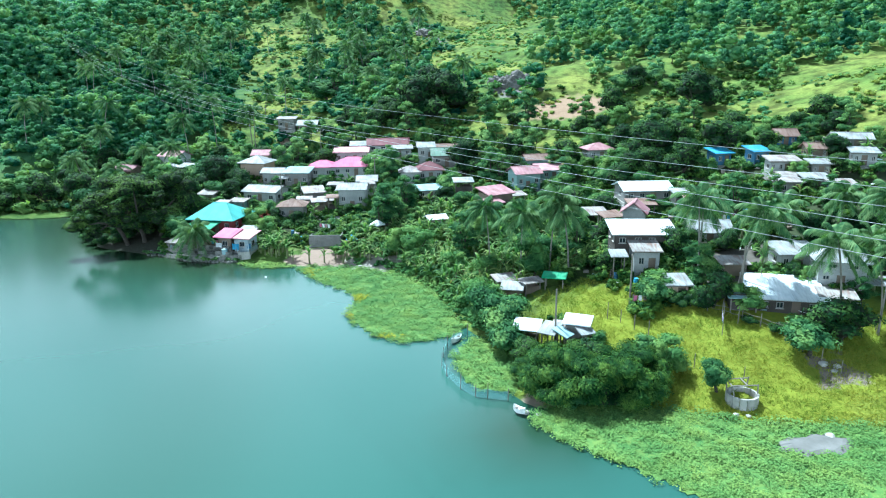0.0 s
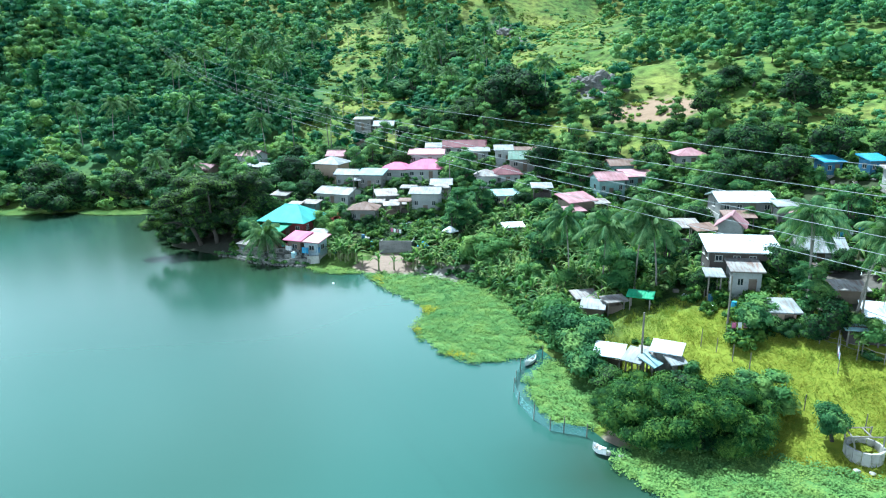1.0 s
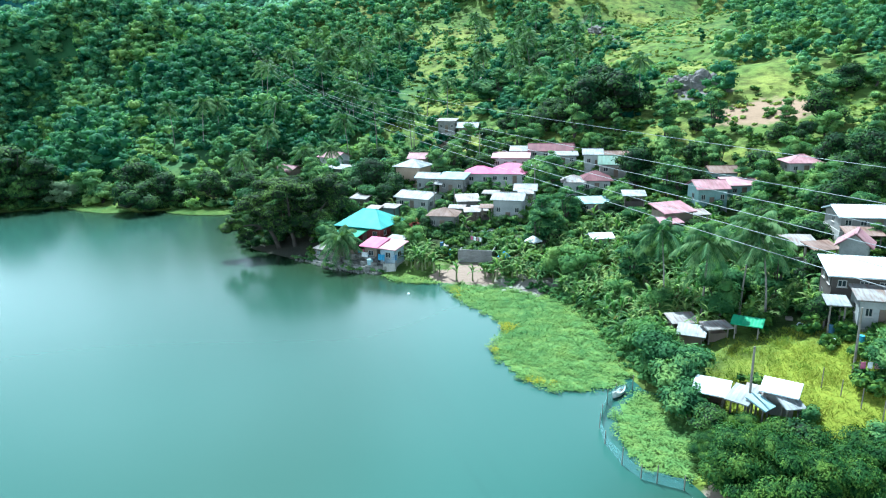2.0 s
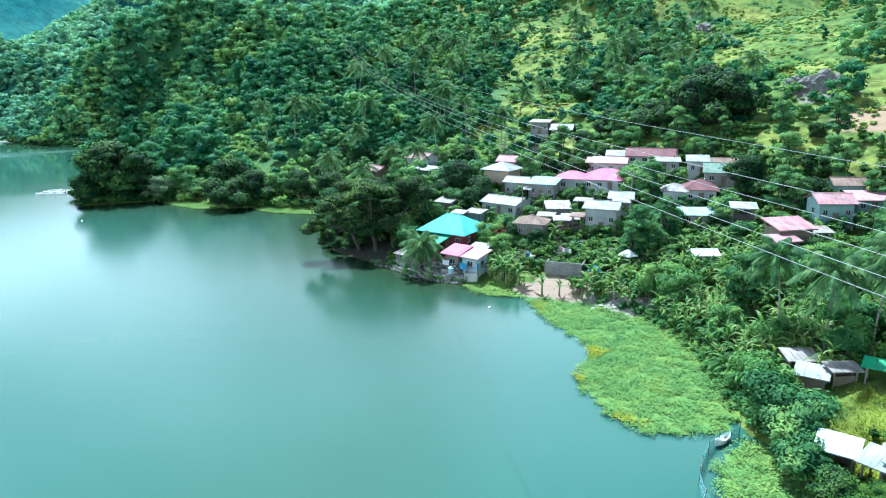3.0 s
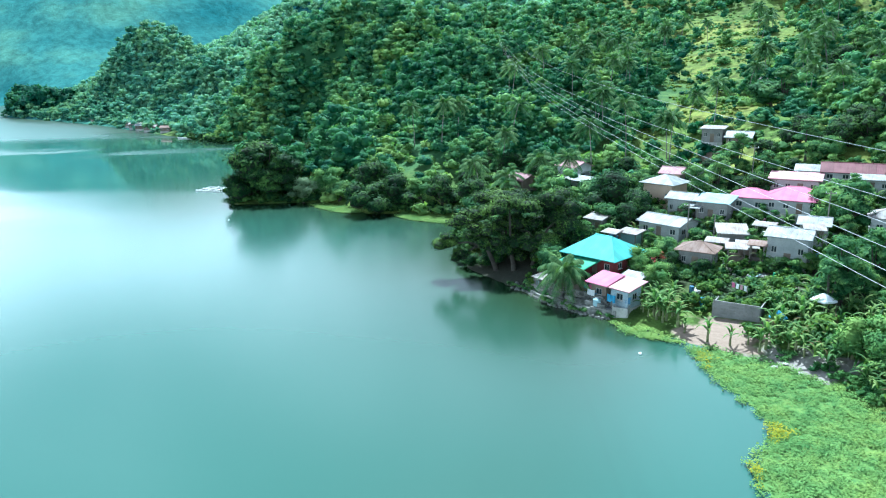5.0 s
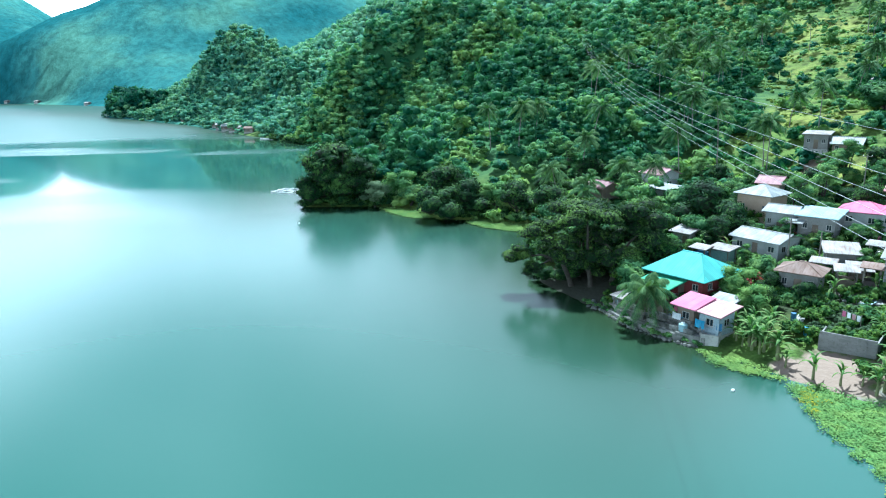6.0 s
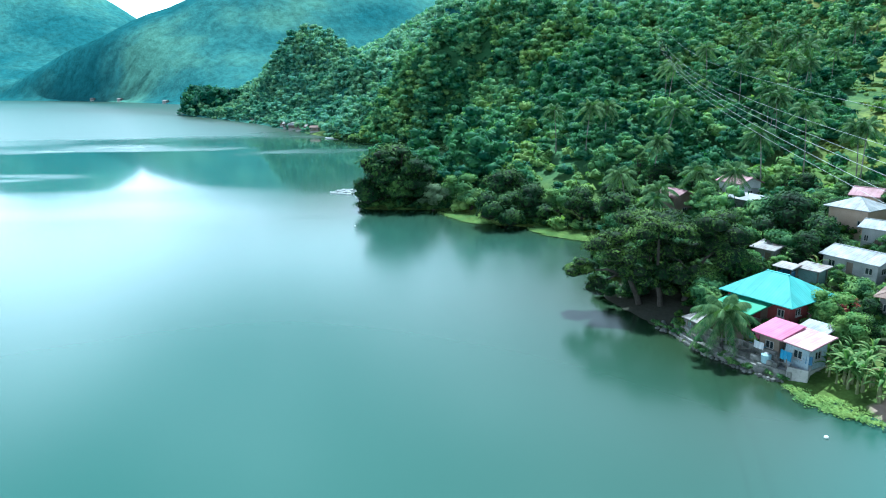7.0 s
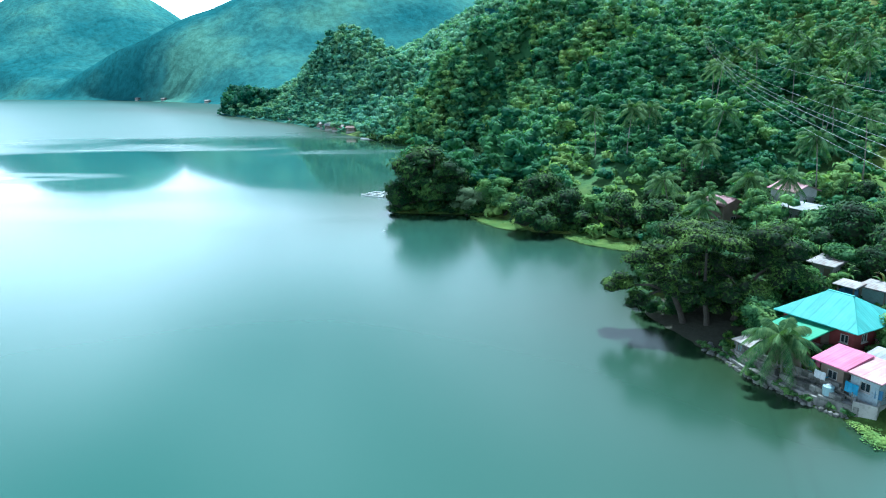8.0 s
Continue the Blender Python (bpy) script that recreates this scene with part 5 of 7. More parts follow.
# trees that stand out: kind, x, y, scale, turn, breadth
for kind, x, y, k, turn, wide in (
        ("round", -37.0, 121.0, 0.9, 20, 1.1), ("round", -30.8, 122.8, 0.62, 90, 1.0), ("light", -27.6, 114.8, 0.5, 90, 1.2), ("round", -31.6, 115.6, 0.5, 190, 1.2), ("broad", -43.5, 110.5, 0.8, 20, 1.0), ("rain", -39.5, 91.0, 0.8, 130, 0.9), ("bush", -31.5, 79.5, 0.95, 40, 0.9), ("bush", -25.0, 80.5, 0.9, 140, 0.9), ("broad", -28.5, 83.0, 0.9, 20, 1.1), ("bush", -34.5, 77.5, 0.6, 200, 1.0), ("broad", -33, 93, 1.2, 10, 1.0),
        ("bush", -110.0, 112.5, 2.0, 40, 0.85), ("broad", -109, 114, 2.3, 40, 0.95), ("broad", -105, 118, 1.5, 200, 1.0), ("bush", -75.0, 111.5, 1.7, 90, 1.0), ("broad", -70.5, 114.5, 1.3, 50, 1.0), ("round", -88.5, 117.5, 1.1, 10, 1.1), ("pale", -97.5, 115.5, 1.5, 10, 1.0), ("rain", -107, 114, 1.5, 220, 0.8), ("broad", -80, 119, 1.5, 15, 1.0), ("light", -92, 119, 1.6, 33, 1.0),
        ("light", -66, 119, 1.3, 33, 1.2), ("broad", -60, 117, 1.2, 80, 1.0), ("broad", -50, 113, 1.3, 140, 1.0), ("round", -46, 105, 1.3, 150, 1.0), ("broad", -41, 96, 1.4, 250, 1.0),
        ("broad", -20.5, 103.5, 1.4, 250, 1.0), ("round", -24, 110, 1.3, 30, 1.0), ("round", -7.0, 82.6, 0.68, 30, 1.0), ("light", -17.6, 89.6, 0.55, 30, 1.0), ("light", -6.4, 70.5, 0.8, 30, 1.0), ("light", -4.4, 83.8, 0.5, 77, 1.0), ("light", 15.4, 99.5, 1.0, 10, 1.1),
        ("thicket", 27.8, 7.4, 1.4, 10, 0.84), ("thicket", 32.4, 6.9, 1.3, 100, 0.82), ("thicket", 27.6, 12.6, 0.62, 60, 1.2), ("broad", 25.2, 14.4, 0.5, 30, 1.2), ("round", 31.2, 12.2, 0.42, 140, 1.3), ("broad", 29.8, 5.6, 0.72, 20, 1.1), ("shrub", 32.9, 15.2, 0.7, 40, 1.0), ("shrub", 30.4, 14.6, 0.6, 90, 1.0), ("light", 37.5, 8.2, 0.8, 10, 1.0), ("broad", 30.6, 9.4, 0.62, 50, 1.2), ("round", 26.2, 9.6, 0.66, 80, 1.2), ("tall", 35.6, 9.6, 0.45, 80, 1.5), ("round", 26.8, 5.4, 0.5, 130, 1.3), ("broad", 33.6, 6.2, 0.45, 10, 1.3), ("round", 40.6, 4.3, 0.74, 70, 0.75), ("thicket", 24.6, 10.8, 0.6, 160, 1.0),
        ("round", 24.5, 21.5, 1.0, 20, 1.0), ("round", 23.6, 26.0, 1.1, 120, 1.0), ("light", 42.3, 20.6, 0.62, 40, 1.25), ("broad", 49.0, 29.6, 0.8, 40, 1.0), ("broad", 40.6, 30.6, 0.55, 140, 1.1), ("round", 50.6, 27.4, 0.7, 60, 1.1), ("bush", 43.6, 18.0, 0.42, 30, 1.0), ("bush", 45.2, 16.9, 0.4, 130, 1.0), ("bush", 48.8, 12.9, 0.2, 90, 1.2), ("bush", 51.2, 11.1, 0.24, 200, 1.2), ("bush", 53.6, 9.4, 0.26, 250, 1.2), ("broad", 46.8, 16.6, 0.72, 200, 0.85), ("round", 24.2, 18.0, 0.8, 20, 1.1), ("round", 24.6, 23.5, 1.05, 250, 1.0), ("light", 23.9, 29.0, 0.9, 120, 1.0), ("light", 22.6, 32.5, 0.8, 200, 1.0),
        ("round", 52.0, 7.0, 0.8, 20, 1.2), ("broad", 56, 8.2, 0.8, 120, 1.2), ("broad", 34, 98, 1.3, 0, 1.0), ("round", 16.4, 104, 1.3, 40, 1.1), ("light", 14.6, 101, 1.2, 99, 1.0),
        ("broad", 22, 215, 1.5, 30, 1.0), ("tall", 25, 219, 1.5, 30, 1.0), ("round", 29, 236, 1.8, 200, 1.0), ("broad", 36, 132, 1.7, 50, 1.1), ("round", 80, 122, 1.1, 40, 1.2), ("broad", 99, 71, 0.95, 10, 1.1), ("round", 103, 70, 0.9, 70, 1.1), ("broad", 28, 128, 1.9, 10, 1.0), ("round", 4, 178, 1.7, 60, 1.2), ("tall", 7, 174, 1.3, 60, 1.2), ("round", 24, 158, 1.5, 100, 1.0), ("broad", 89, 101, 1.5, 20, 1.0), ("broad", 71, 106, 1.2, 20, 1.0), ("broad", 33, 141, 1.6, 70, 0.9),
        ("broad", 53.2, 51.6, 0.5, 20, 1.2), ("round", 57.8, 51.4, 0.5, 120, 1.2), ("round", 60.8, 53.0, 0.6, 80, 1.0), ("broad", 68, 66, 1.1, 200, 1.0), ("broad", 66, 78, 1.3, 220, 1.0), ("tall", 40, 100, 1.3, 200, 1.0)):
    plant(TREES[kind], x, y, k, turn, wide=wide)
    TAKEN.append((x, y, 1.6 * k))

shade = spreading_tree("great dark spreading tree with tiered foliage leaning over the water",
                       (((-0.8, 2.5, 10.6), (5.2, 4.2, 0.9), 24, 1.75, 0.5), ((7.0, 2.5, 8.6), (2.5, 2.4, 3.0), 17, 1.5, 0.75), ((-7.6, 0.5, 8.6), (2.2, 2.0, 1.2), 9, 1.35, 0.55),
                        ((-10.4, -1.0, 4.9), (1.5, 1.3, 1.2), 10, 1.05, 0.7), ((-7.9, -1.2, 3.4), (1.1, 0.9, 0.7), 6, 0.8, 0.8), ((-4.4, -1.5, 7.6), (1.9, 1.4, 0.6), 6, 1.2, 0.5), ((0.5, 4.0, 6.8), (4.0, 2.0, 1.2), 9, 1.4, 0.7), ((-2.2, -1.0, 4.9), (3.4, 1.4, 1.2), 12, 1.25, 0.65), ((3.4, -0.8, 4.8), (3.0, 1.4, 1.6), 12, 1.25, 0.75), ((-5.6, 1.5, 5.0), (1.6, 1.4, 1.0), 6, 1.1, 0.7), ((0.5, 2.5, 3.2), (4.6, 1.8, 0.9), 12, 1.15, 0.75)),
                       (((0, 0, -0.6), (-0.6, 0.6, 3.4)), ((2.4, 1.5, -0.6), (3.6, 1.8, 3.8)), ((-2.6, 1.2, -0.6), (-4.2, 0.6, 3.6))), 5, 24000, 0.25, "canopy_leaf")
shade.matrix_world = pose(-28.5, 76.0, 0.6, 0, 0, 19.6)
TAKEN.append((-28.5, 76.0, 3.0))

# palms that stand out: model, x, y, scale, turn
for i, x, y, k, turn in ((4, -17.6, 66.6, 1.0, 40), (0, 27.0, 41.5, 0.95, 0), (1, 30.5, 38.0, 1.1, 90), (0, 34.2, 36.6, 1.0, 200), (1, 36.0, 34.0, 1.05, 300), (0, 47.6, 21.8, 1.0, 30),
                         (1, 51.2, 19.0, 1.1, 160), (0, 67.5, 16.0, 1.0, 340), (1, 58.0, 11.0, 1.1, 20), (3, 60.5, 8.4, 0.85, 200), (3, 62.5, 10.5, 0.8, 130),
                         (1, -36.0, 116.8, 1.1, 10), (0, -30.5, 114.5, 0.9, 90), (1, -44.5, 112, 1.0, 200), (1, -53.0, 121.5, 1.05, 70), (1, -40.5, 108, 0.8, 20), (0, -84, 149, 1.0, 20), (0, -53.6, 137, 1.05, 220),
                         (2, 62.5, 27.5, 1.1, 20), (1, 50.0, 26.0, 1.0, 250), (1, 68.0, 25.0, 0.9, 60)):
    plant(PALMS[i], x, y, k, turn)
    TAKEN.append((x, y, 0.7))


def open_grass(x, y):
    """How grassy and treeless the slope is, 0 to 1."""
    best = 0.0
    for cx, cy, rx, ry in ((-16, 235, 15, 66), (-14, 312, 20, 38), (-10, 168, 14, 13), (2, 150, 11, 10), (4, 268, 8, 26), (50, 178, 20, 46), (68, 235, 22, 62), (84, 330, 30, 50), (110, 81, 25, 21), (64, 122, 15, 11), (78, 112, 10, 8), (47, 285, 8, 58)):
        q = ((x - cx) / rx) ** 2 + ((y - cy) / ry) ** 2
        best = np.maximum(best, np.clip(1.6 - q, 0, 1))
    return np.clip(best - 0.55 * smooth(0.1, 0.5, ripple(x, y, 9.0, 1.3)), 0, 1)


rnd = np.random.default_rng(5)
# scattered village and slope trees, one by one
count, tries = 0, 0
while count < 290 and tries < 12000:
    tries += 1
    x, y = rnd.uniform(-60, 100), rnd.uniform(8, 140)
    s = float(shore_distance(x, y))
    if s < 5 or not clear_of_things(x, y, 1.1) or (28 < x < 66 and y < 16) or (30 < x < 50 and y < 30.5) or (62 < x < 96 and 38 < y < 60) or (62 < x < 115 and 40 < y < 82 and rnd.random() < 0.6) or open_grass(x, y) > 0.3 or (x > -3 and x < 12 and y < 68) or (-1 < x < 9 and y < 81) or rnd.random() > (0.55 if 3 < x < 41 and y < 80 else 0.6 if y < 60 and x > 0 else 1.0):
        continue
    if x > 35 and y > 92 and rnd.random() < 0.8:
        continue
    small = in_view_strip(x, y)
    if small and x > 60 and y > 38:
        continue
    if small and rnd.random() < 0.4:
        continue
    plant(TREES[(("light", "tall", "round", "light")[count % 4] if 3 < x < 42 and y < 80 else ("broad", "round", "broad", "light", "tall")[count % 5])], x, y, float(rnd.uniform(0.36, 0.55) if small else rnd.uniform(0.55, 1.1)), float(rnd.uniform(0, 360)))
    TAKEN.append((x, y, 1.3))
    count += 1
# small trees and banana plants grown close in front of the houses
for k, (hx, hy, hr) in enumerate(HOUSE_SPOTS):
    if hy < 72 and hx < 0 or hy > 135 or (40 < hx < 50 and 25 < hy < 36):
        continue
    for j in range(3 if hr > 1.6 else 2):
        q = radians((200, 335, 262)[j] + rnd.uniform(-22, 22))
        reach = hr * 1.25 + rnd.uniform(0.7, 1.8)
        x, y = hx + math.cos(q) * reach, hy + math.sin(q) * reach
        if not all((x - a) ** 2 + (y - b) ** 2 > (r + 0.5) ** 2 for a, b, r in HOUSE_SPOTS) or (28 < x < 66 and y < 13):
            continue
        if (k + j) % 3 == 0:
            plant(BANANAS[k % 3], x, y, float(rnd.uniform(1.0, 1.4)), float(rnd.uniform(0, 360)))
        else:
            plant(TREES[("broad", "round", "light", "tall")[(k + 2 * j) % 4]], x, y, float(rnd.uniform(0.34, 0.52) if j == 2 else rnd.uniform(0.45, 0.75)), float(rnd.uniform(0, 360)))
# palms on the slope
count = 0
while count < 64:
    x, y = rnd.uniform(-75, 45), rnd.uniform(125, 290)
    if (open_grass(x, y) > 0.7 and rnd.random() > 0.25) or not clear_of_things(x, y, 1.0):
        continue
    plant(PALMS[(0, 1, 0, 3)[count % 4]], x, y, float(rnd.uniform(0.85, 1.2)), float(rnd.uniform(0, 360)))
    count += 1
# banana plants
count, tries = 0, 0
while count < 128 and tries < 9000:
    tries += 1
    if count < 112:
        x, y = rnd.uniform(4, 42), rnd.uniform(38, 78)
    else:
        x, y = rnd.uniform(-9, 6), rnd.uniform(57, 70)
    s = float(shore_distance(x, y))
    if s < 2.5 or not clear_of_things(x, y, 0.2) or y > 72 + 0.3 * (x - 8) or (-4 < x < 8.5 and y > 66) or ripple(x, y, 3.4, 2.2) < -0.35 or (-2 < x < 6.5 and 56 < y < 66.5):
        continue
    plant(BANANAS[count % 3], x, y, float(rnd.uniform(0.75, 1.35)), float(rnd.uniform(0, 360)))
    TAKEN.append((x, y, 0.45))
    count += 1
for i, (x, y) in enumerate(((-1.7, 60.4), (-2.6, 61.6), (1.0, 58.9), (3.4, 58.5), (5.2, 58.9), (7.0, 58.3), (-4.5, 62.5), (-5.7, 63.7), (-3.4, 64.2), (7.9, 60.0), (6.4, 57.6))):
    plant(BANANAS[i % 3], x, y, 0.8 + 0.16 * ((i * 3) % 4), i * 77)
for m in (*TREES.values(), *PALMS, *BANANAS):
    drop(m)


def scatter(name, label, category, mat, spots, templates, inner=None):
    """Many plants in one mesh. spots: rows x, y, z, scale, turn, which."""
    vs, fs, ns, cores, o = [], [], [], [], 0
    for x, y, z, k, turn, i in spots:
        v, f, leaves, n = (*templates[int(i)], None, None)[:4]
        cores.append(np.arange(len(f)) >= (len(f) if leaves is None else leaves))
        c, s = math.cos(turn), math.sin(turn)
        q = np.empty_like(v)
        q[:, 0], q[:, 1], q[:, 2] = x + k * (v[:, 0] * c - v[:, 1] * s), y + k * (v[:, 0] * s + v[:, 1] * c), z + v[:, 2] * k
        if n is not None:
            ns.append(np.stack([n[:, 0] * c - n[:, 1] * s, n[:, 0] * s + n[:, 1] * c, n[:, 2]], 1))
        vs.append(q)
        fs.append(f + o)
        o += len(v)
    me = mesh_of_arrays(name, np.concatenate(vs), np.concatenate(fs))
    if ns:
        set_normals(me, np.concatenate(ns))
    me.materials.append(M[mat])
    if np.concatenate(cores).any():
        me.materials.append(M[inner or mat])
        me.polygons.foreach_set("material_index", np.concatenate(cores).astype(np.int32))
    return tagged(part(name, me, None), label, category, kind="stuff")


def cloud(seed, spread, low, high, lobes, size, count, leaf):
    rng = np.random.default_rng(seed)
    lb = random_lobes(seed, spread, low, high, lobes, size)
    v, f, n = leaf_cloud(rng, lb, count, leaf)
    cv, cf, cn = core_cloud(lb)
    return np.concatenate([v, cv]), np.concatenate([f, cf + len(v)]), len(f), np.concatenate([n, cn])


def steepness(x, y):
    return np.hypot(ground(x + 1.5, y) - ground(x - 1.5, y), ground(x, y + 1.5) - ground(x, y - 1.5)) / 3.0


def lee(rng, x, y):
    """True for most of the ground that falls away on the far side of the hills, where the woods stand thin."""
    r = np.hypot(x, y)
    fall = (ground(x + 6 * x / r, y + 6 * y / r) - ground(x - 6 * x / r, y - 6 * y / r)) / 12
    return (fall < -0.12) & (rng.random(x.shape) < 0.8)


def with_steep(rng, x, y, step):
    """Adds points on steep ground, where a level grid stands too thin along the slope."""
    more = rng.random(x.shape) < np.clip((steepness(x, y) - 0.35) / 0.5, 0, 1)
    again = rng.random(x.shape) < np.clip((steepness(x, y) - 0.8) / 0.6, 0, 1)
    return (np.concatenate([x, x[more] + rng.uniform(-step, step, more.sum()) * 0.6, x[again] + rng.uniform(-step, step, again.sum()) * 0.6]),
            np.concatenate([y, y[more] + rng.uniform(-step, step, more.sum()) * 0.6, y[again] + rng.uniform(-step, step, again.sum()) * 0.6]))


def spread_over(rng, n, x0, x1, y0, y1, keep):
    x, y = rng.uniform(x0, x1, n), rng.uniform(y0, y1, n)
    ok = keep(x, y)
    x, y = x[ok], y[ok]
    return x, y, ground(x, y)


def glade(x, y):
    """Where the woods above the shore break up into light scrub, 0 to 1."""
    return smooth(0.05, -0.45, ripple(x, y, 15.0, 3.7) + 0.5 * ripple(x, y, 6.0, 1.1)) * smooth(-118, -96, x) * (1 - smooth(235, 285, y))


# woods on the near slopes, in the tones of several kinds of tree, the furthest tinted for haze
near_t = [cloud(100 + i, (2.2, 1.5, 2.6, 1.9, 1.2, 2.4)[i], 1.6, (5.5, 8.0, 5.0, 4.0, 7.0, 6.0)[i], (13, 11, 14, 9, 9, 12)[i], (0.95, 0.85, 0.95, 1.05, 0.8, 1.0)[i], 330, 0.36) for i in range(6)]
sparse_t = [cloud(100 + i, (2.2, 1.5, 2.6, 1.9, 1.2, 2.4)[i], 1.6, (5.5, 8.0, 5.0, 4.0, 7.0, 6.0)[i], (7, 6, 7, 5, 5, 7)[i], (1.15, 1.0, 1.1, 1.3, 0.95, 1.2)[i], 190, 0.46) for i in range(6)]
WX2, WY2 = np.meshgrid(np.arange(-245, 192, 5.9), np.arange(112, 392, 5.9))
x, y = (WX2 + rnd.uniform(-2.9, 2.9, WX2.shape)).ravel(), (WY2 + rnd.uniform(-2.9, 2.9, WY2.shape)).ravel()
x, y = with_steep(rnd, x, y, 5.9)
keep = ~lee(rnd, x, y)
x, y = x[keep], y[keep]
ok = (shore_distance(x, y) > 2.5) & (open_grass(x, y) < rnd.uniform(0.0, 0.8, x.shape))
east_wood = (x > 80 + 0.231 * (y - 140)) & (y > 100)
behind = ((x > -60) & (y > 345 - 0.35 * (x + 240))) | ((x > 20) & (y > 190))
ok &= east_wood | ((~behind | (rnd.random(x.shape) < 0.45)) & ((x < 25) | (rnd.random(x.shape) < 0.6)))
gap = glade(x, y) > rnd.uniform(0.3, 1.0, x.shape)
ok &= ~gap
x, y = x[ok], y[ok]
z = ground(x, y)
keep = np.array([clear_of_things(a, b, 2.2) for a, b in zip(x, y)]) & ~((x > -20) & (y < 128) & (x < 70))
x, y, z = x[keep], y[keep], z[keep]
size = (rnd.uniform(0.75, 1.3, len(x)) + 0.8 * rnd.random(len(x)) ** 3) * (1 + 0.3 * smooth(-70, -110, x))
kindred = 0.95 * ripple(x, y, 19.0, 0.4) + rnd.uniform(-0.5, 0.5, len(x))
# darker trees low down, paler ones up top: hilltop haze in the tones
kindred -= 0.34 * smooth(235, 165, y) * smooth(-50, -75, x) + 0.36 * smooth(250, 185, y) * smooth(20, 0, x) - 0.12 * smooth(235, 290, y)
# trees far enough off get the haze-tinted copy
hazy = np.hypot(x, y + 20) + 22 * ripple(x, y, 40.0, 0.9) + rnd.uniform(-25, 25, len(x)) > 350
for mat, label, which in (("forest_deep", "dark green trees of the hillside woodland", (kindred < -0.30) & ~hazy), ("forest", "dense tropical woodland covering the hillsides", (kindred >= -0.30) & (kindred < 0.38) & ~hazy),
                          ("forest_lime", "yellow-green trees of the hillside woodland", (kindred >= 0.38) & ~hazy), ("forest_hazed", "further woodland trees tinted blue for haze", hazy)):
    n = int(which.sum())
    scatter("woodland", label, "forest", mat, zip(x[which], y[which], z[which] - 0.5, size[which], rnd.uniform(0, 6.28, n), rnd.integers(0, 6, n)), sparse_t if mat == "forest_hazed" else near_t)
# scrub filling the gaps between them
scrub_t = [cloud(350 + i, 1.7, 0.3, 1.5, 3, 1.15, 70, 0.62) for i in range(4)]
WX2, WY2 = np.meshgrid(np.arange(-245, 60, 4.7) + 2.3, np.arange(112, 330, 4.7) + 2.3)
x, y = (WX2 + rnd.uniform(-2.2, 2.2, WX2.shape)).ravel(), (WY2 + rnd.uniform(-2.2, 2.2, WY2.shape)).ravel()
ok = (shore_distance(x, y) > 1.0) & (open_grass(x, y) < rnd.uniform(0.1, 1.1, x.shape)) & ~((x > -20) & (y < 128)) & ((x < -60) | (y < 300))
x, y = x[ok], y[ok]
z = ground(x, y)
lime = ripple(x, y, 16.0, 2.1) + rnd.uniform(-0.6, 0.6, len(x)) > 0.42
lime |= glade(x, y) > rnd.uniform(0.3, 1.3, len(x))
for mat, which in (("forest_lime", lime), ("forest_deep", ~lime)):
    n = int(which.sum())
    scatter("hillside_scrub", "low green scrub between the woodland trees", "scrub", mat,
            zip(x[which], y[which], z[which] - 0.2, rnd.uniform(0.8, 1.6, n), rnd.uniform(0, 6.28, n), rnd.integers(0, 4, n)), scrub_t)
# grass and small shrubs on the open slopes
def grassy(x, y):
    return open_grass(x, y) > 0.25


x, y, z = spread_over(rnd, 15000, -45, 150, 60, 350, lambda x, y: grassy(x, y) & (ripple(x, y, 7.0, 3.3) + rnd.uniform(-0.5, 0.5, x.shape) > -0.1))
slope_t = [cloud(380 + i, 0.8, 0.1, 0.5, 2, 0.6, 18, 0.42) for i in range(4)]
tone = ripple(x, y, 12.0, 0.9) + rnd.uniform(-0.7, 0.7, len(x))
for mat, label, which in (("slope_grass", "pale tufted grass on the open slopes", tone > -0.1), ("leaf_light", "light green weeds on the open slopes", (tone > -0.62) & (tone <= -0.1)), ("forest", "low bushes on the open slopes", tone <= -0.62)):
    n = int(which.sum())
    scatter("slope_grass" if mat == "slope_grass" else "slope_weeds", label, "grass" if mat == "slope_grass" else "weeds", mat,
            zip(x[which], y[which], z[which] - 0.15, rnd.uniform(0.5, 1.1, n) + (0.9 * rnd.random(n) ** 2 if mat == "forest" else 0.0), rnd.uniform(0, 6.28, n), rnd.integers(0, 4, n)), slope_t)
# woods on the hills further round the lake
far_t = [cloud(200 + i, (3.2, 2.6, 3.6, 2.2)[i], 0.5, (6.0, 8.0, 5.0, 9.0)[i], 8, 1.7, 100, 0.9) for i in range(4)]
WX2, WY2 = np.meshgrid(np.arange(-660, -180, 5.6), np.arange(215, 560, 5.6))
x, y = (WX2 + rnd.uniform(-3, 3, WX2.shape)).ravel(), (WY2 + rnd.uniform(-3, 3, WY2.shape)).ravel()
x, y = with_steep(rnd, x, y, 5.6)
keep = ~lee(rnd, x, y)
x, y = x[keep], y[keep]
ok = (shore_distance(x, y) > 2.5) & ((x < -245) | (y > 395)) & (y < 395 - 0.25 * (x + 400))
x, y = x[ok], y[ok]
z = ground(x, y)
pale = ripple(x, y, 30.0, 0.7) + rnd.uniform(-0.6, 0.6, len(x)) > 0.45
# both leaf tones carry haze in their colour
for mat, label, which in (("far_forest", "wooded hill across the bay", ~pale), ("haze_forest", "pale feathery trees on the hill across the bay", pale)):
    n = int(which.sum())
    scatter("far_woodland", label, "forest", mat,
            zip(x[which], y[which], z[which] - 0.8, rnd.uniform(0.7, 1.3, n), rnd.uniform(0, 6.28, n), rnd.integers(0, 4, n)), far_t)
# hazy slopes that close the valley behind
dim_t = [cloud(240 + i, 4.5, 1.0, 7.0, 4, 2.8, 60, 2.0) for i in range(4)]
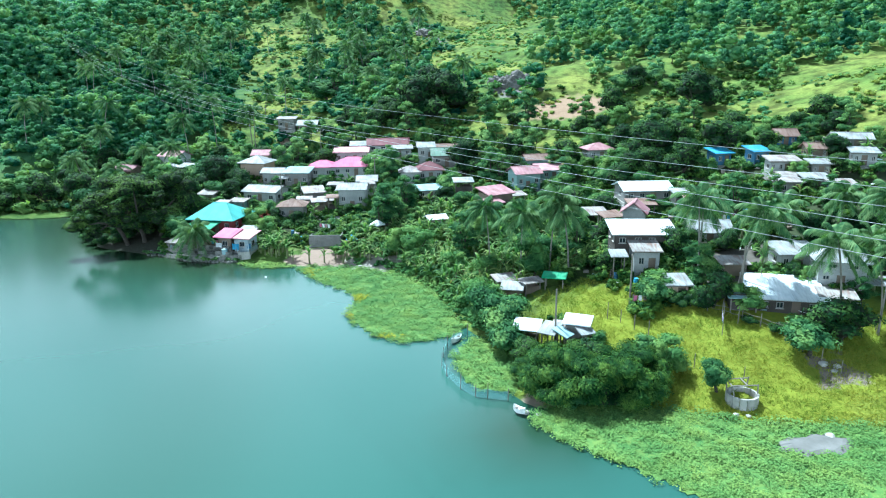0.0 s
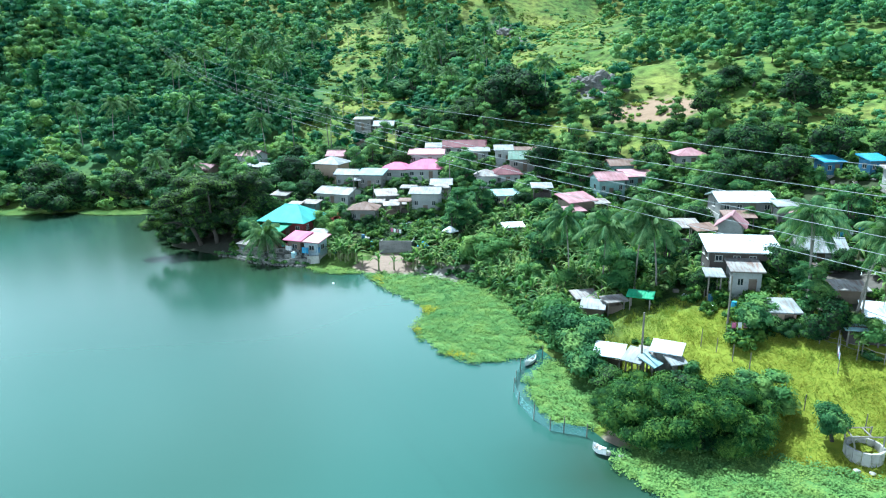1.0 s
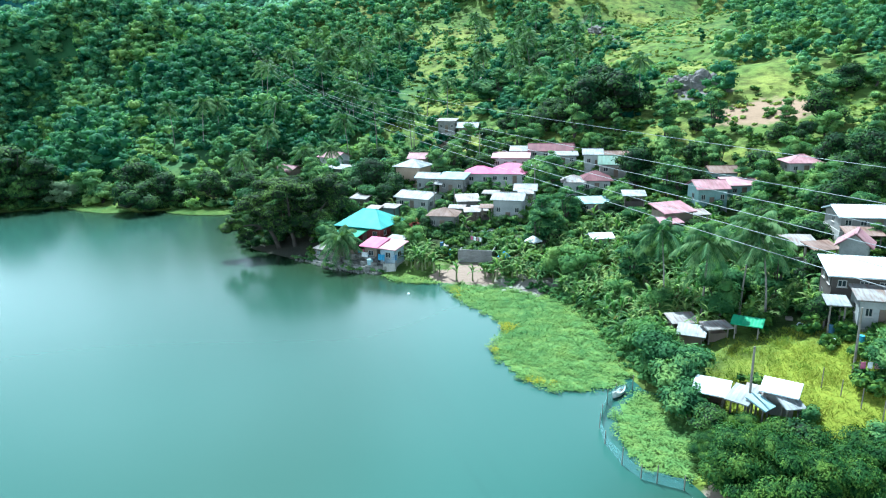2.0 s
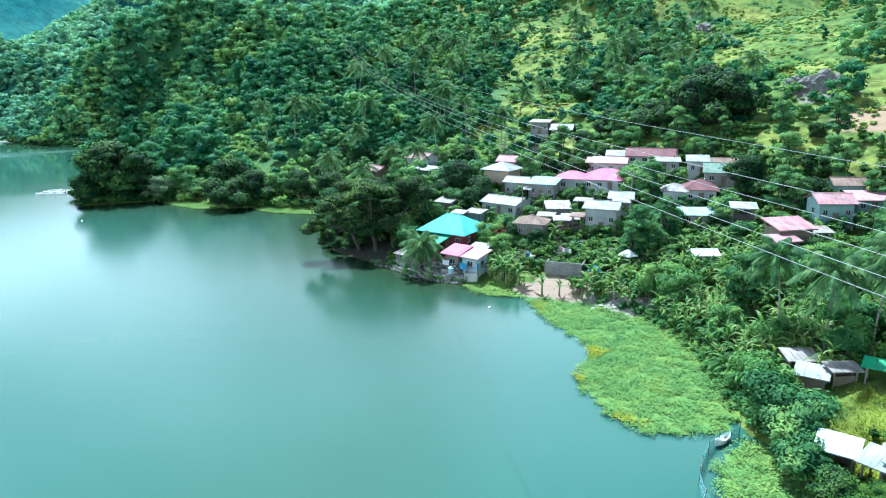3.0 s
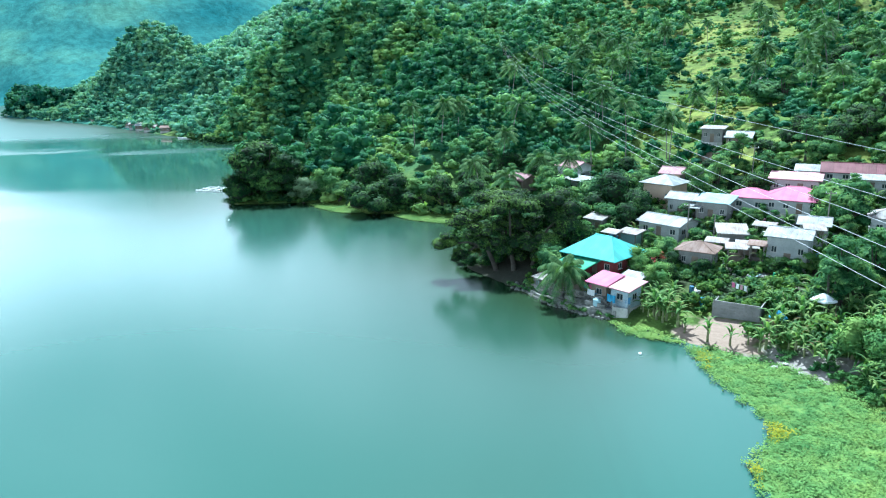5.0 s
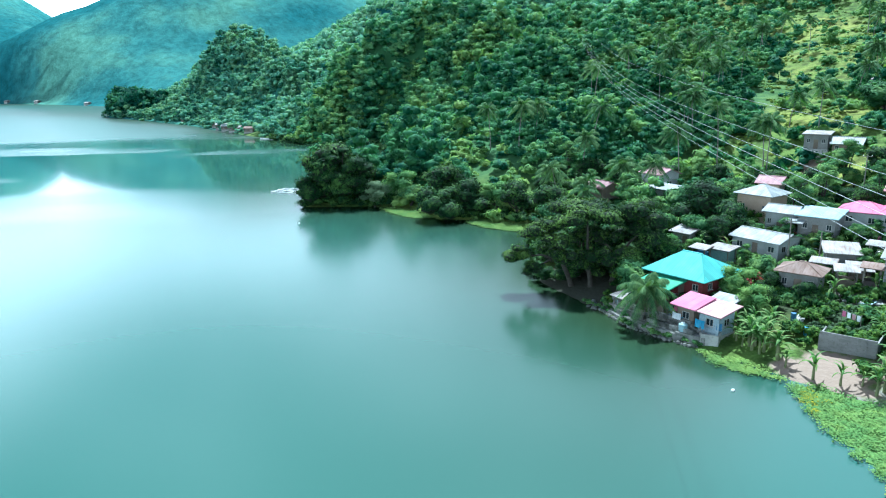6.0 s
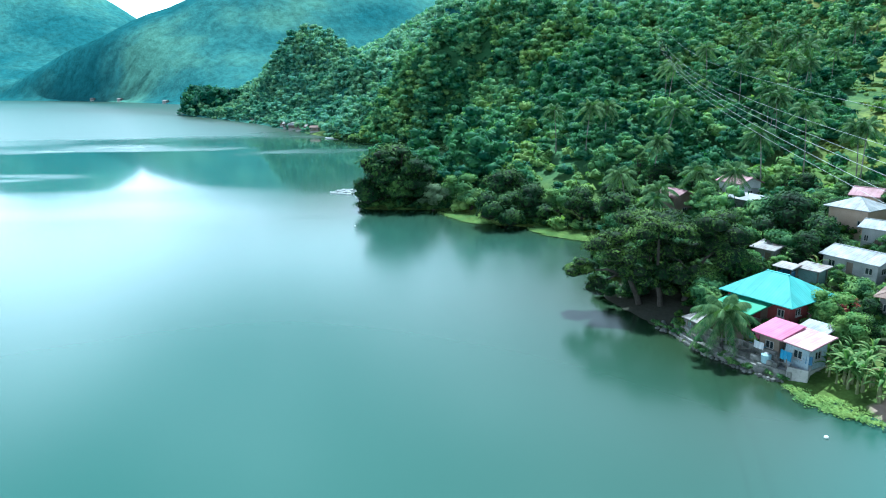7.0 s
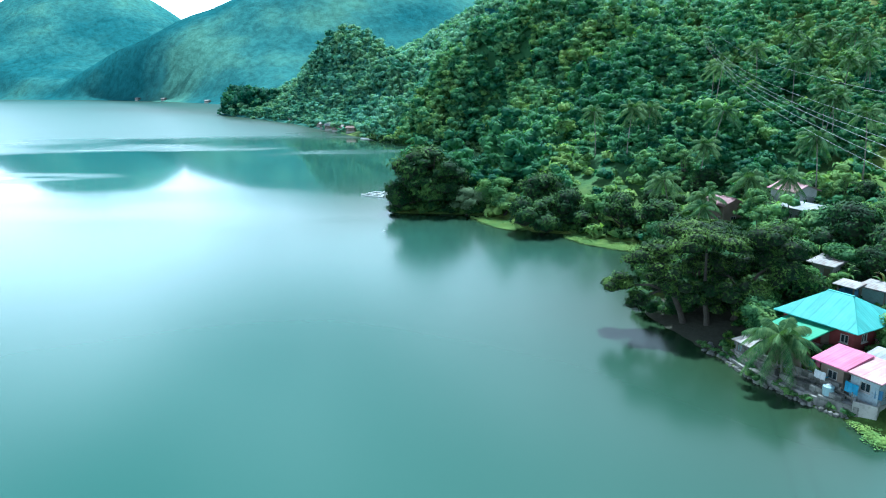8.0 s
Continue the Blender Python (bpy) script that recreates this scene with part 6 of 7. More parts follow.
WX2, WY2 = np.meshgrid(np.arange(-560, -120, 8.5), np.arange(400, 760, 8.5))
x, y = (WX2 + rnd.uniform(-4.2, 4.2, WX2.shape)).ravel(), (WY2 + rnd.uniform(-4.2, 4.2, WY2.shape)).ravel()
ok = (y > 395 - 0.25 * (x + 400)) & ~lee(rnd, x, y) & (shore_distance(x, y) > 10)
x, y = x[ok], y[ok]
z = ground(x, y)
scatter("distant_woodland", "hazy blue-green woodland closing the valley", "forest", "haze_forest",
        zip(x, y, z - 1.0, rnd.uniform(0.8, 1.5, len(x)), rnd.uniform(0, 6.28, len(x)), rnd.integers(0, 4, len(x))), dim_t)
gq = rnd.uniform(0, 6.28, 110)
x, y = -550 + 36 * np.sqrt(rnd.random(110)) * np.cos(gq), 362 + 9 * np.sqrt(rnd.random(110)) * np.sin(gq)
scatter("shore_grove", "dark grove of tall trees at the far lakeside", "grove", "forest_deep",
        zip(x, y, np.clip(ground(x, y), 0, 4), rnd.uniform(1.7, 2.6, 110), rnd.uniform(0, 6.28, 110), rnd.integers(0, 4, 110)), far_t)
x, y, z = spread_over(rnd, 700, -60, 330, 330, 500, lambda x, y: (open_grass(x, y) < 0.4) & (y > 345 - 0.35 * (x + 240)))
keep = ~lee(rnd, x, y)
x, y, z = x[keep], y[keep], z[keep]
scatter("upper_woodland", "trees on the upper slopes", "forest", "forest",
        zip(x, y, z - 0.5, rnd.uniform(0.7, 1.5, len(x)), rnd.uniform(0, 6.28, len(x)), rnd.integers(0, 4, len(x))), far_t)
# the rest of the banana grove, too tangled to tell apart
def banana_cloud(seed):
    rng = random.Random(seed)
    blade, vs, fs = np.array([v.co[:] for v in BLADE.vertices]), [], []
    for i in range(7):
        m = (Matrix.Translation((0, 0, 1.0 + 0.07 * i)) @ Euler((rng.uniform(-0.3, 0.3), -1.2 + 0.95 * (7 - i) / 7 + rng.uniform(-0.3, 0.25), 2.399 * i + rng.uniform(-0.3, 0.3)), "XYZ").to_matrix().to_4x4() @ Matrix.Scale(rng.uniform(0.7, 1.1), 4))
        q = np.c_[blade, np.ones(len(blade))] @ np.array(m).T
        fs.append(np.array([p.vertices[:] for p in BLADE.polygons]) + sum(len(a) for a in vs))
        vs.append(q[:, :3])
    return np.concatenate(vs), np.concatenate(fs)


grove_t = [banana_cloud(600 + i) for i in range(5)]
x, y, z = spread_over(rnd, 1900, 6, 44, 33, 88, lambda x, y: (shore_distance(x, y) > 2.0) & (y < 72 + 0.3 * (x - 8)) & (ripple(x, y, 3.4, 2.2) > -0.35) & ~((np.abs(x - 2.5) < 5) & (np.abs(y - 61) < 5)))
keep = np.array([clear_of_things(a, b, 0.25) for a, b in zip(x, y)])
x, y, z = x[keep][:640], y[keep][:640], z[keep][:640]
scatter("banana_grove", "dense tangle of banana plants behind the shore", "banana plants", "banana",
        zip(x, y, z - 0.1, rnd.uniform(0.7, 1.25, len(x)), rnd.uniform(0, 6.28, len(x)), rnd.integers(0, 5, len(x))), grove_t)
x, y, z = spread_over(rnd, 240, 5, 44, 34, 86, lambda x, y: (shore_distance(x, y) > 3.0) & (y < 74 + 0.3 * (x - 8)) & (ripple(x, y, 5.0, 4.1) > -0.1))
keep = np.array([clear_of_things(a, b, 0.3) for a, b in zip(x, y)])
x, y, z = x[keep], y[keep], z[keep]
grove_shrub_t = [cloud(330 + i, 1.1, 0.4, 1.9, 5, 0.65, 170, 0.24) for i in range(4)]
scatter("grove_shrubs", "dark leafy shrubs among the banana plants", "shrubs", "leaf_mid",
        zip(x, y, z - 0.1, rnd.uniform(0.7, 1.5, len(x)), rnd.uniform(0, 6.28, len(x)), rnd.integers(0, 4, len(x))), grove_shrub_t)
# weeds and shrubs grown up against the house walls
px, py, pk = [], [], []
for hx, hy, hr in HOUSE_SPOTS:
    for k in range(int(4 + hr * 2.2)):
        q = rnd.uniform(0, 6.28)
        px.append(hx + math.cos(q) * (hr * 1.15 + rnd.uniform(0.1, 1.0)))
        py.append(hy + math.sin(q) * (hr * 1.15 + rnd.uniform(0.1, 1.0)))
        pk.append(rnd.uniform(0.6, 1.35))
HOUSE_WEEDS = (np.array(px), np.array(py), np.array(pk))
# shrubs and undergrowth
shrub_t = [cloud(300 + i, 1.0, 0.3, 1.2, 4, 0.6, 130, 0.25) for i in range(5)]
x, y, z = spread_over(rnd, 2100, -60, 115, 6, 135, lambda x, y: (shore_distance(x, y) > 1.2) & ~((x > 27) & (x < 64) & (y < 17)) & ~((x > 31) & (x < 46) & (y < 28)) & ~((np.abs(x - 2.5) < 5) & (np.abs(y - 61) < 5)))
keep = np.array([clear_of_things(a, b, -0.2) and not (in_view_strip(a, b) and rnd.random() < 0.25) for a, b in zip(x, y)]) & ~((x > -37) & (x < -19) & (y < 85)) & (rnd.random(len(x)) > open_grass(x, y) * 0.8)
x, y, z = x[keep], y[keep], z[keep]
shady = ripple(x, y, 8.0, 1.9) + rnd.uniform(-0.7, 0.7, len(x))
for mat, label, which in (("leaf_mid", "dark tangled undergrowth", shady < 0.15), ("leaf", "tangled green shrubs and undergrowth", (shady >= 0.15) & (shady < 0.65)), ("leaf_light", "light green weedy undergrowth", shady >= 0.65)):
    n = int(which.sum())
    scatter("undergrowth", label, "shrubs", mat,
            zip(x[which], y[which], z[which] - 0.1, rnd.uniform(0.5, 1.5, n), rnd.uniform(0, 6.28, n), rnd.integers(0, 5, n)), shrub_t)


# garden shrubs between the houses
x, y = np.concatenate([rnd.uniform(-26, 36, 800), rnd.uniform(38, 84, 650)]), np.concatenate([rnd.uniform(64, 122, 800), rnd.uniform(16, 80, 650)])
ok = (shore_distance(x, y) > 2) & np.array([clear_of_things(a, b, 0.1) and not (in_view_strip(a, b) and rnd.random() < 0.3) for a, b in zip(x, y)])
x, y = x[ok], y[ok]
scatter("garden_shrubs", "dense leafy shrubs between the village houses", "shrubs", "leaf_mid",
        zip(x, y, ground(x, y), rnd.uniform(0.5, 1.2, len(x)), rnd.uniform(0, 6.28, len(x)), rnd.integers(0, 5, len(x))), shrub_t)
hx, hy, hk = HOUSE_WEEDS
ok = (shore_distance(hx, hy) > 3) & ~((hx < -6) & (hy < 72)) & np.array([all((a - q[0]) ** 2 + (b - q[1]) ** 2 > (q[2] * 0.92) ** 2 for q in HOUSE_SPOTS) for a, b in zip(hx, hy)])
hx, hy, hk = hx[ok], hy[ok], hk[ok]
scatter("wall_shrubs", "leafy shrubs grown up against the house walls", "shrubs", "leaf",
        zip(hx, hy, ground(hx, hy) - 0.1, hk, rnd.uniform(0, 6.28, len(hx)), rnd.integers(0, 5, len(hx))), shrub_t)
# taller bushes that hide the lower walls on the sides towards the lake
bx, by, bk = [], [], []
for hx, hy, hw, hd, turn, tall in WALL_FOOTS:
    if (hx < -6 and hy < 72) or hy > 140 or tall < 2.2:
        continue
    for k in range(int(2 * hw / 0.75) + int(2 * hd / 1.1)):
        if rnd.random() < 0.18:
            continue
        front = k < int(2 * hw / 0.75)
        u, v = (rnd.uniform(-hw, hw), -hd - rnd.uniform(0.5, 1.3)) if front else (-hw - rnd.uniform(0.5, 1.2), rnd.uniform(-hd, hd))
        bx.append(hx + u * math.cos(turn) - v * math.sin(turn))
        by.append(hy + u * math.sin(turn) + v * math.cos(turn))
        bk.append(min(1.25, tall * rnd.uniform(0.13, 0.235)))
bx, by, bk = np.array(bx), np.array(by), np.array(bk)
foot_t = [cloud(340 + i, 1.1, 0.3, 3.1, 8, 0.72, 300, 0.24) for i in range(5)]
ok = (shore_distance(bx, by) > 3) & ~((bx > 41) & (bx < 47) & (by > 24) & (by < 28.5))
bx, by, bk = bx[ok], by[ok], bk[ok]
pick = rnd.random(len(bx))
for mat, label, which in (("leaf_mid", "dark leafy bushes hiding the house walls", pick < 0.5), ("leaf", "green bushes hiding the house walls", (pick >= 0.5) & (pick < 0.8)), ("leaf_light", "light green bushes hiding the house walls", pick >= 0.8)):
    scatter("wall_bushes", label, "bushes", mat,
            zip(bx[which], by[which], ground(bx[which], by[which]) - 0.1, bk[which], rnd.uniform(0, 6.28, int(which.sum())), rnd.integers(0, 5, int(which.sum()))), foot_t)
# weeds and low shrubs where the land meets the plant mat
verge = [Vector(q) for q in SHORE if q[0] > -3 and 13 < q[1] < 58.5]
vx, vy = [], []
for a, b in zip(verge, verge[1:]):
    for k in range(int((b - a).length * 4.5)):
        p = a.lerp(b, rnd.random()) + Vector((rnd.uniform(0.9, 3.0), rnd.uniform(0.2, 2.0)))
        if not ((p.x < 6.5 and p.y > 55) or (6 < p.x < 13 and p.y > 52 and rnd.random() < 0.8)):
            vx.append(p.x)
            vy.append(p.y)
vx, vy = np.array(vx), np.array(vy)
scatter("verge_weeds", "light green weeds along the edge of the plant mat", "weeds", "leaf_light",
        zip(vx, vy, np.clip(ground(vx, vy), 0, 3) - 0.05, rnd.uniform(0.3, 0.7, len(vx)), rnd.uniform(0, 6.28, len(vx)), rnd.integers(0, 5, len(vx))), shrub_t)
# bushes along the wooded shore, leaning over the water
edge = [Vector(q) for q in SHORE if -270 < q[0] < -28 and q[1] > 70]
line = []
for a, b in zip(edge, edge[1:]):
    k = max(1, int((b - a).length / 1.3))
    line += [a.lerp(b, i / k) for i in range(k)]
x, y = np.array([q.x for q in line]) + rnd.normal(0.6, 1.0, len(line)), np.array([q.y for q in line]) + rnd.normal(1.2, 1.2, len(line))
ok = ~((x < -52) & (x > -70) & (y < 112)) & ~((x < -78) & (x > -92)) & (x < -38)
x, y = x[ok], y[ok]
scatter("shore_bushes", "dark leafy bushes overhanging the lake's edge", "bushes", "leaf_dark",
        zip(x, y, np.clip(ground(x, y), 0, 9), rnd.uniform(0.8, 2.1, len(x)), rnd.uniform(0, 6.28, len(x)), rnd.integers(0, 5, len(x))), shrub_t)


def blades(seed, n, reach, tall, wide):
    """A tuft of upright blades as thin quads."""
    rng = np.random.default_rng(seed)
    a, r = rng.uniform(0, 6.28, n), reach * np.sqrt(rng.uniform(0, 1, n))
    p = np.stack([r * np.cos(a), r * np.sin(a), np.zeros(n)], 1)
    q = rng.uniform(0, 6.28, n)
    t = np.stack([np.cos(q), np.sin(q), np.zeros(n)], 1) * wide
    up = np.stack([rng.normal(0, 0.8, n), rng.normal(0, 0.8, n), rng.uniform(0.5, 1.1, n)], 1) * tall
    v = np.stack([p - t, p + t, p + up + t * 0.3, p + up - t * 0.3], 1).reshape(-1, 3)
    return v, np.arange(4 * n).reshape(-1, 4)


tuft_t = [blades(400 + i, 22, 0.9, 0.22, 0.03) for i in range(4)]
x, y, z = spread_over(rnd, 6400, 28, 66, -8, 31, lambda x, y: (shore_distance(x, y) > -0.2))
keep = np.array([clear_of_things(a, b, -0.4) for a, b in zip(x, y)]) & (((x - 42) / 24) ** 2 + ((y - 13) / 18.5) ** 2 < 1.0 + 0.2 * ripple(x, y, 4.0)) & ((x < 49) | (y < 12))
x, y, z = x[keep], y[keep], z[keep]
scatter("field_grass", "bright yellow-green tall grass of the lakeside field", "grass", "grass",
        zip(x, y, z - 0.05, rnd.uniform(0.7, 1.5, len(x)), rnd.uniform(0, 6.28, len(x)), rnd.integers(0, 4, len(x))), tuft_t)


# ---- floating plants ----
def inside(poly, x, y):
    r = np.zeros(x.shape, bool)
    for (ax, ay), (bx, by) in zip(poly, poly[1:] + poly[:1]):
        r ^= ((ay > y) != (by > y)) & (x < (bx - ax) * (y - ay) / ((by - ay) or 1e-9) + ax)
    return r


def rosette(seed, n, reach, leaf):
    """A low clump of rounded leaves, nearly level."""
    rng = np.random.default_rng(seed)
    a, r = rng.uniform(0, 6.28, n), reach * np.sqrt(rng.uniform(0, 1, n))
    p = np.stack([r * np.cos(a), r * np.sin(a), rng.uniform(0.05, 0.30, n)], 1)
    nrm = np.stack([rng.normal(0, 0.30, n), rng.normal(0, 0.30, n), np.ones(n)], 1)
    t = np.cross(nrm, rng.normal(size=(n, 3)))
    t /= np.linalg.norm(t, axis=1)[:, None]
    b = np.cross(nrm, t)
    s = leaf * rng.uniform(0.7, 1.3, (n, 1))
    v = np.stack([p - t * s * 0.6, p + b * s * 0.5, p + t * s * 0.6, p - b * s * 0.5], 1).reshape(-1, 3)
    return v, np.arange(4 * n).reshape(-1, 4)


pad_t = [rosette(500 + i, 22, 0.40, 0.105) for i in range(5)]
MATS = {
    "main": [(-1.1, 57), (0.9, 51.5), (3.8, 47), (5.9, 44.3), (7.2, 41.5), (7.9, 39), (6.4, 34), (6.9, 30.8), (9, 26.5), (12.5, 22.9), (16, 23.2), (20, 24.8), (21.5, 29), (20.5, 34), (19.5, 42), (15, 51.5), (9, 55.6), (2, 58)],
    "netted": [(20.6, 9.0), (18.6, 10.2), (17.3, 13.6), (17.4, 17.4), (18.8, 21.4), (21.5, 24), (24.5, 21), (25.5, 14), (22.5, 8.5)],
    "field": [(31, -9.8), (27, -4.6), (24, -1), (22.2, 2.4), (22.5, 5), (24, 5.6), (30, 7), (41, 0.4), (51, -2), (62, -9.6), (64, -16), (52, -26), (40, -20)],
    "quay": [(-10.2, 61.6), (-9.2, 58.8), (-6, 57.6), (-2, 57.2), (-1, 58.4), (-6, 60.8), (-9, 61.8)],
    "far": [(-51.5, 107.5), (-55, 105.8), (-62, 106.2), (-69, 109), (-68, 113), (-60, 112.6), (-52, 111)],
    "farther": [(-79, 107.5), (-84, 108.2), (-90, 110.6), (-95, 113.6), (-90, 115.6), (-84, 114.6), (-77, 110)],
}
for key, poly in MATS.items():
    px, py = np.array(poly).T
    area = (px.max() - px.min()) * (py.max() - py.min())
    x, y = rnd.uniform(px.min(), px.max(), int(area * 5.2)), rnd.uniform(py.min(), py.max(), int(area * 5.2))
    ok = inside(poly, x + 0.4 * ripple(x, y, 0.9, 3.0), y + 0.4 * ripple(y, x, 0.9, 1.0))
    if key == "field":
        ok &= ((x - 44.5) / 3.2) ** 2 + ((y + 4.6) / 1.5) ** 2 > 1 + 0.4 * ripple(x, y, 1.2, 2.0)
    x, y = x[ok], y[ok]
    step = 0.7
    qx, qy = np.meshgrid(np.arange(px.min(), px.max(), step), np.arange(py.min(), py.max(), step))
    qx, qy = qx.ravel(), qy.ravel()
    full = np.ones(qx.shape, bool)
    for dx in (0, step):
        for dy in (0, step):
            full &= inside(poly, qx + dx, qy + dy)
    qx, qy = qx[full], qy[full]
    corners = np.stack([np.stack([qx + dx, qy + dy, 0.07 + 0.02 * ripple(qx + dx, qy + dy, 0.8)], 1) for dx, dy in ((0, 0), (step, 0), (step, step), (0, step))], 1).reshape(-1, 3)
    tagged(part("plant_raft", mesh_of_arrays("plant_raft", corners, np.arange(len(corners)).reshape(-1, 4)), "raft"), "dense floating bed of water plants on the lake", "water plants", kind="stuff")
    spots = zip(x, y, np.full(len(x), 0.02) + 0.1 * np.clip(ground(x, y) + 0.1, 0, 9), rnd.uniform(0.8, 1.5, len(x)), rnd.uniform(0, 6.28, len(x)), rnd.integers(0, 5, len(x)))
    scatter("water_hyacinth", "floating mat of bright green water hyacinth" if key != "far" else "yellow-green floating mat along the shore", "water plants",
            "hyacinth" if key in ("main", "field", "quay") else "hyacinth", spots, pad_t)
for cx, cy, rx, ry, n in ((8.2, 39.8, 0.9, 1.2, 60), (6.9, 31.5, 0.5, 2.4, 16), (0.8, 54.0, 1.2, 2.4, 26), (10.5, 25.4, 2.4, 0.8, 18)):
    x, y = cx + rnd.normal(0, rx * 0.6, n), cy + rnd.normal(0, ry * 0.6, n)
    ok = inside(MATS["main"], x - 0.1, y)
    x, y = x[ok], y[ok]
    scatter("yellowed_hyacinth", "yellowing fringe of the floating plants", "water plants", "hyacinth_gold",
            zip(x, y, np.full(len(x), 0.12), rnd.uniform(0.8, 1.4, len(x)), rnd.uniform(0, 6.28, len(x)), rnd.integers(0, 5, len(x))), pad_t)


# ---- quay, fences, boats and other small things ----
rs = random.Random(9)


def quay():
    ob = tagged(new("quay"), "low concrete and rubble quay along the waterside houses", "quay")
    line = [(-24.6, 69.8), (-21.0, 66.6), (-17.2, 64.4), (-13.6, 63.2), (-10.2, 62.6), (-7.6, 65.6)]
    for i, ((ax, ay), (bx, by)) in enumerate(zip(line, line[1:])):
        d = Vector((bx - ax, by - ay, 0))
        h = (0.5, 0.7, 0.9, 1.15, 1.0)[i]
        w = part("wall", boxes([(d.length / 2, 0.35, (h - 0.8) / 2, d.length + 0.06, 0.7, h + 0.8), (d.length / 2, 0.9, h - 0.12, d.length, 0.9, 0.14)]), "stone", ob)
        w.matrix_local = pose(ax, ay, 0, 0, 0, math.degrees(math.atan2(d.y, d.x)))
        for k in range(int(d.length / 0.45)):
            st = bmesh.new()
            bmesh.ops.create_icosphere(st, subdivisions=1, radius=0.2 + 0.14 * rs.random())
            for v in st.verts:
                v.co *= 0.8 + 0.4 * rs.random()
            s = part("stone", st, "stone", w)
            s.matrix_local = pose(0.2 + k * 0.45, -0.25 - 0.35 * rs.random(), -0.02 + 0.15 * rs.random(), 0, 0, rs.random() * 360)
    return ob


quay()
def rubble(name, label, mat, spots, low, high, group):
    """Loose broken stones, each a thing of its own, lying where they fell."""
    for x, y, z in spots:
        st = bmesh.new()
        bmesh.ops.create_icosphere(st, subdivisions=1, radius=rs.uniform(low, high))
        for v in st.verts:
            v.co *= 0.75 + 0.5 * rs.random()
            v.co.z *= 0.7
        o = tagged(part(name, st, mat), label, "stone", group)
        o.matrix_world = pose(x, y, z, rs.uniform(-20, 20), rs.uniform(-20, 20), rs.random() * 360)


terrace = tagged(new("stepped_terrace"), "stepped low stone walls below the waterside houses", "retaining wall")
for ax, ay, bx, by, low, high in ((-17.4, 65.3, -11.2, 63.1, 0.6, 1.6), (-16.8, 66.3, -11.6, 64.5, 1.2, 2.2), (-22.8, 68.9, -17.8, 66.0, 0.4, 1.4), (-23.4, 70.4, -19.2, 67.6, 1.0, 2.0)):
    d = Vector((bx - ax, by - ay))
    for k in range(int(d.length / 0.62)):
        for r in range(3):
            h = (high - low + 0.5) / 3
            o = part("stone_block", boxes([(0.31 + 0.62 * k + (0.3 if r % 2 else 0.0), 0.04 * rs.random(), low - 0.5 + h * (r + 0.5), 0.58, 0.42, h - 0.02)]), "stone", terrace)
            o.matrix_local = pose(ax, ay, 0, 0, 0, math.degrees(math.atan2(d.y, d.x)))
spots = []
for k in range(50):
    q = rs.random()
    x, y = -27.5 + 17.0 * q, 71.2 - 8.2 * q + rs.uniform(-0.9, 1.6)
    spots.append((x, y, max(0.05, height(x, y)) + 0.05))
rubble("rubble_stone", "grey broken stone lying on the quay", "stone", spots, 0.18, 0.42, "quay rubble")
for k, (x, y, z, yaw, ln) in enumerate(((-20.4, 68.2, 1.35, 25, 2.6), (-16.0, 65.0, 1.5, -20, 2.2), (-22.2, 68.3, 1.1, -35, 3.0), (-14.8, 65.6, 1.6, 15, 2.0), (-18.7, 67.3, 1.45, -60, 1.8))):
    o = tagged(part("plank", boxes([(0, 0, 0, ln, 0.22, 0.05)]), "timber"), "weathered grey plank lying on the quay", "plank", "quay planks")
    o.matrix_world = pose(x, y, max(z, height(x, y) + 0.1), 4, 5, yaw)
xq = np.array([-23.8, -22.4, -20.6, -19.4, -17.0, -15.2, -14.4, -12.0, -11.0, -25.6, -26.6, -27.4, -24.6, -20.0, -16.0])
yq = np.array([69.4, 68.4, 66.9, 65.5, 64.6, 64.1, 63.8, 63.2, 63.1, 70.2, 70.8, 71.4, 71.0, 65.2, 64.0])
scatter("quay_weeds", "weeds and small shrubs growing from the rubble quay", "weeds", "leaf", zip(xq, yq, np.full(len(xq), 0.1), rnd.uniform(0.45, 0.9, len(xq)), rnd.uniform(0, 6, len(xq)), rnd.integers(0, 5, len(xq))), shrub_t)
fence = tagged(new("quay_fence"), "rough timber fence and laundry rails above the quay", "fence")
for k in range(12):
    x, y = -22.5 + k * 1.05, 69.0 - k * 0.52 + (0.4 if k % 3 else 0)
    part("post", boxes([(x, y, 1.1, 0.09, 0.09, 1.9)]), "timber", fence)
    if k:
        r = part("rail", mesh_of("rail", *tube([(x - 1.05, y + 0.5, 1.5), (x, y, 1.55)], [0.04, 0.04], 5)), "timber", fence)
block = tagged(part("block_wall", boxes([(-9.7, 62.75, 0.9, 1.9, 0.16, 1.5), (-8.8, 63.6, 0.9, 0.16, 1.8, 1.5), (-10.6, 63.3, 0.9, 0.16, 1.2, 1.5)]), "concrete"), "small unpainted concrete enclosure on the quay", "wall")
tank = tagged(new("water_tank"), "small pale blue plastic tank on the quay", "tank")
v, f = tube([(-12.9, 63.9, 1.1), (-12.9, 63.9, 1.2), (-12.9, 63.9, 2.0), (-12.9, 63.9, 2.12)], [0.45, 0.5, 0.5, 0.2], 14)
part("body", mesh_of("body", v, f), "pale_blue", tank)
part("lid", mesh_of("lid", *tube([(-12.9, 63.9, 2.12), (-12.9, 63.9, 2.2)], [0.22, 0.2], 12)), "paint_white", tank)

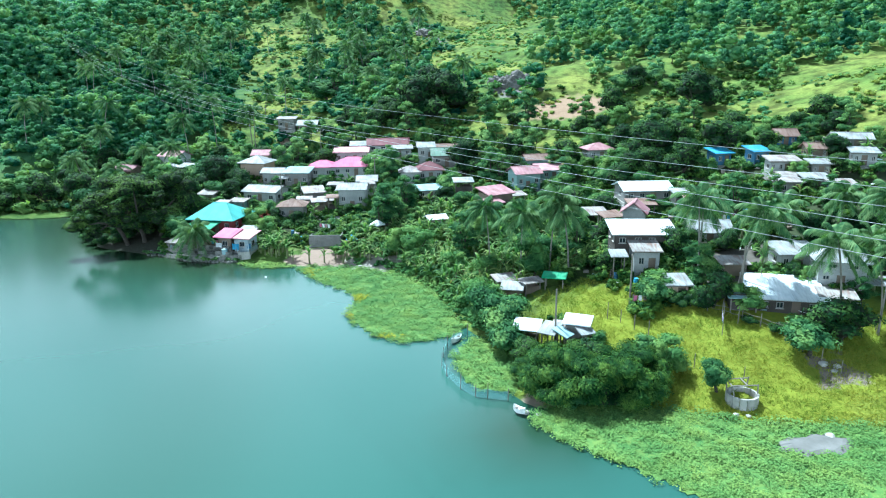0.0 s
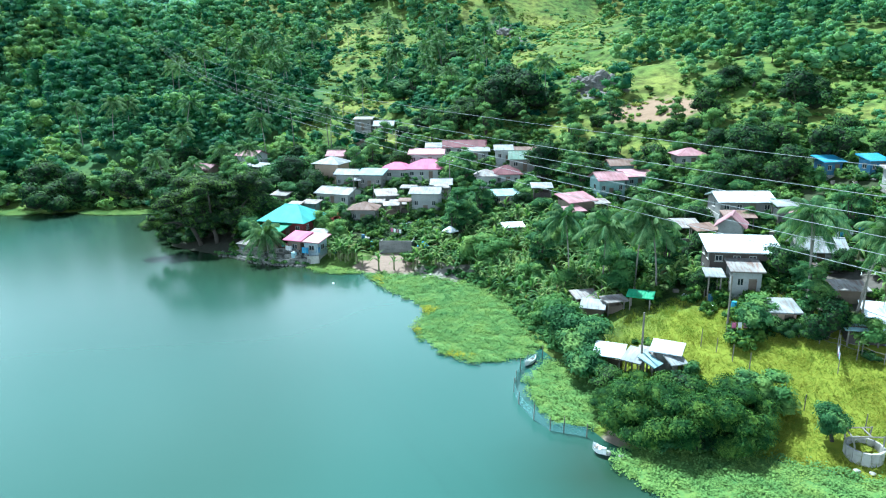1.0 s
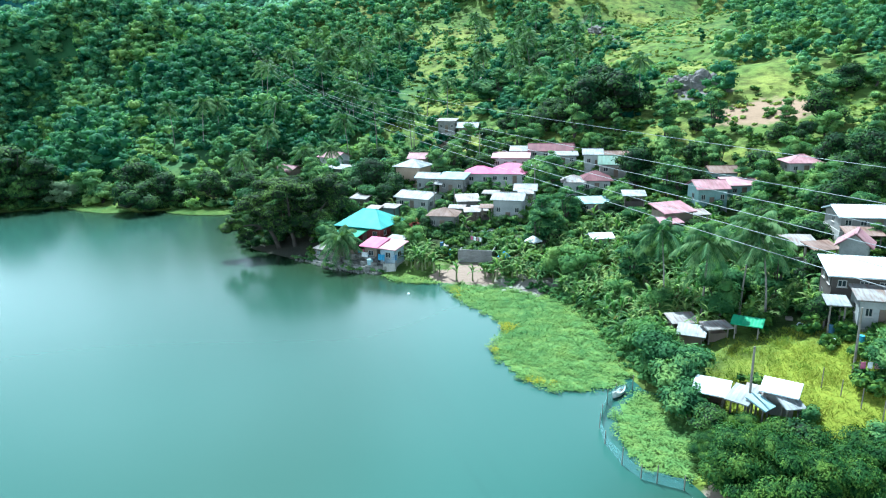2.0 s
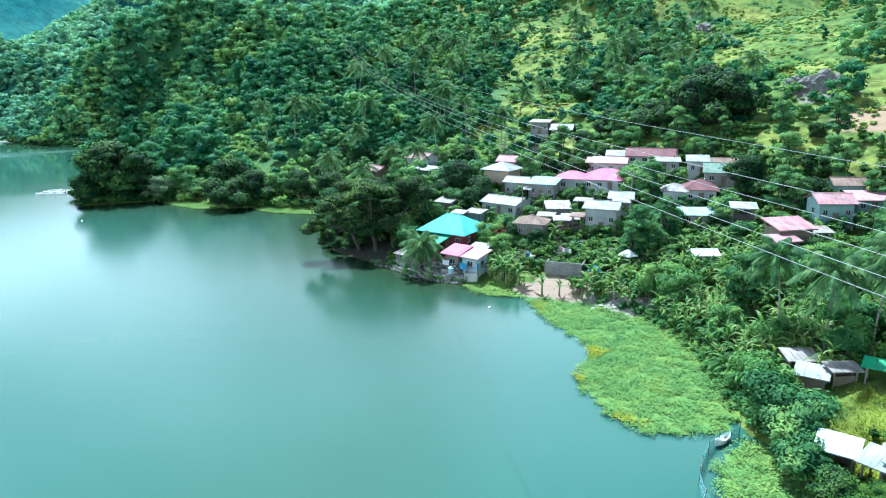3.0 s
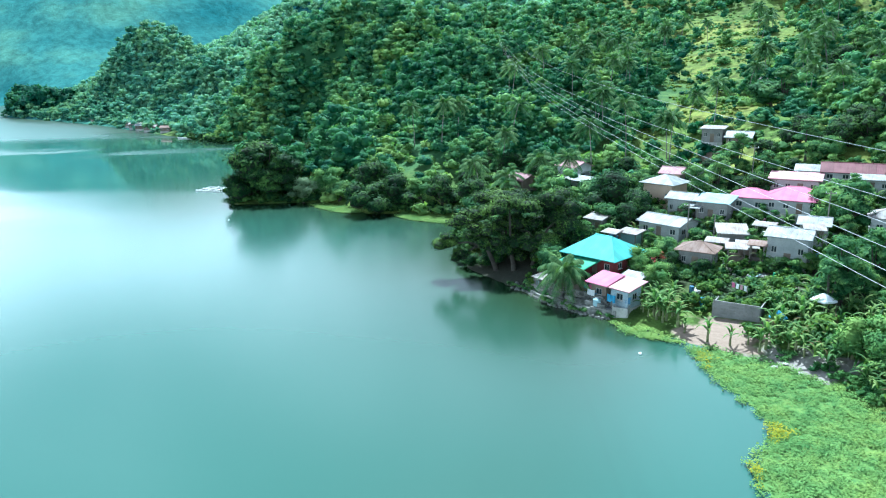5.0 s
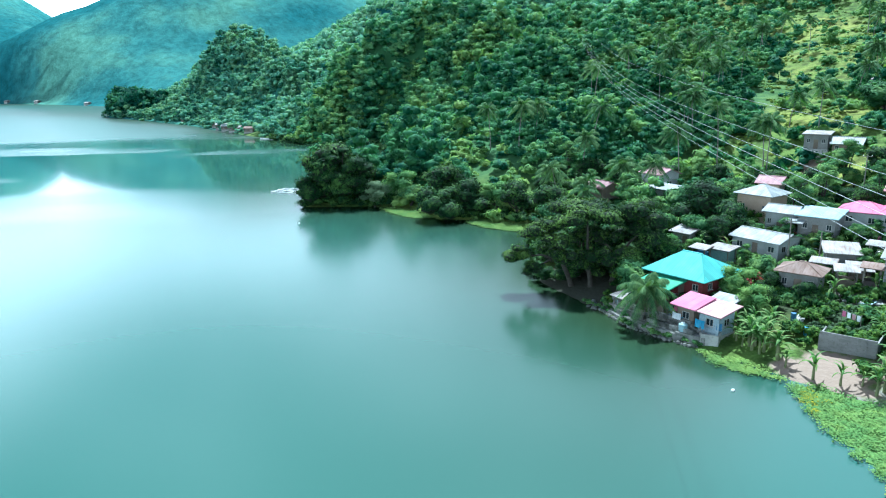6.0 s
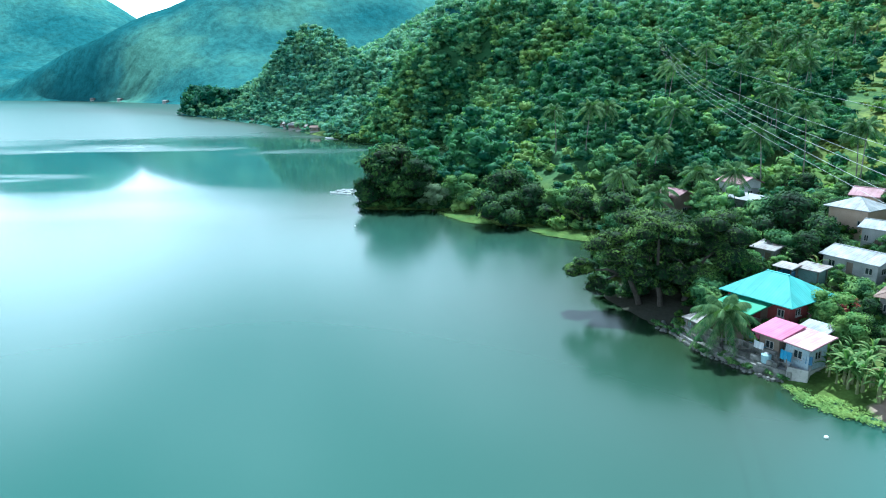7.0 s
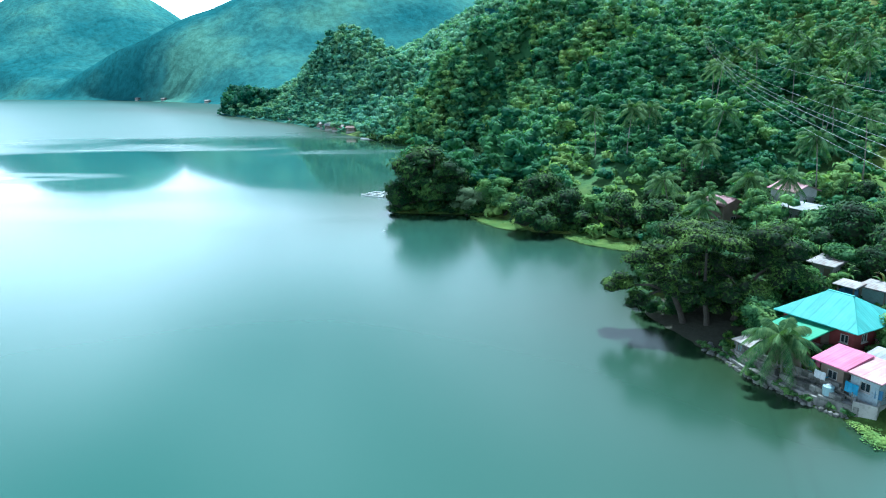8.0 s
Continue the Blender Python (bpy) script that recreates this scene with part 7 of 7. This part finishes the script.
for x, y, z, w, h, mat, lab in ((-11.1, 64.0, 2.3, 1.3, 1.0, "blue_tarp", "blue plastic sheet hung across the waterside wall"), (-13.9, 64.9, 2.5, 1.2, 0.8, "white_sheet", "pale cloth hung out above the quay"), (-9.0, 63.75, 2.4, 0.9, 0.9, "blue_wall", "faded blue cloth hung by the annex wall")):
    n, vs = 9, []
    for i in range(n):
        u = i / (n - 1)
        fold = 0.05 * math.sin(i * 2.2)
        vs += [((u - 0.5) * w, fold, h / 2 - 0.06 * math.sin(u * math.pi)), ((u - 0.5) * w, fold * 1.6 - 0.03, -h / 2), ((u - 0.5) * w, fold + 0.02, h / 2 - 0.06 * math.sin(u * math.pi)), ((u - 0.5) * w, fold * 1.6 - 0.01, -h / 2)]
    fs = [f for i in range(n - 1) for f in ((4 * i, 4 * i + 1, 4 * i + 5, 4 * i + 4), (4 * i + 2, 4 * i + 6, 4 * i + 7, 4 * i + 3))]
    o = tagged(part("hung_sheet", mesh_of("hung_sheet", vs, fs), mat), lab, "sheet", "cloths above the quay")
    o.matrix_world = pose(x, y, z, 0, 0, -24)

# roofless block walls of the yard by the banana plants
yard = tagged(new("yard_wall"), "grey unfinished block walls round a bare yard", "wall")
for ax, ay, bx, by, h in ((0.9, 64.8, 6.1, 64.2, 2.8), (0.9, 64.8, 1.3, 67.8, 2.4), (6.1, 64.2, 6.6, 67.4, 2.0)):
    d = Vector((bx - ax, by - ay))
    base = height(ax, ay) - 0.3
    rows, cols = int(h / 0.4), max(1, int(d.length / 0.8))
    for r in range(rows):
        for c in range(cols):
            o = part("block", boxes([((c + 0.5) * d.length / cols, 0, 0.2 + r * 0.4, d.length / cols - 0.015, 0.15, 0.385)]), "grey_wall", yard)
            o.matrix_local = pose(ax, ay, base, 0, 0, math.degrees(math.atan2(d.y, d.x)))
TENT = (("white canvas tent roof among banana plants", 12.5, 65.6, 4.7, 2.8), ("blue tarpaulin bundle by the yard wall", 8.0, 62.6, 3.0, 2.0))
for i, (lab, x, y, z, w) in enumerate(TENT):
    t = tagged(new("canopy_tent"), lab, "tent")
    g = height(x, y)
    bm = bmesh.new()
    apex = bm.verts.new((0, 0, z - g + 0.85))
    ring = [bm.verts.new((w / 2 * math.cos(q * math.pi / 4), w / 2.4 * math.sin(q * math.pi / 4), z - g + 0.12 * (q % 2))) for q in range(8)]
    low = [bm.verts.new((v.co.x, v.co.y, v.co.z - 0.15)) for v in ring]
    for q in range(8):
        bm.faces.new((ring[q], ring[(q + 1) % 8], apex))
        bm.faces.new((low[q], low[(q + 1) % 8], ring[(q + 1) % 8], ring[q]))
    part("canopy", bm, "blue_tarp" if i == 1 else "white_sheet", t)
    for q in range(0, 8, 2):
        v = (w / 2 * 0.95 * math.cos(q * math.pi / 4), w / 2.4 * 0.95 * math.sin(q * math.pi / 4))
        part("pole", mesh_of("pole", *tube([(v[0], v[1], -0.3), (v[0], v[1], z - g)], [0.04, 0.04], 6)), "timber", t)
    t.location = (x, y, g)


def boat(label, x, y, yaw, length, mat, outrigger=True, z=0.0):
    ob = tagged(new("outrigger_boat"), label, "boat")
    verts, faces, n = [], [], 9
    for k in range(n):
        s = k / (n - 1) * 2 - 1
        w, lift = 0.32 * (1 - s * s) ** 0.6 + 0.02, 0.28 * s * s
        verts += [(s * length / 2, -w, 0.42 + lift), (s * length / 2, -w * 0.7, 0.0 + lift * 0.6), (s * length / 2, 0, -0.12 + lift * 0.6), (s * length / 2, w * 0.7, lift * 0.6), (s * length / 2, w, 0.42 + lift), (s * length / 2, 0, 0.16 + lift * 0.8)]
    for k in range(n - 1):
        o = 6 * k
        for i in range(6):
            faces.append((o + i, o + (i + 1) % 6, o + 6 + (i + 1) % 6, o + 6 + i))
    part("hull", mesh_of("hull", verts, faces), mat, ob)
    for s in (-0.2, 0.25):
        part("seat", boxes([(s * length, 0, 0.36, 0.22, 0.5, 0.04)]), "timber", ob)
    if outrigger:
        for s in (-0.25, 0.25):
            part("arm", mesh_of("arm", *tube([(s * length, -1.1, 0.2), (s * length, 0, 0.5), (s * length, 1.1, 0.2)], [0.03, 0.04, 0.03], 5)), "timber", ob)
        for sg in (-1, 1):
            part("float", mesh_of("float", *tube([(-length * 0.4, sg * 1.1, 0.12), (0, sg * 1.1, 0.06), (length * 0.4, sg * 1.1, 0.14)], [0.05, 0.06, 0.05], 6)), "paint_white", ob)
    ob.matrix_world = pose(x, y, z + 0.05, 0, 0, yaw)
    return ob


boat("small weathered white boat moored at the plant mat", 18.9, 22.9, 50, 2.2, "paint_white", False)
boat("small white boat pulled up on the muddy bank", 21.6, 4.9, 130, 1.3, "paint_white", False, 0.12)
boat("white boat moored far along the shore", -266, 243, 20, 9.0, "paint_white", False)
for i, (x, y) in enumerate(((-5.4, 52.9), (-100, 92), (-118, 140))):
    b = bmesh.new()
    bmesh.ops.create_uvsphere(b, u_segments=10, v_segments=6, radius=0.2)
    for v in b.verts:
        v.co.z *= 0.7
    o = tagged(part("buoy", b, "paint_white"), "small white plastic float on the water", "buoy", "floats on the lake")
    o.location = (x, y, 0.06)

# the netted corner
net = tagged(new("net_fence"), "teal fishing net strung on posts in the shallows", "net")
line = [(21.2, 7.6), (19.4, 8.4), (18.3, 8.9), (17.2, 10.8), (16.3, 13.9), (16.2, 16.4), (16.7, 18.6), (17.5, 21.0), (18.6, 23.0), (20.4, 24.2)]
vs, fs = [], []
fine = [Vector(line[i]).lerp(Vector(line[i + 1]), k / 4) for i in range(len(line) - 1) for k in range(4)] + [Vector(line[-1])]
for i, p in enumerate(fine):
    sag = 0.12 * math.sin(i * math.pi / 4) ** 2
    vs += [(p.x, p.y, -0.25), (p.x + 0.03, p.y + 0.03, 0.95 - sag), (p.x + 0.06, p.y, 0.97 - sag), (p.x + 0.05, p.y, -0.25)]
for i in range(len(fine) - 1):
    o = 4 * i
    fs += [(o, o + 4, o + 5, o + 1), (o + 1, o + 5, o + 6, o + 2), (o + 2, o + 6, o + 7, o + 3)]
part("netting", mesh_of("netting", vs, fs), "net", net)
for i, p in enumerate(line):
    part("post", mesh_of("post", *tube([(p[0], p[1], -0.8), (p[0] + 0.05, p[1], 1.25 + 0.3 * (i % 2))], [0.05, 0.04], 6)), "timber", net)

# the wire fence between the field and the houses
fence = tagged(new("wire_fence"), "sagging wire fence on thin weathered posts along the field", "fence")
run = [Vector((43.2, 18.6)).lerp(Vector((53.6, 8.2)), k / 8) for k in range(9)]
tops = [Vector((q.x, q.y, height(q.x, q.y))) for q in run]
for i, q in enumerate(tops):
    part("post", mesh_of("post", *tube([q - Vector((0, 0, 0.3)), q + Vector((0.08 * (i % 3 - 1), 0.05, 1.25 + 0.2 * (i % 2)))], [0.05, 0.04], 6)), "timber", fence)
for lift in (0.55, 1.0):
    for a, b in zip(tops, tops[1:]):
        part("wire", mesh_of("wire", *tube([a + Vector((0, 0, lift)), (a + b) / 2 + Vector((0, 0, lift - 0.1)), b + Vector((0, 0, lift))], [0.022] * 3, 5)), "timber", fence)

# fish pens
pens = tagged(new("fish_pens"), "floating white fish pen frames on the lake", "fish pen")
for r in range(2):
    for c in range(4):
        x0, y0 = c * 4.2, r * 4.6
        for ax, ay, bx, by in ((0, 0, 4, 0), (4, 0, 4, 4.4), (4, 4.4, 0, 4.4), (0, 4.4, 0, 0)):
            cx, cy = x0 + (ax + bx) / 2, y0 + (ay + by) / 2
            part("frame", boxes([(cx, cy, 0.16, abs(bx - ax) + 0.3, abs(by - ay) + 0.3, 0.26)]), "paint_white", pens)
        for cx, cy in ((x0, y0), (x0 + 4, y0 + 4.4)):
            part("float", mesh_of("float", *tube([(cx, cy, -0.2), (cx, cy, 0.5)], [0.42, 0.36], 8)), "paint_white", pens)
pens.matrix_world = pose(-136.5, 119.5, 0, 0, 0, 8)
pens.scale = (0.68, 0.68, 0.8)

# the unfinished ring of the well in the field
well = tagged(new("well"), "grey concrete ring of a well with a broken timber frame", "well")
wx_, wy_ = 42.1, 2.6
wz = height(wx_, wy_)
for k in range(14):
    q0, q1 = 2 * math.pi * k / 14, 2 * math.pi * (k + 0.94) / 14
    bm = bmesh.new()
    vv = [bm.verts.new((r * math.cos(q), r * math.sin(q), z)) for z in (-0.3, 0.8) for r, q in ((1.25, q0), (1.25, q1), (1.45, q1), (1.45, q0))]
    for f in ((0, 1, 2, 3), (7, 6, 5, 4), (0, 4, 5, 1), (1, 5, 6, 2), (2, 6, 7, 3), (3, 7, 4, 0)):
        bm.faces.new([vv[i] for i in f])
    o = part("block", bm, "concrete", well)
for a, b in (((-1.2, -0.6, 0.9), (-1.4, -0.5, 1.9)), ((1.1, -0.6, 0.9), (1.3, -0.3, 1.7)), ((-1.0, 1.0, 0.9), (-1.1, 1.0, 1.85)), ((1.0, 1.0, 0.9), (1.2, 1.1, 1.8)), ((-1.4, -0.5, 1.85), (1.3, -0.3, 1.6)), ((-1.1, 1.0, 1.8), (1.2, 1.1, 1.7)),
             ((-1.4, -0.5, 1.8), (-1.1, 1.0, 1.8)), ((-1.3, -0.5, 1.8), (0.9, 0.9, 1.0)), ((0.2, -0.4, 1.7), (0.3, 1.0, 1.75))):
    part("timber", mesh_of("timber", *tube([a, b], [0.07, 0.06], 6)), "palm_bark", well)
well.location = (wx_, wy_, wz)
bm = bmesh.new()
rim = [bm.verts.new(((4.0 + 0.5 * math.sin(k * 2.1)) * math.cos(k * math.pi / 12), (1.9 + 0.35 * math.sin(k * 1.7)) * math.sin(k * math.pi / 12), 0.02)) for k in range(24)]
mid = [bm.verts.new((v.co.x * 0.7, v.co.y * 0.7, 0.2)) for v in rim]
for k in range(24):
    bm.faces.new((rim[k], rim[(k + 1) % 24], mid[(k + 1) % 24], mid[k]))
bm.faces.new(mid)
silt = tagged(part("silt_bank", bm, "silt"), "bare grey silt bank among the water plants", "silt bank", kind="structure")
silt.location = (44.5, -4.6, 0.06)
silt.scale = (0.85, 0.8, 1.0)
for i, (x, y, k) in enumerate(((46.4, -3.6, 0.5), (43.6, -4.2, 0.3), (40.6, 1.0, 0.3), (41.6, 0.6, 0.25), (52.6, 5.8, 0.45), (53.6, 5.2, 0.4), (53.0, 4.7, 0.35), (22.2, 4.9, 0.4), (23.3, 4.4, 0.3), (8.0, 54.6, 0.4), (10.4, 53.8, 0.3), (9.0, 55.6, 0.35))):
    st = bmesh.new()
    bmesh.ops.create_icosphere(st, subdivisions=2, radius=k)
    for v in st.verts:
        v.co *= 0.8 + 0.35 * rs.random()
        v.co.z *= 0.6
    o = tagged(part("rock", st, "concrete"), "pale weathered rock lying on the bank", "rock", "rocks on the bank")
    o.location = (x, y, max(height(x, y), 0.0) + k * 0.2)
# weathered rock faces on the slope
for x, y, sx, sy, sz, seed in ((55.5, 141.0, 4.6, 2.6, 4.6, 0.3), (51.5, 143.5, 3.0, 2.2, 3.4, 1.1), (59.0, 144.0, 3.0, 2.4, 3.2, 2.6), (47.0, 268.0, 4.0, 5.0, 3.0, 3.7), (52.0, 300.0, 4.0, 7.0, 3.0, 4.4), (30.0, 226.0, 4.5, 4.0, 2.6, 5.2)):
    st = bmesh.new()
    bmesh.ops.create_icosphere(st, subdivisions=4, radius=1.0)
    for v in st.verts:
        c = v.co.copy()
        v.co *= 1 + 0.22 * float(ripple(c.x * 3 + seed, c.z * 3, 0.6, seed)) + 0.10 * float(ripple(c.y * 5, c.x * 5 + c.z * 4, 0.4, seed))
        v.co = Vector((v.co.x * sx, v.co.y * sy, v.co.z * sz))
    o = tagged(part("rock", st, "slope_rock"), "bare grey-brown rock face on the grassy slope", "rock", "rocks on the slope")
    o.matrix_world = pose(x, y, height(x, y) - 0.2 * sz, 0, 0, -18)
# stakes in the field
for i in range(26):
    x, y = 33 + (i * 7.3) % 30, 3.5 + (i * 4.7) % 17
    if not clear_of_things(x, y, -0.5):
        continue
    o = tagged(new("fence_stake"), "thin weathered stake in the grass field", "stake", "stakes in the field")
    part("shaft", mesh_of("shaft", *tube([(0, 0, -0.3), (0.04, 0, 1.4 + 0.7 * rs.random())], [0.05, 0.04], 6)), "timber", o)
    o.location = (x, y, height(x, y))


def pole(label, x, y, tall, arm=True):
    ob = tagged(new("utility_pole"), label, "utility pole", "utility poles")
    part("shaft", mesh_of("shaft", *tube([(0, 0, -0.6), (0, 0, tall)], [0.12, 0.085], 8)), "timber", ob)
    if arm:
        part("crossarm", boxes([(0, 0, tall - 0.4, 1.5, 0.1, 0.12)]), "timber", ob)
        for s in (-0.65, 0, 0.65):
            part("insulator", mesh_of("insulator", *tube([(s, 0, tall - 0.34), (s, 0, tall - 0.12)], [0.05, 0.04], 6)), "paint_white", ob)
    ob.location = (x, y, height(x, y))
    return ob


for x, y, h in ((38.6, 20.2, 6.2), (2.4, 122.0, 8.0), (28.9, 17.3, 6.5), (49.5, 15.8, 7.0), (14.0, 96.0, 7.0), (-5.0, 88.0, 7.0), (-1.2, 87.5, 5.5)):
    pole("plain wooden utility pole beside the houses", x, y, h, arm=h > 6.8)


# ---- power line over the village ----
def pylon(label, x, y, tall, arms):
    ob = tagged(new("pylon"), label, "pylon", "power line")
    w0, w1 = tall * 0.085, 0.35
    corners = ((-1, -1), (1, -1), (1, 1), (-1, 1))
    for sx, sy in corners:
        part("leg", mesh_of("leg", *tube([(sx * w0, sy * w0, -0.8), (sx * w1, sy * w1, tall)], [0.09, 0.06], 5)), "cable", ob)
    levels = 7
    for i in range(levels):
        a, b = i / levels, (i + 1) / levels
        wa, wb_ = w0 + (w1 - w0) * a, w0 + (w1 - w0) * b
        for (ax, ay), (bx, by) in zip(corners, corners[1:] + corners[:1]):
            part("brace", mesh_of("brace", *tube([(ax * wa, ay * wa, a * tall), (bx * wb_, by * wb_, b * tall)], [0.04, 0.04], 4)), "cable", ob)
    for z in arms:
        part("crossarm", boxes([(0, 0, z, 5.4, 0.2, 0.2)]), "cable", ob)
    g = height(x, y)
    ob.matrix_world = pose(x, y, g, 0, 0, 24)
    return ob


# each conductor: place beside the lake, place on the ridge, sag
LINES = [((40.4, -60.0, 27.7), (-88.2, 232.0, 44.7), 6.1), ((38.4, -60.0, 27.5), (-91.2, 232.0, 43.7), 7.0), ((38.0, -60.0, 27.0), (-91.6, 232.0, 43.2), 7.2),
         ((35.3, -60.0, 26.5), (-91.6, 232.0, 42.3), 6.2), ((35.0, -60.0, 26.1), (-91.6, 232.0, 41.8), 6.3), ((34.4, -60.0, 25.6), (-86.4, 232.0, 34.5), 4.5)]
for a, b, sag in LINES:
    a, b = Vector(a), Vector(b)
    pts = []
    for k in range(57):
        s = -0.26 + 1.26 * k / 56
        p = a.lerp(b, s)
        p.z -= sag * 4 * s * (1 - s)
        pts.append(p)
    o = tagged(part("power_cable", mesh_of("power_cable", *tube(pts, [0.0095] * len(pts), 5)), "cable"), "long grey power cable hanging over the village", "cable", "power line")
pole("slender steel pole carrying the cables on the ridge", -90.0, 232.2, 45.6 - height(-90.0, 232.2))
pylon("tall grey steel lattice pylon beside the lake", 71.0, -135.5, 37.0, (32.0, 35.5))

# huts along the far shore
def sheet_height(x, y):
    """Height of the ground sheet's own grid, which is coarse far off."""
    i, j = np.clip(np.searchsorted(gx, x) - 1, 0, nx - 2), np.clip(np.searchsorted(gy, y) - 1, 0, ny - 2)
    u, v = (x - gx[i]) / (gx[i + 1] - gx[i]), (y - gy[j]) / (gy[j + 1] - gy[j])
    return float(Zs[j, i] * (1 - u) * (1 - v) + Zs[j, i + 1] * u * (1 - v) + Zs[j + 1, i] * (1 - u) * v + Zs[j + 1, i + 1] * u * v)


for i, (x, y, w) in enumerate(((-318, 268, 7), (-329, 273, 9), (-342, 279, 8), (-354, 286, 7), (-300, 262, 5), (-420, 312, 5))):
    house("low shoreside hut with a pale roof under the hill", x, y, 22 + 6 * (i % 3), w, 4.0, height(x, y) + 2.6, 1.0, ("zinc_old", "zinc", "zinc_old", "brown_roof", "brown_roof", "zinc")[i], "wood_wall", kind="gable", front=2, seed=90 + i, group="far shore huts")
for i, (x, w) in enumerate(((-905, 7), (-1060, 7), (-1150, 7))):
    y = next(q for q in range(440, 900, 2) if sheet_height(x, q) > 0.6) + 2.0
    g = sheet_height(x, y)
    house("small white hut on the far shore", x, y, 10, w, 6.0, g + 2.6, 1.2, "zinc_old", "grey_wall", kind="gable", front=2, seed=110 + i, group="far shore huts", base=g - 1.5)

# scrap and household clutter between the houses
mats = ("zinc_old", "zinc", "brown_roof", "pale_blue", "timber")
rc = np.random.default_rng(12)
made = 0
while made < 90:
    x, y = (float(rc.uniform(-22, 16)), float(rc.uniform(66, 104))) if made < 60 else (float(rc.uniform(38, 66)), float(rc.uniform(12, 50)))
    if float(shore_distance(x, y)) < 1.5:
        continue
    kind = made % 3
    if kind == 0:
        o = tagged(new("scrap_sheet"), "loose weathered roofing sheet lying among the houses", "scrap metal", "yard clutter")
        n = 7
        vs = [(i * 0.28 - 0.85, j * 1.6, (0.04 if i % 2 else 0.0) + j * 0.35) for i in range(n) for j in (0, 1)]
        vs += [(a, b, c - 0.03) for a, b, c in vs]
        fs = [(2 * i, 2 * i + 2, 2 * i + 3, 2 * i + 1) for i in range(n - 1)] + [(2 * i + 15, 2 * i + 17, 2 * i + 16, 2 * i + 14) for i in range(n - 1)]
        part("sheet", mesh_of("sheet", vs, fs), mats[made % 4], o)
    elif kind == 1:
        o = tagged(new("water_drum"), "dented plastic water drum in a yard", "drum", "yard clutter")
        part("body", mesh_of("body", *tube([(0, 0, -0.05), (0, 0, 0.3), (0, 0, 0.32), (0, 0, 0.6), (0, 0, 0.62), (0, 0, 0.9)], [0.28, 0.29, 0.31, 0.31, 0.29, 0.28], 12)), ("blue_tarp", "paint_white", "green_tarp", "blue_wall")[made % 4], o)
    else:
        o = tagged(new("clothes_line"), "washing hung on a line between two posts", "clothes line", "yard clutter")
        for sx in (-1.2, 1.2):
            part("post", mesh_of("post", *tube([(sx, 0, -0.3), (sx, 0, 1.7)], [0.04, 0.035], 5)), "timber", o)
        part("line", mesh_of("line", *tube([(-1.2, 0, 1.6), (0, 0, 1.5), (1.2, 0, 1.6)], [0.01, 0.01, 0.01], 4)), "cable", o)
        for q in range(4):
            part("cloth", boxes([(-0.9 + q * 0.6, 0, 1.2, 0.42, 0.03, 0.62)]), ("white_sheet", "blue_tarp", "magenta", "paint_white", "pink")[(made + q) % 5], o)
    o.matrix_world = pose(x, y, height(x, y), 0, 0, float(rc.uniform(0, 360)))
    made += 1
# flowering shrub by the turquoise house
fl = tagged(new("flowering_shrub"), "shrub covered in red blossom beside the turquoise house", "shrub")
lb = random_lobes(61, 0.7, 1.0, 2.2, 7, 0.42)
part("crown", crown_mesh("crown", 61, lb, 420, 0.22, "bloom"), None, fl)
part("stem", mesh_of("stem", *tube([(0, 0, -0.3), (0, 0, 1.8)], [0.1, 0.06], 6)), "bark", fl)
fl.location = (-7.6, 77.8, height(-7.6, 77.8))

# yard of the middle houses: slab, scrap, garden beds
slab = tagged(part("yard_slab", boxes([(0, 0, 0, 4.2, 3.0, 0.16)]), "concrete"), "dusty concrete slab in the village yard", "slab")
slab.matrix_world = pose(4.2, 78.6, height(4.2, 78.6) + 0.02, 0, 0, 8)
for k in range(190):
    x, y = ((rs.uniform(-22, 14), rs.uniform(70, 106)), (rs.uniform(38, 68), rs.uniform(12, 54)), (rs.uniform(14, 40), rs.uniform(84, 116)), (rs.uniform(72, 94), rs.uniform(42, 62)))[k % 4]
    if (x < 51 and y < 27) or float(shore_distance(x, y)) < 1.5 or not all((x - a) ** 2 + (y - b) ** 2 > (r * 0.9) ** 2 for a, b, r in HOUSE_SPOTS):
        continue
    kind = k % 3
    sh = boxes([(0, 0, 0, rs.uniform(0.8, 1.9), rs.uniform(0.5, 0.9), 0.03)]) if kind < 2 else boxes([(0, 0, 0.2, rs.uniform(0.4, 0.8), rs.uniform(0.4, 0.7), rs.uniform(0.3, 0.6))])
    o = tagged(part("scrap_sheet" if kind < 2 else "crate", sh, (("zinc_old", "brown_roof", "zinc")[k % 5 % 3], ("white_sheet", "concrete", "pale_blue")[k % 5 % 3], ("wood_wall", "timber", "grey_wall")[k % 5 % 3])[kind]), ("rusted roofing sheet thrown down in the yard", "pale sheet lying in the yard", "weathered wooden crate in the yard")[kind], "scrap" if kind < 2 else "crate", "yard scrap")
    o.matrix_world = pose(x, y, height(x, y) + (0.2 if kind < 2 else 0.1), rs.uniform(-14, 14), rs.uniform(-14, 14), rs.uniform(0, 360))
x, y = np.meshgrid(np.arange(0.2, 7.6, 0.8), np.arange(67.6, 76.0, 0.9))
x, y = x.ravel() + rnd.uniform(-0.25, 0.25, x.size), y.ravel() + rnd.uniform(-0.25, 0.25, y.size)
scatter("garden_rows", "dry grey-green rows of garden plants", "garden plants", "grey_leaf", zip(x, y, ground(x, y) - 0.1, rnd.uniform(0.35, 0.6, len(x)), rnd.uniform(0, 6, len(x)), rnd.integers(0, 5, len(x))), shrub_t)
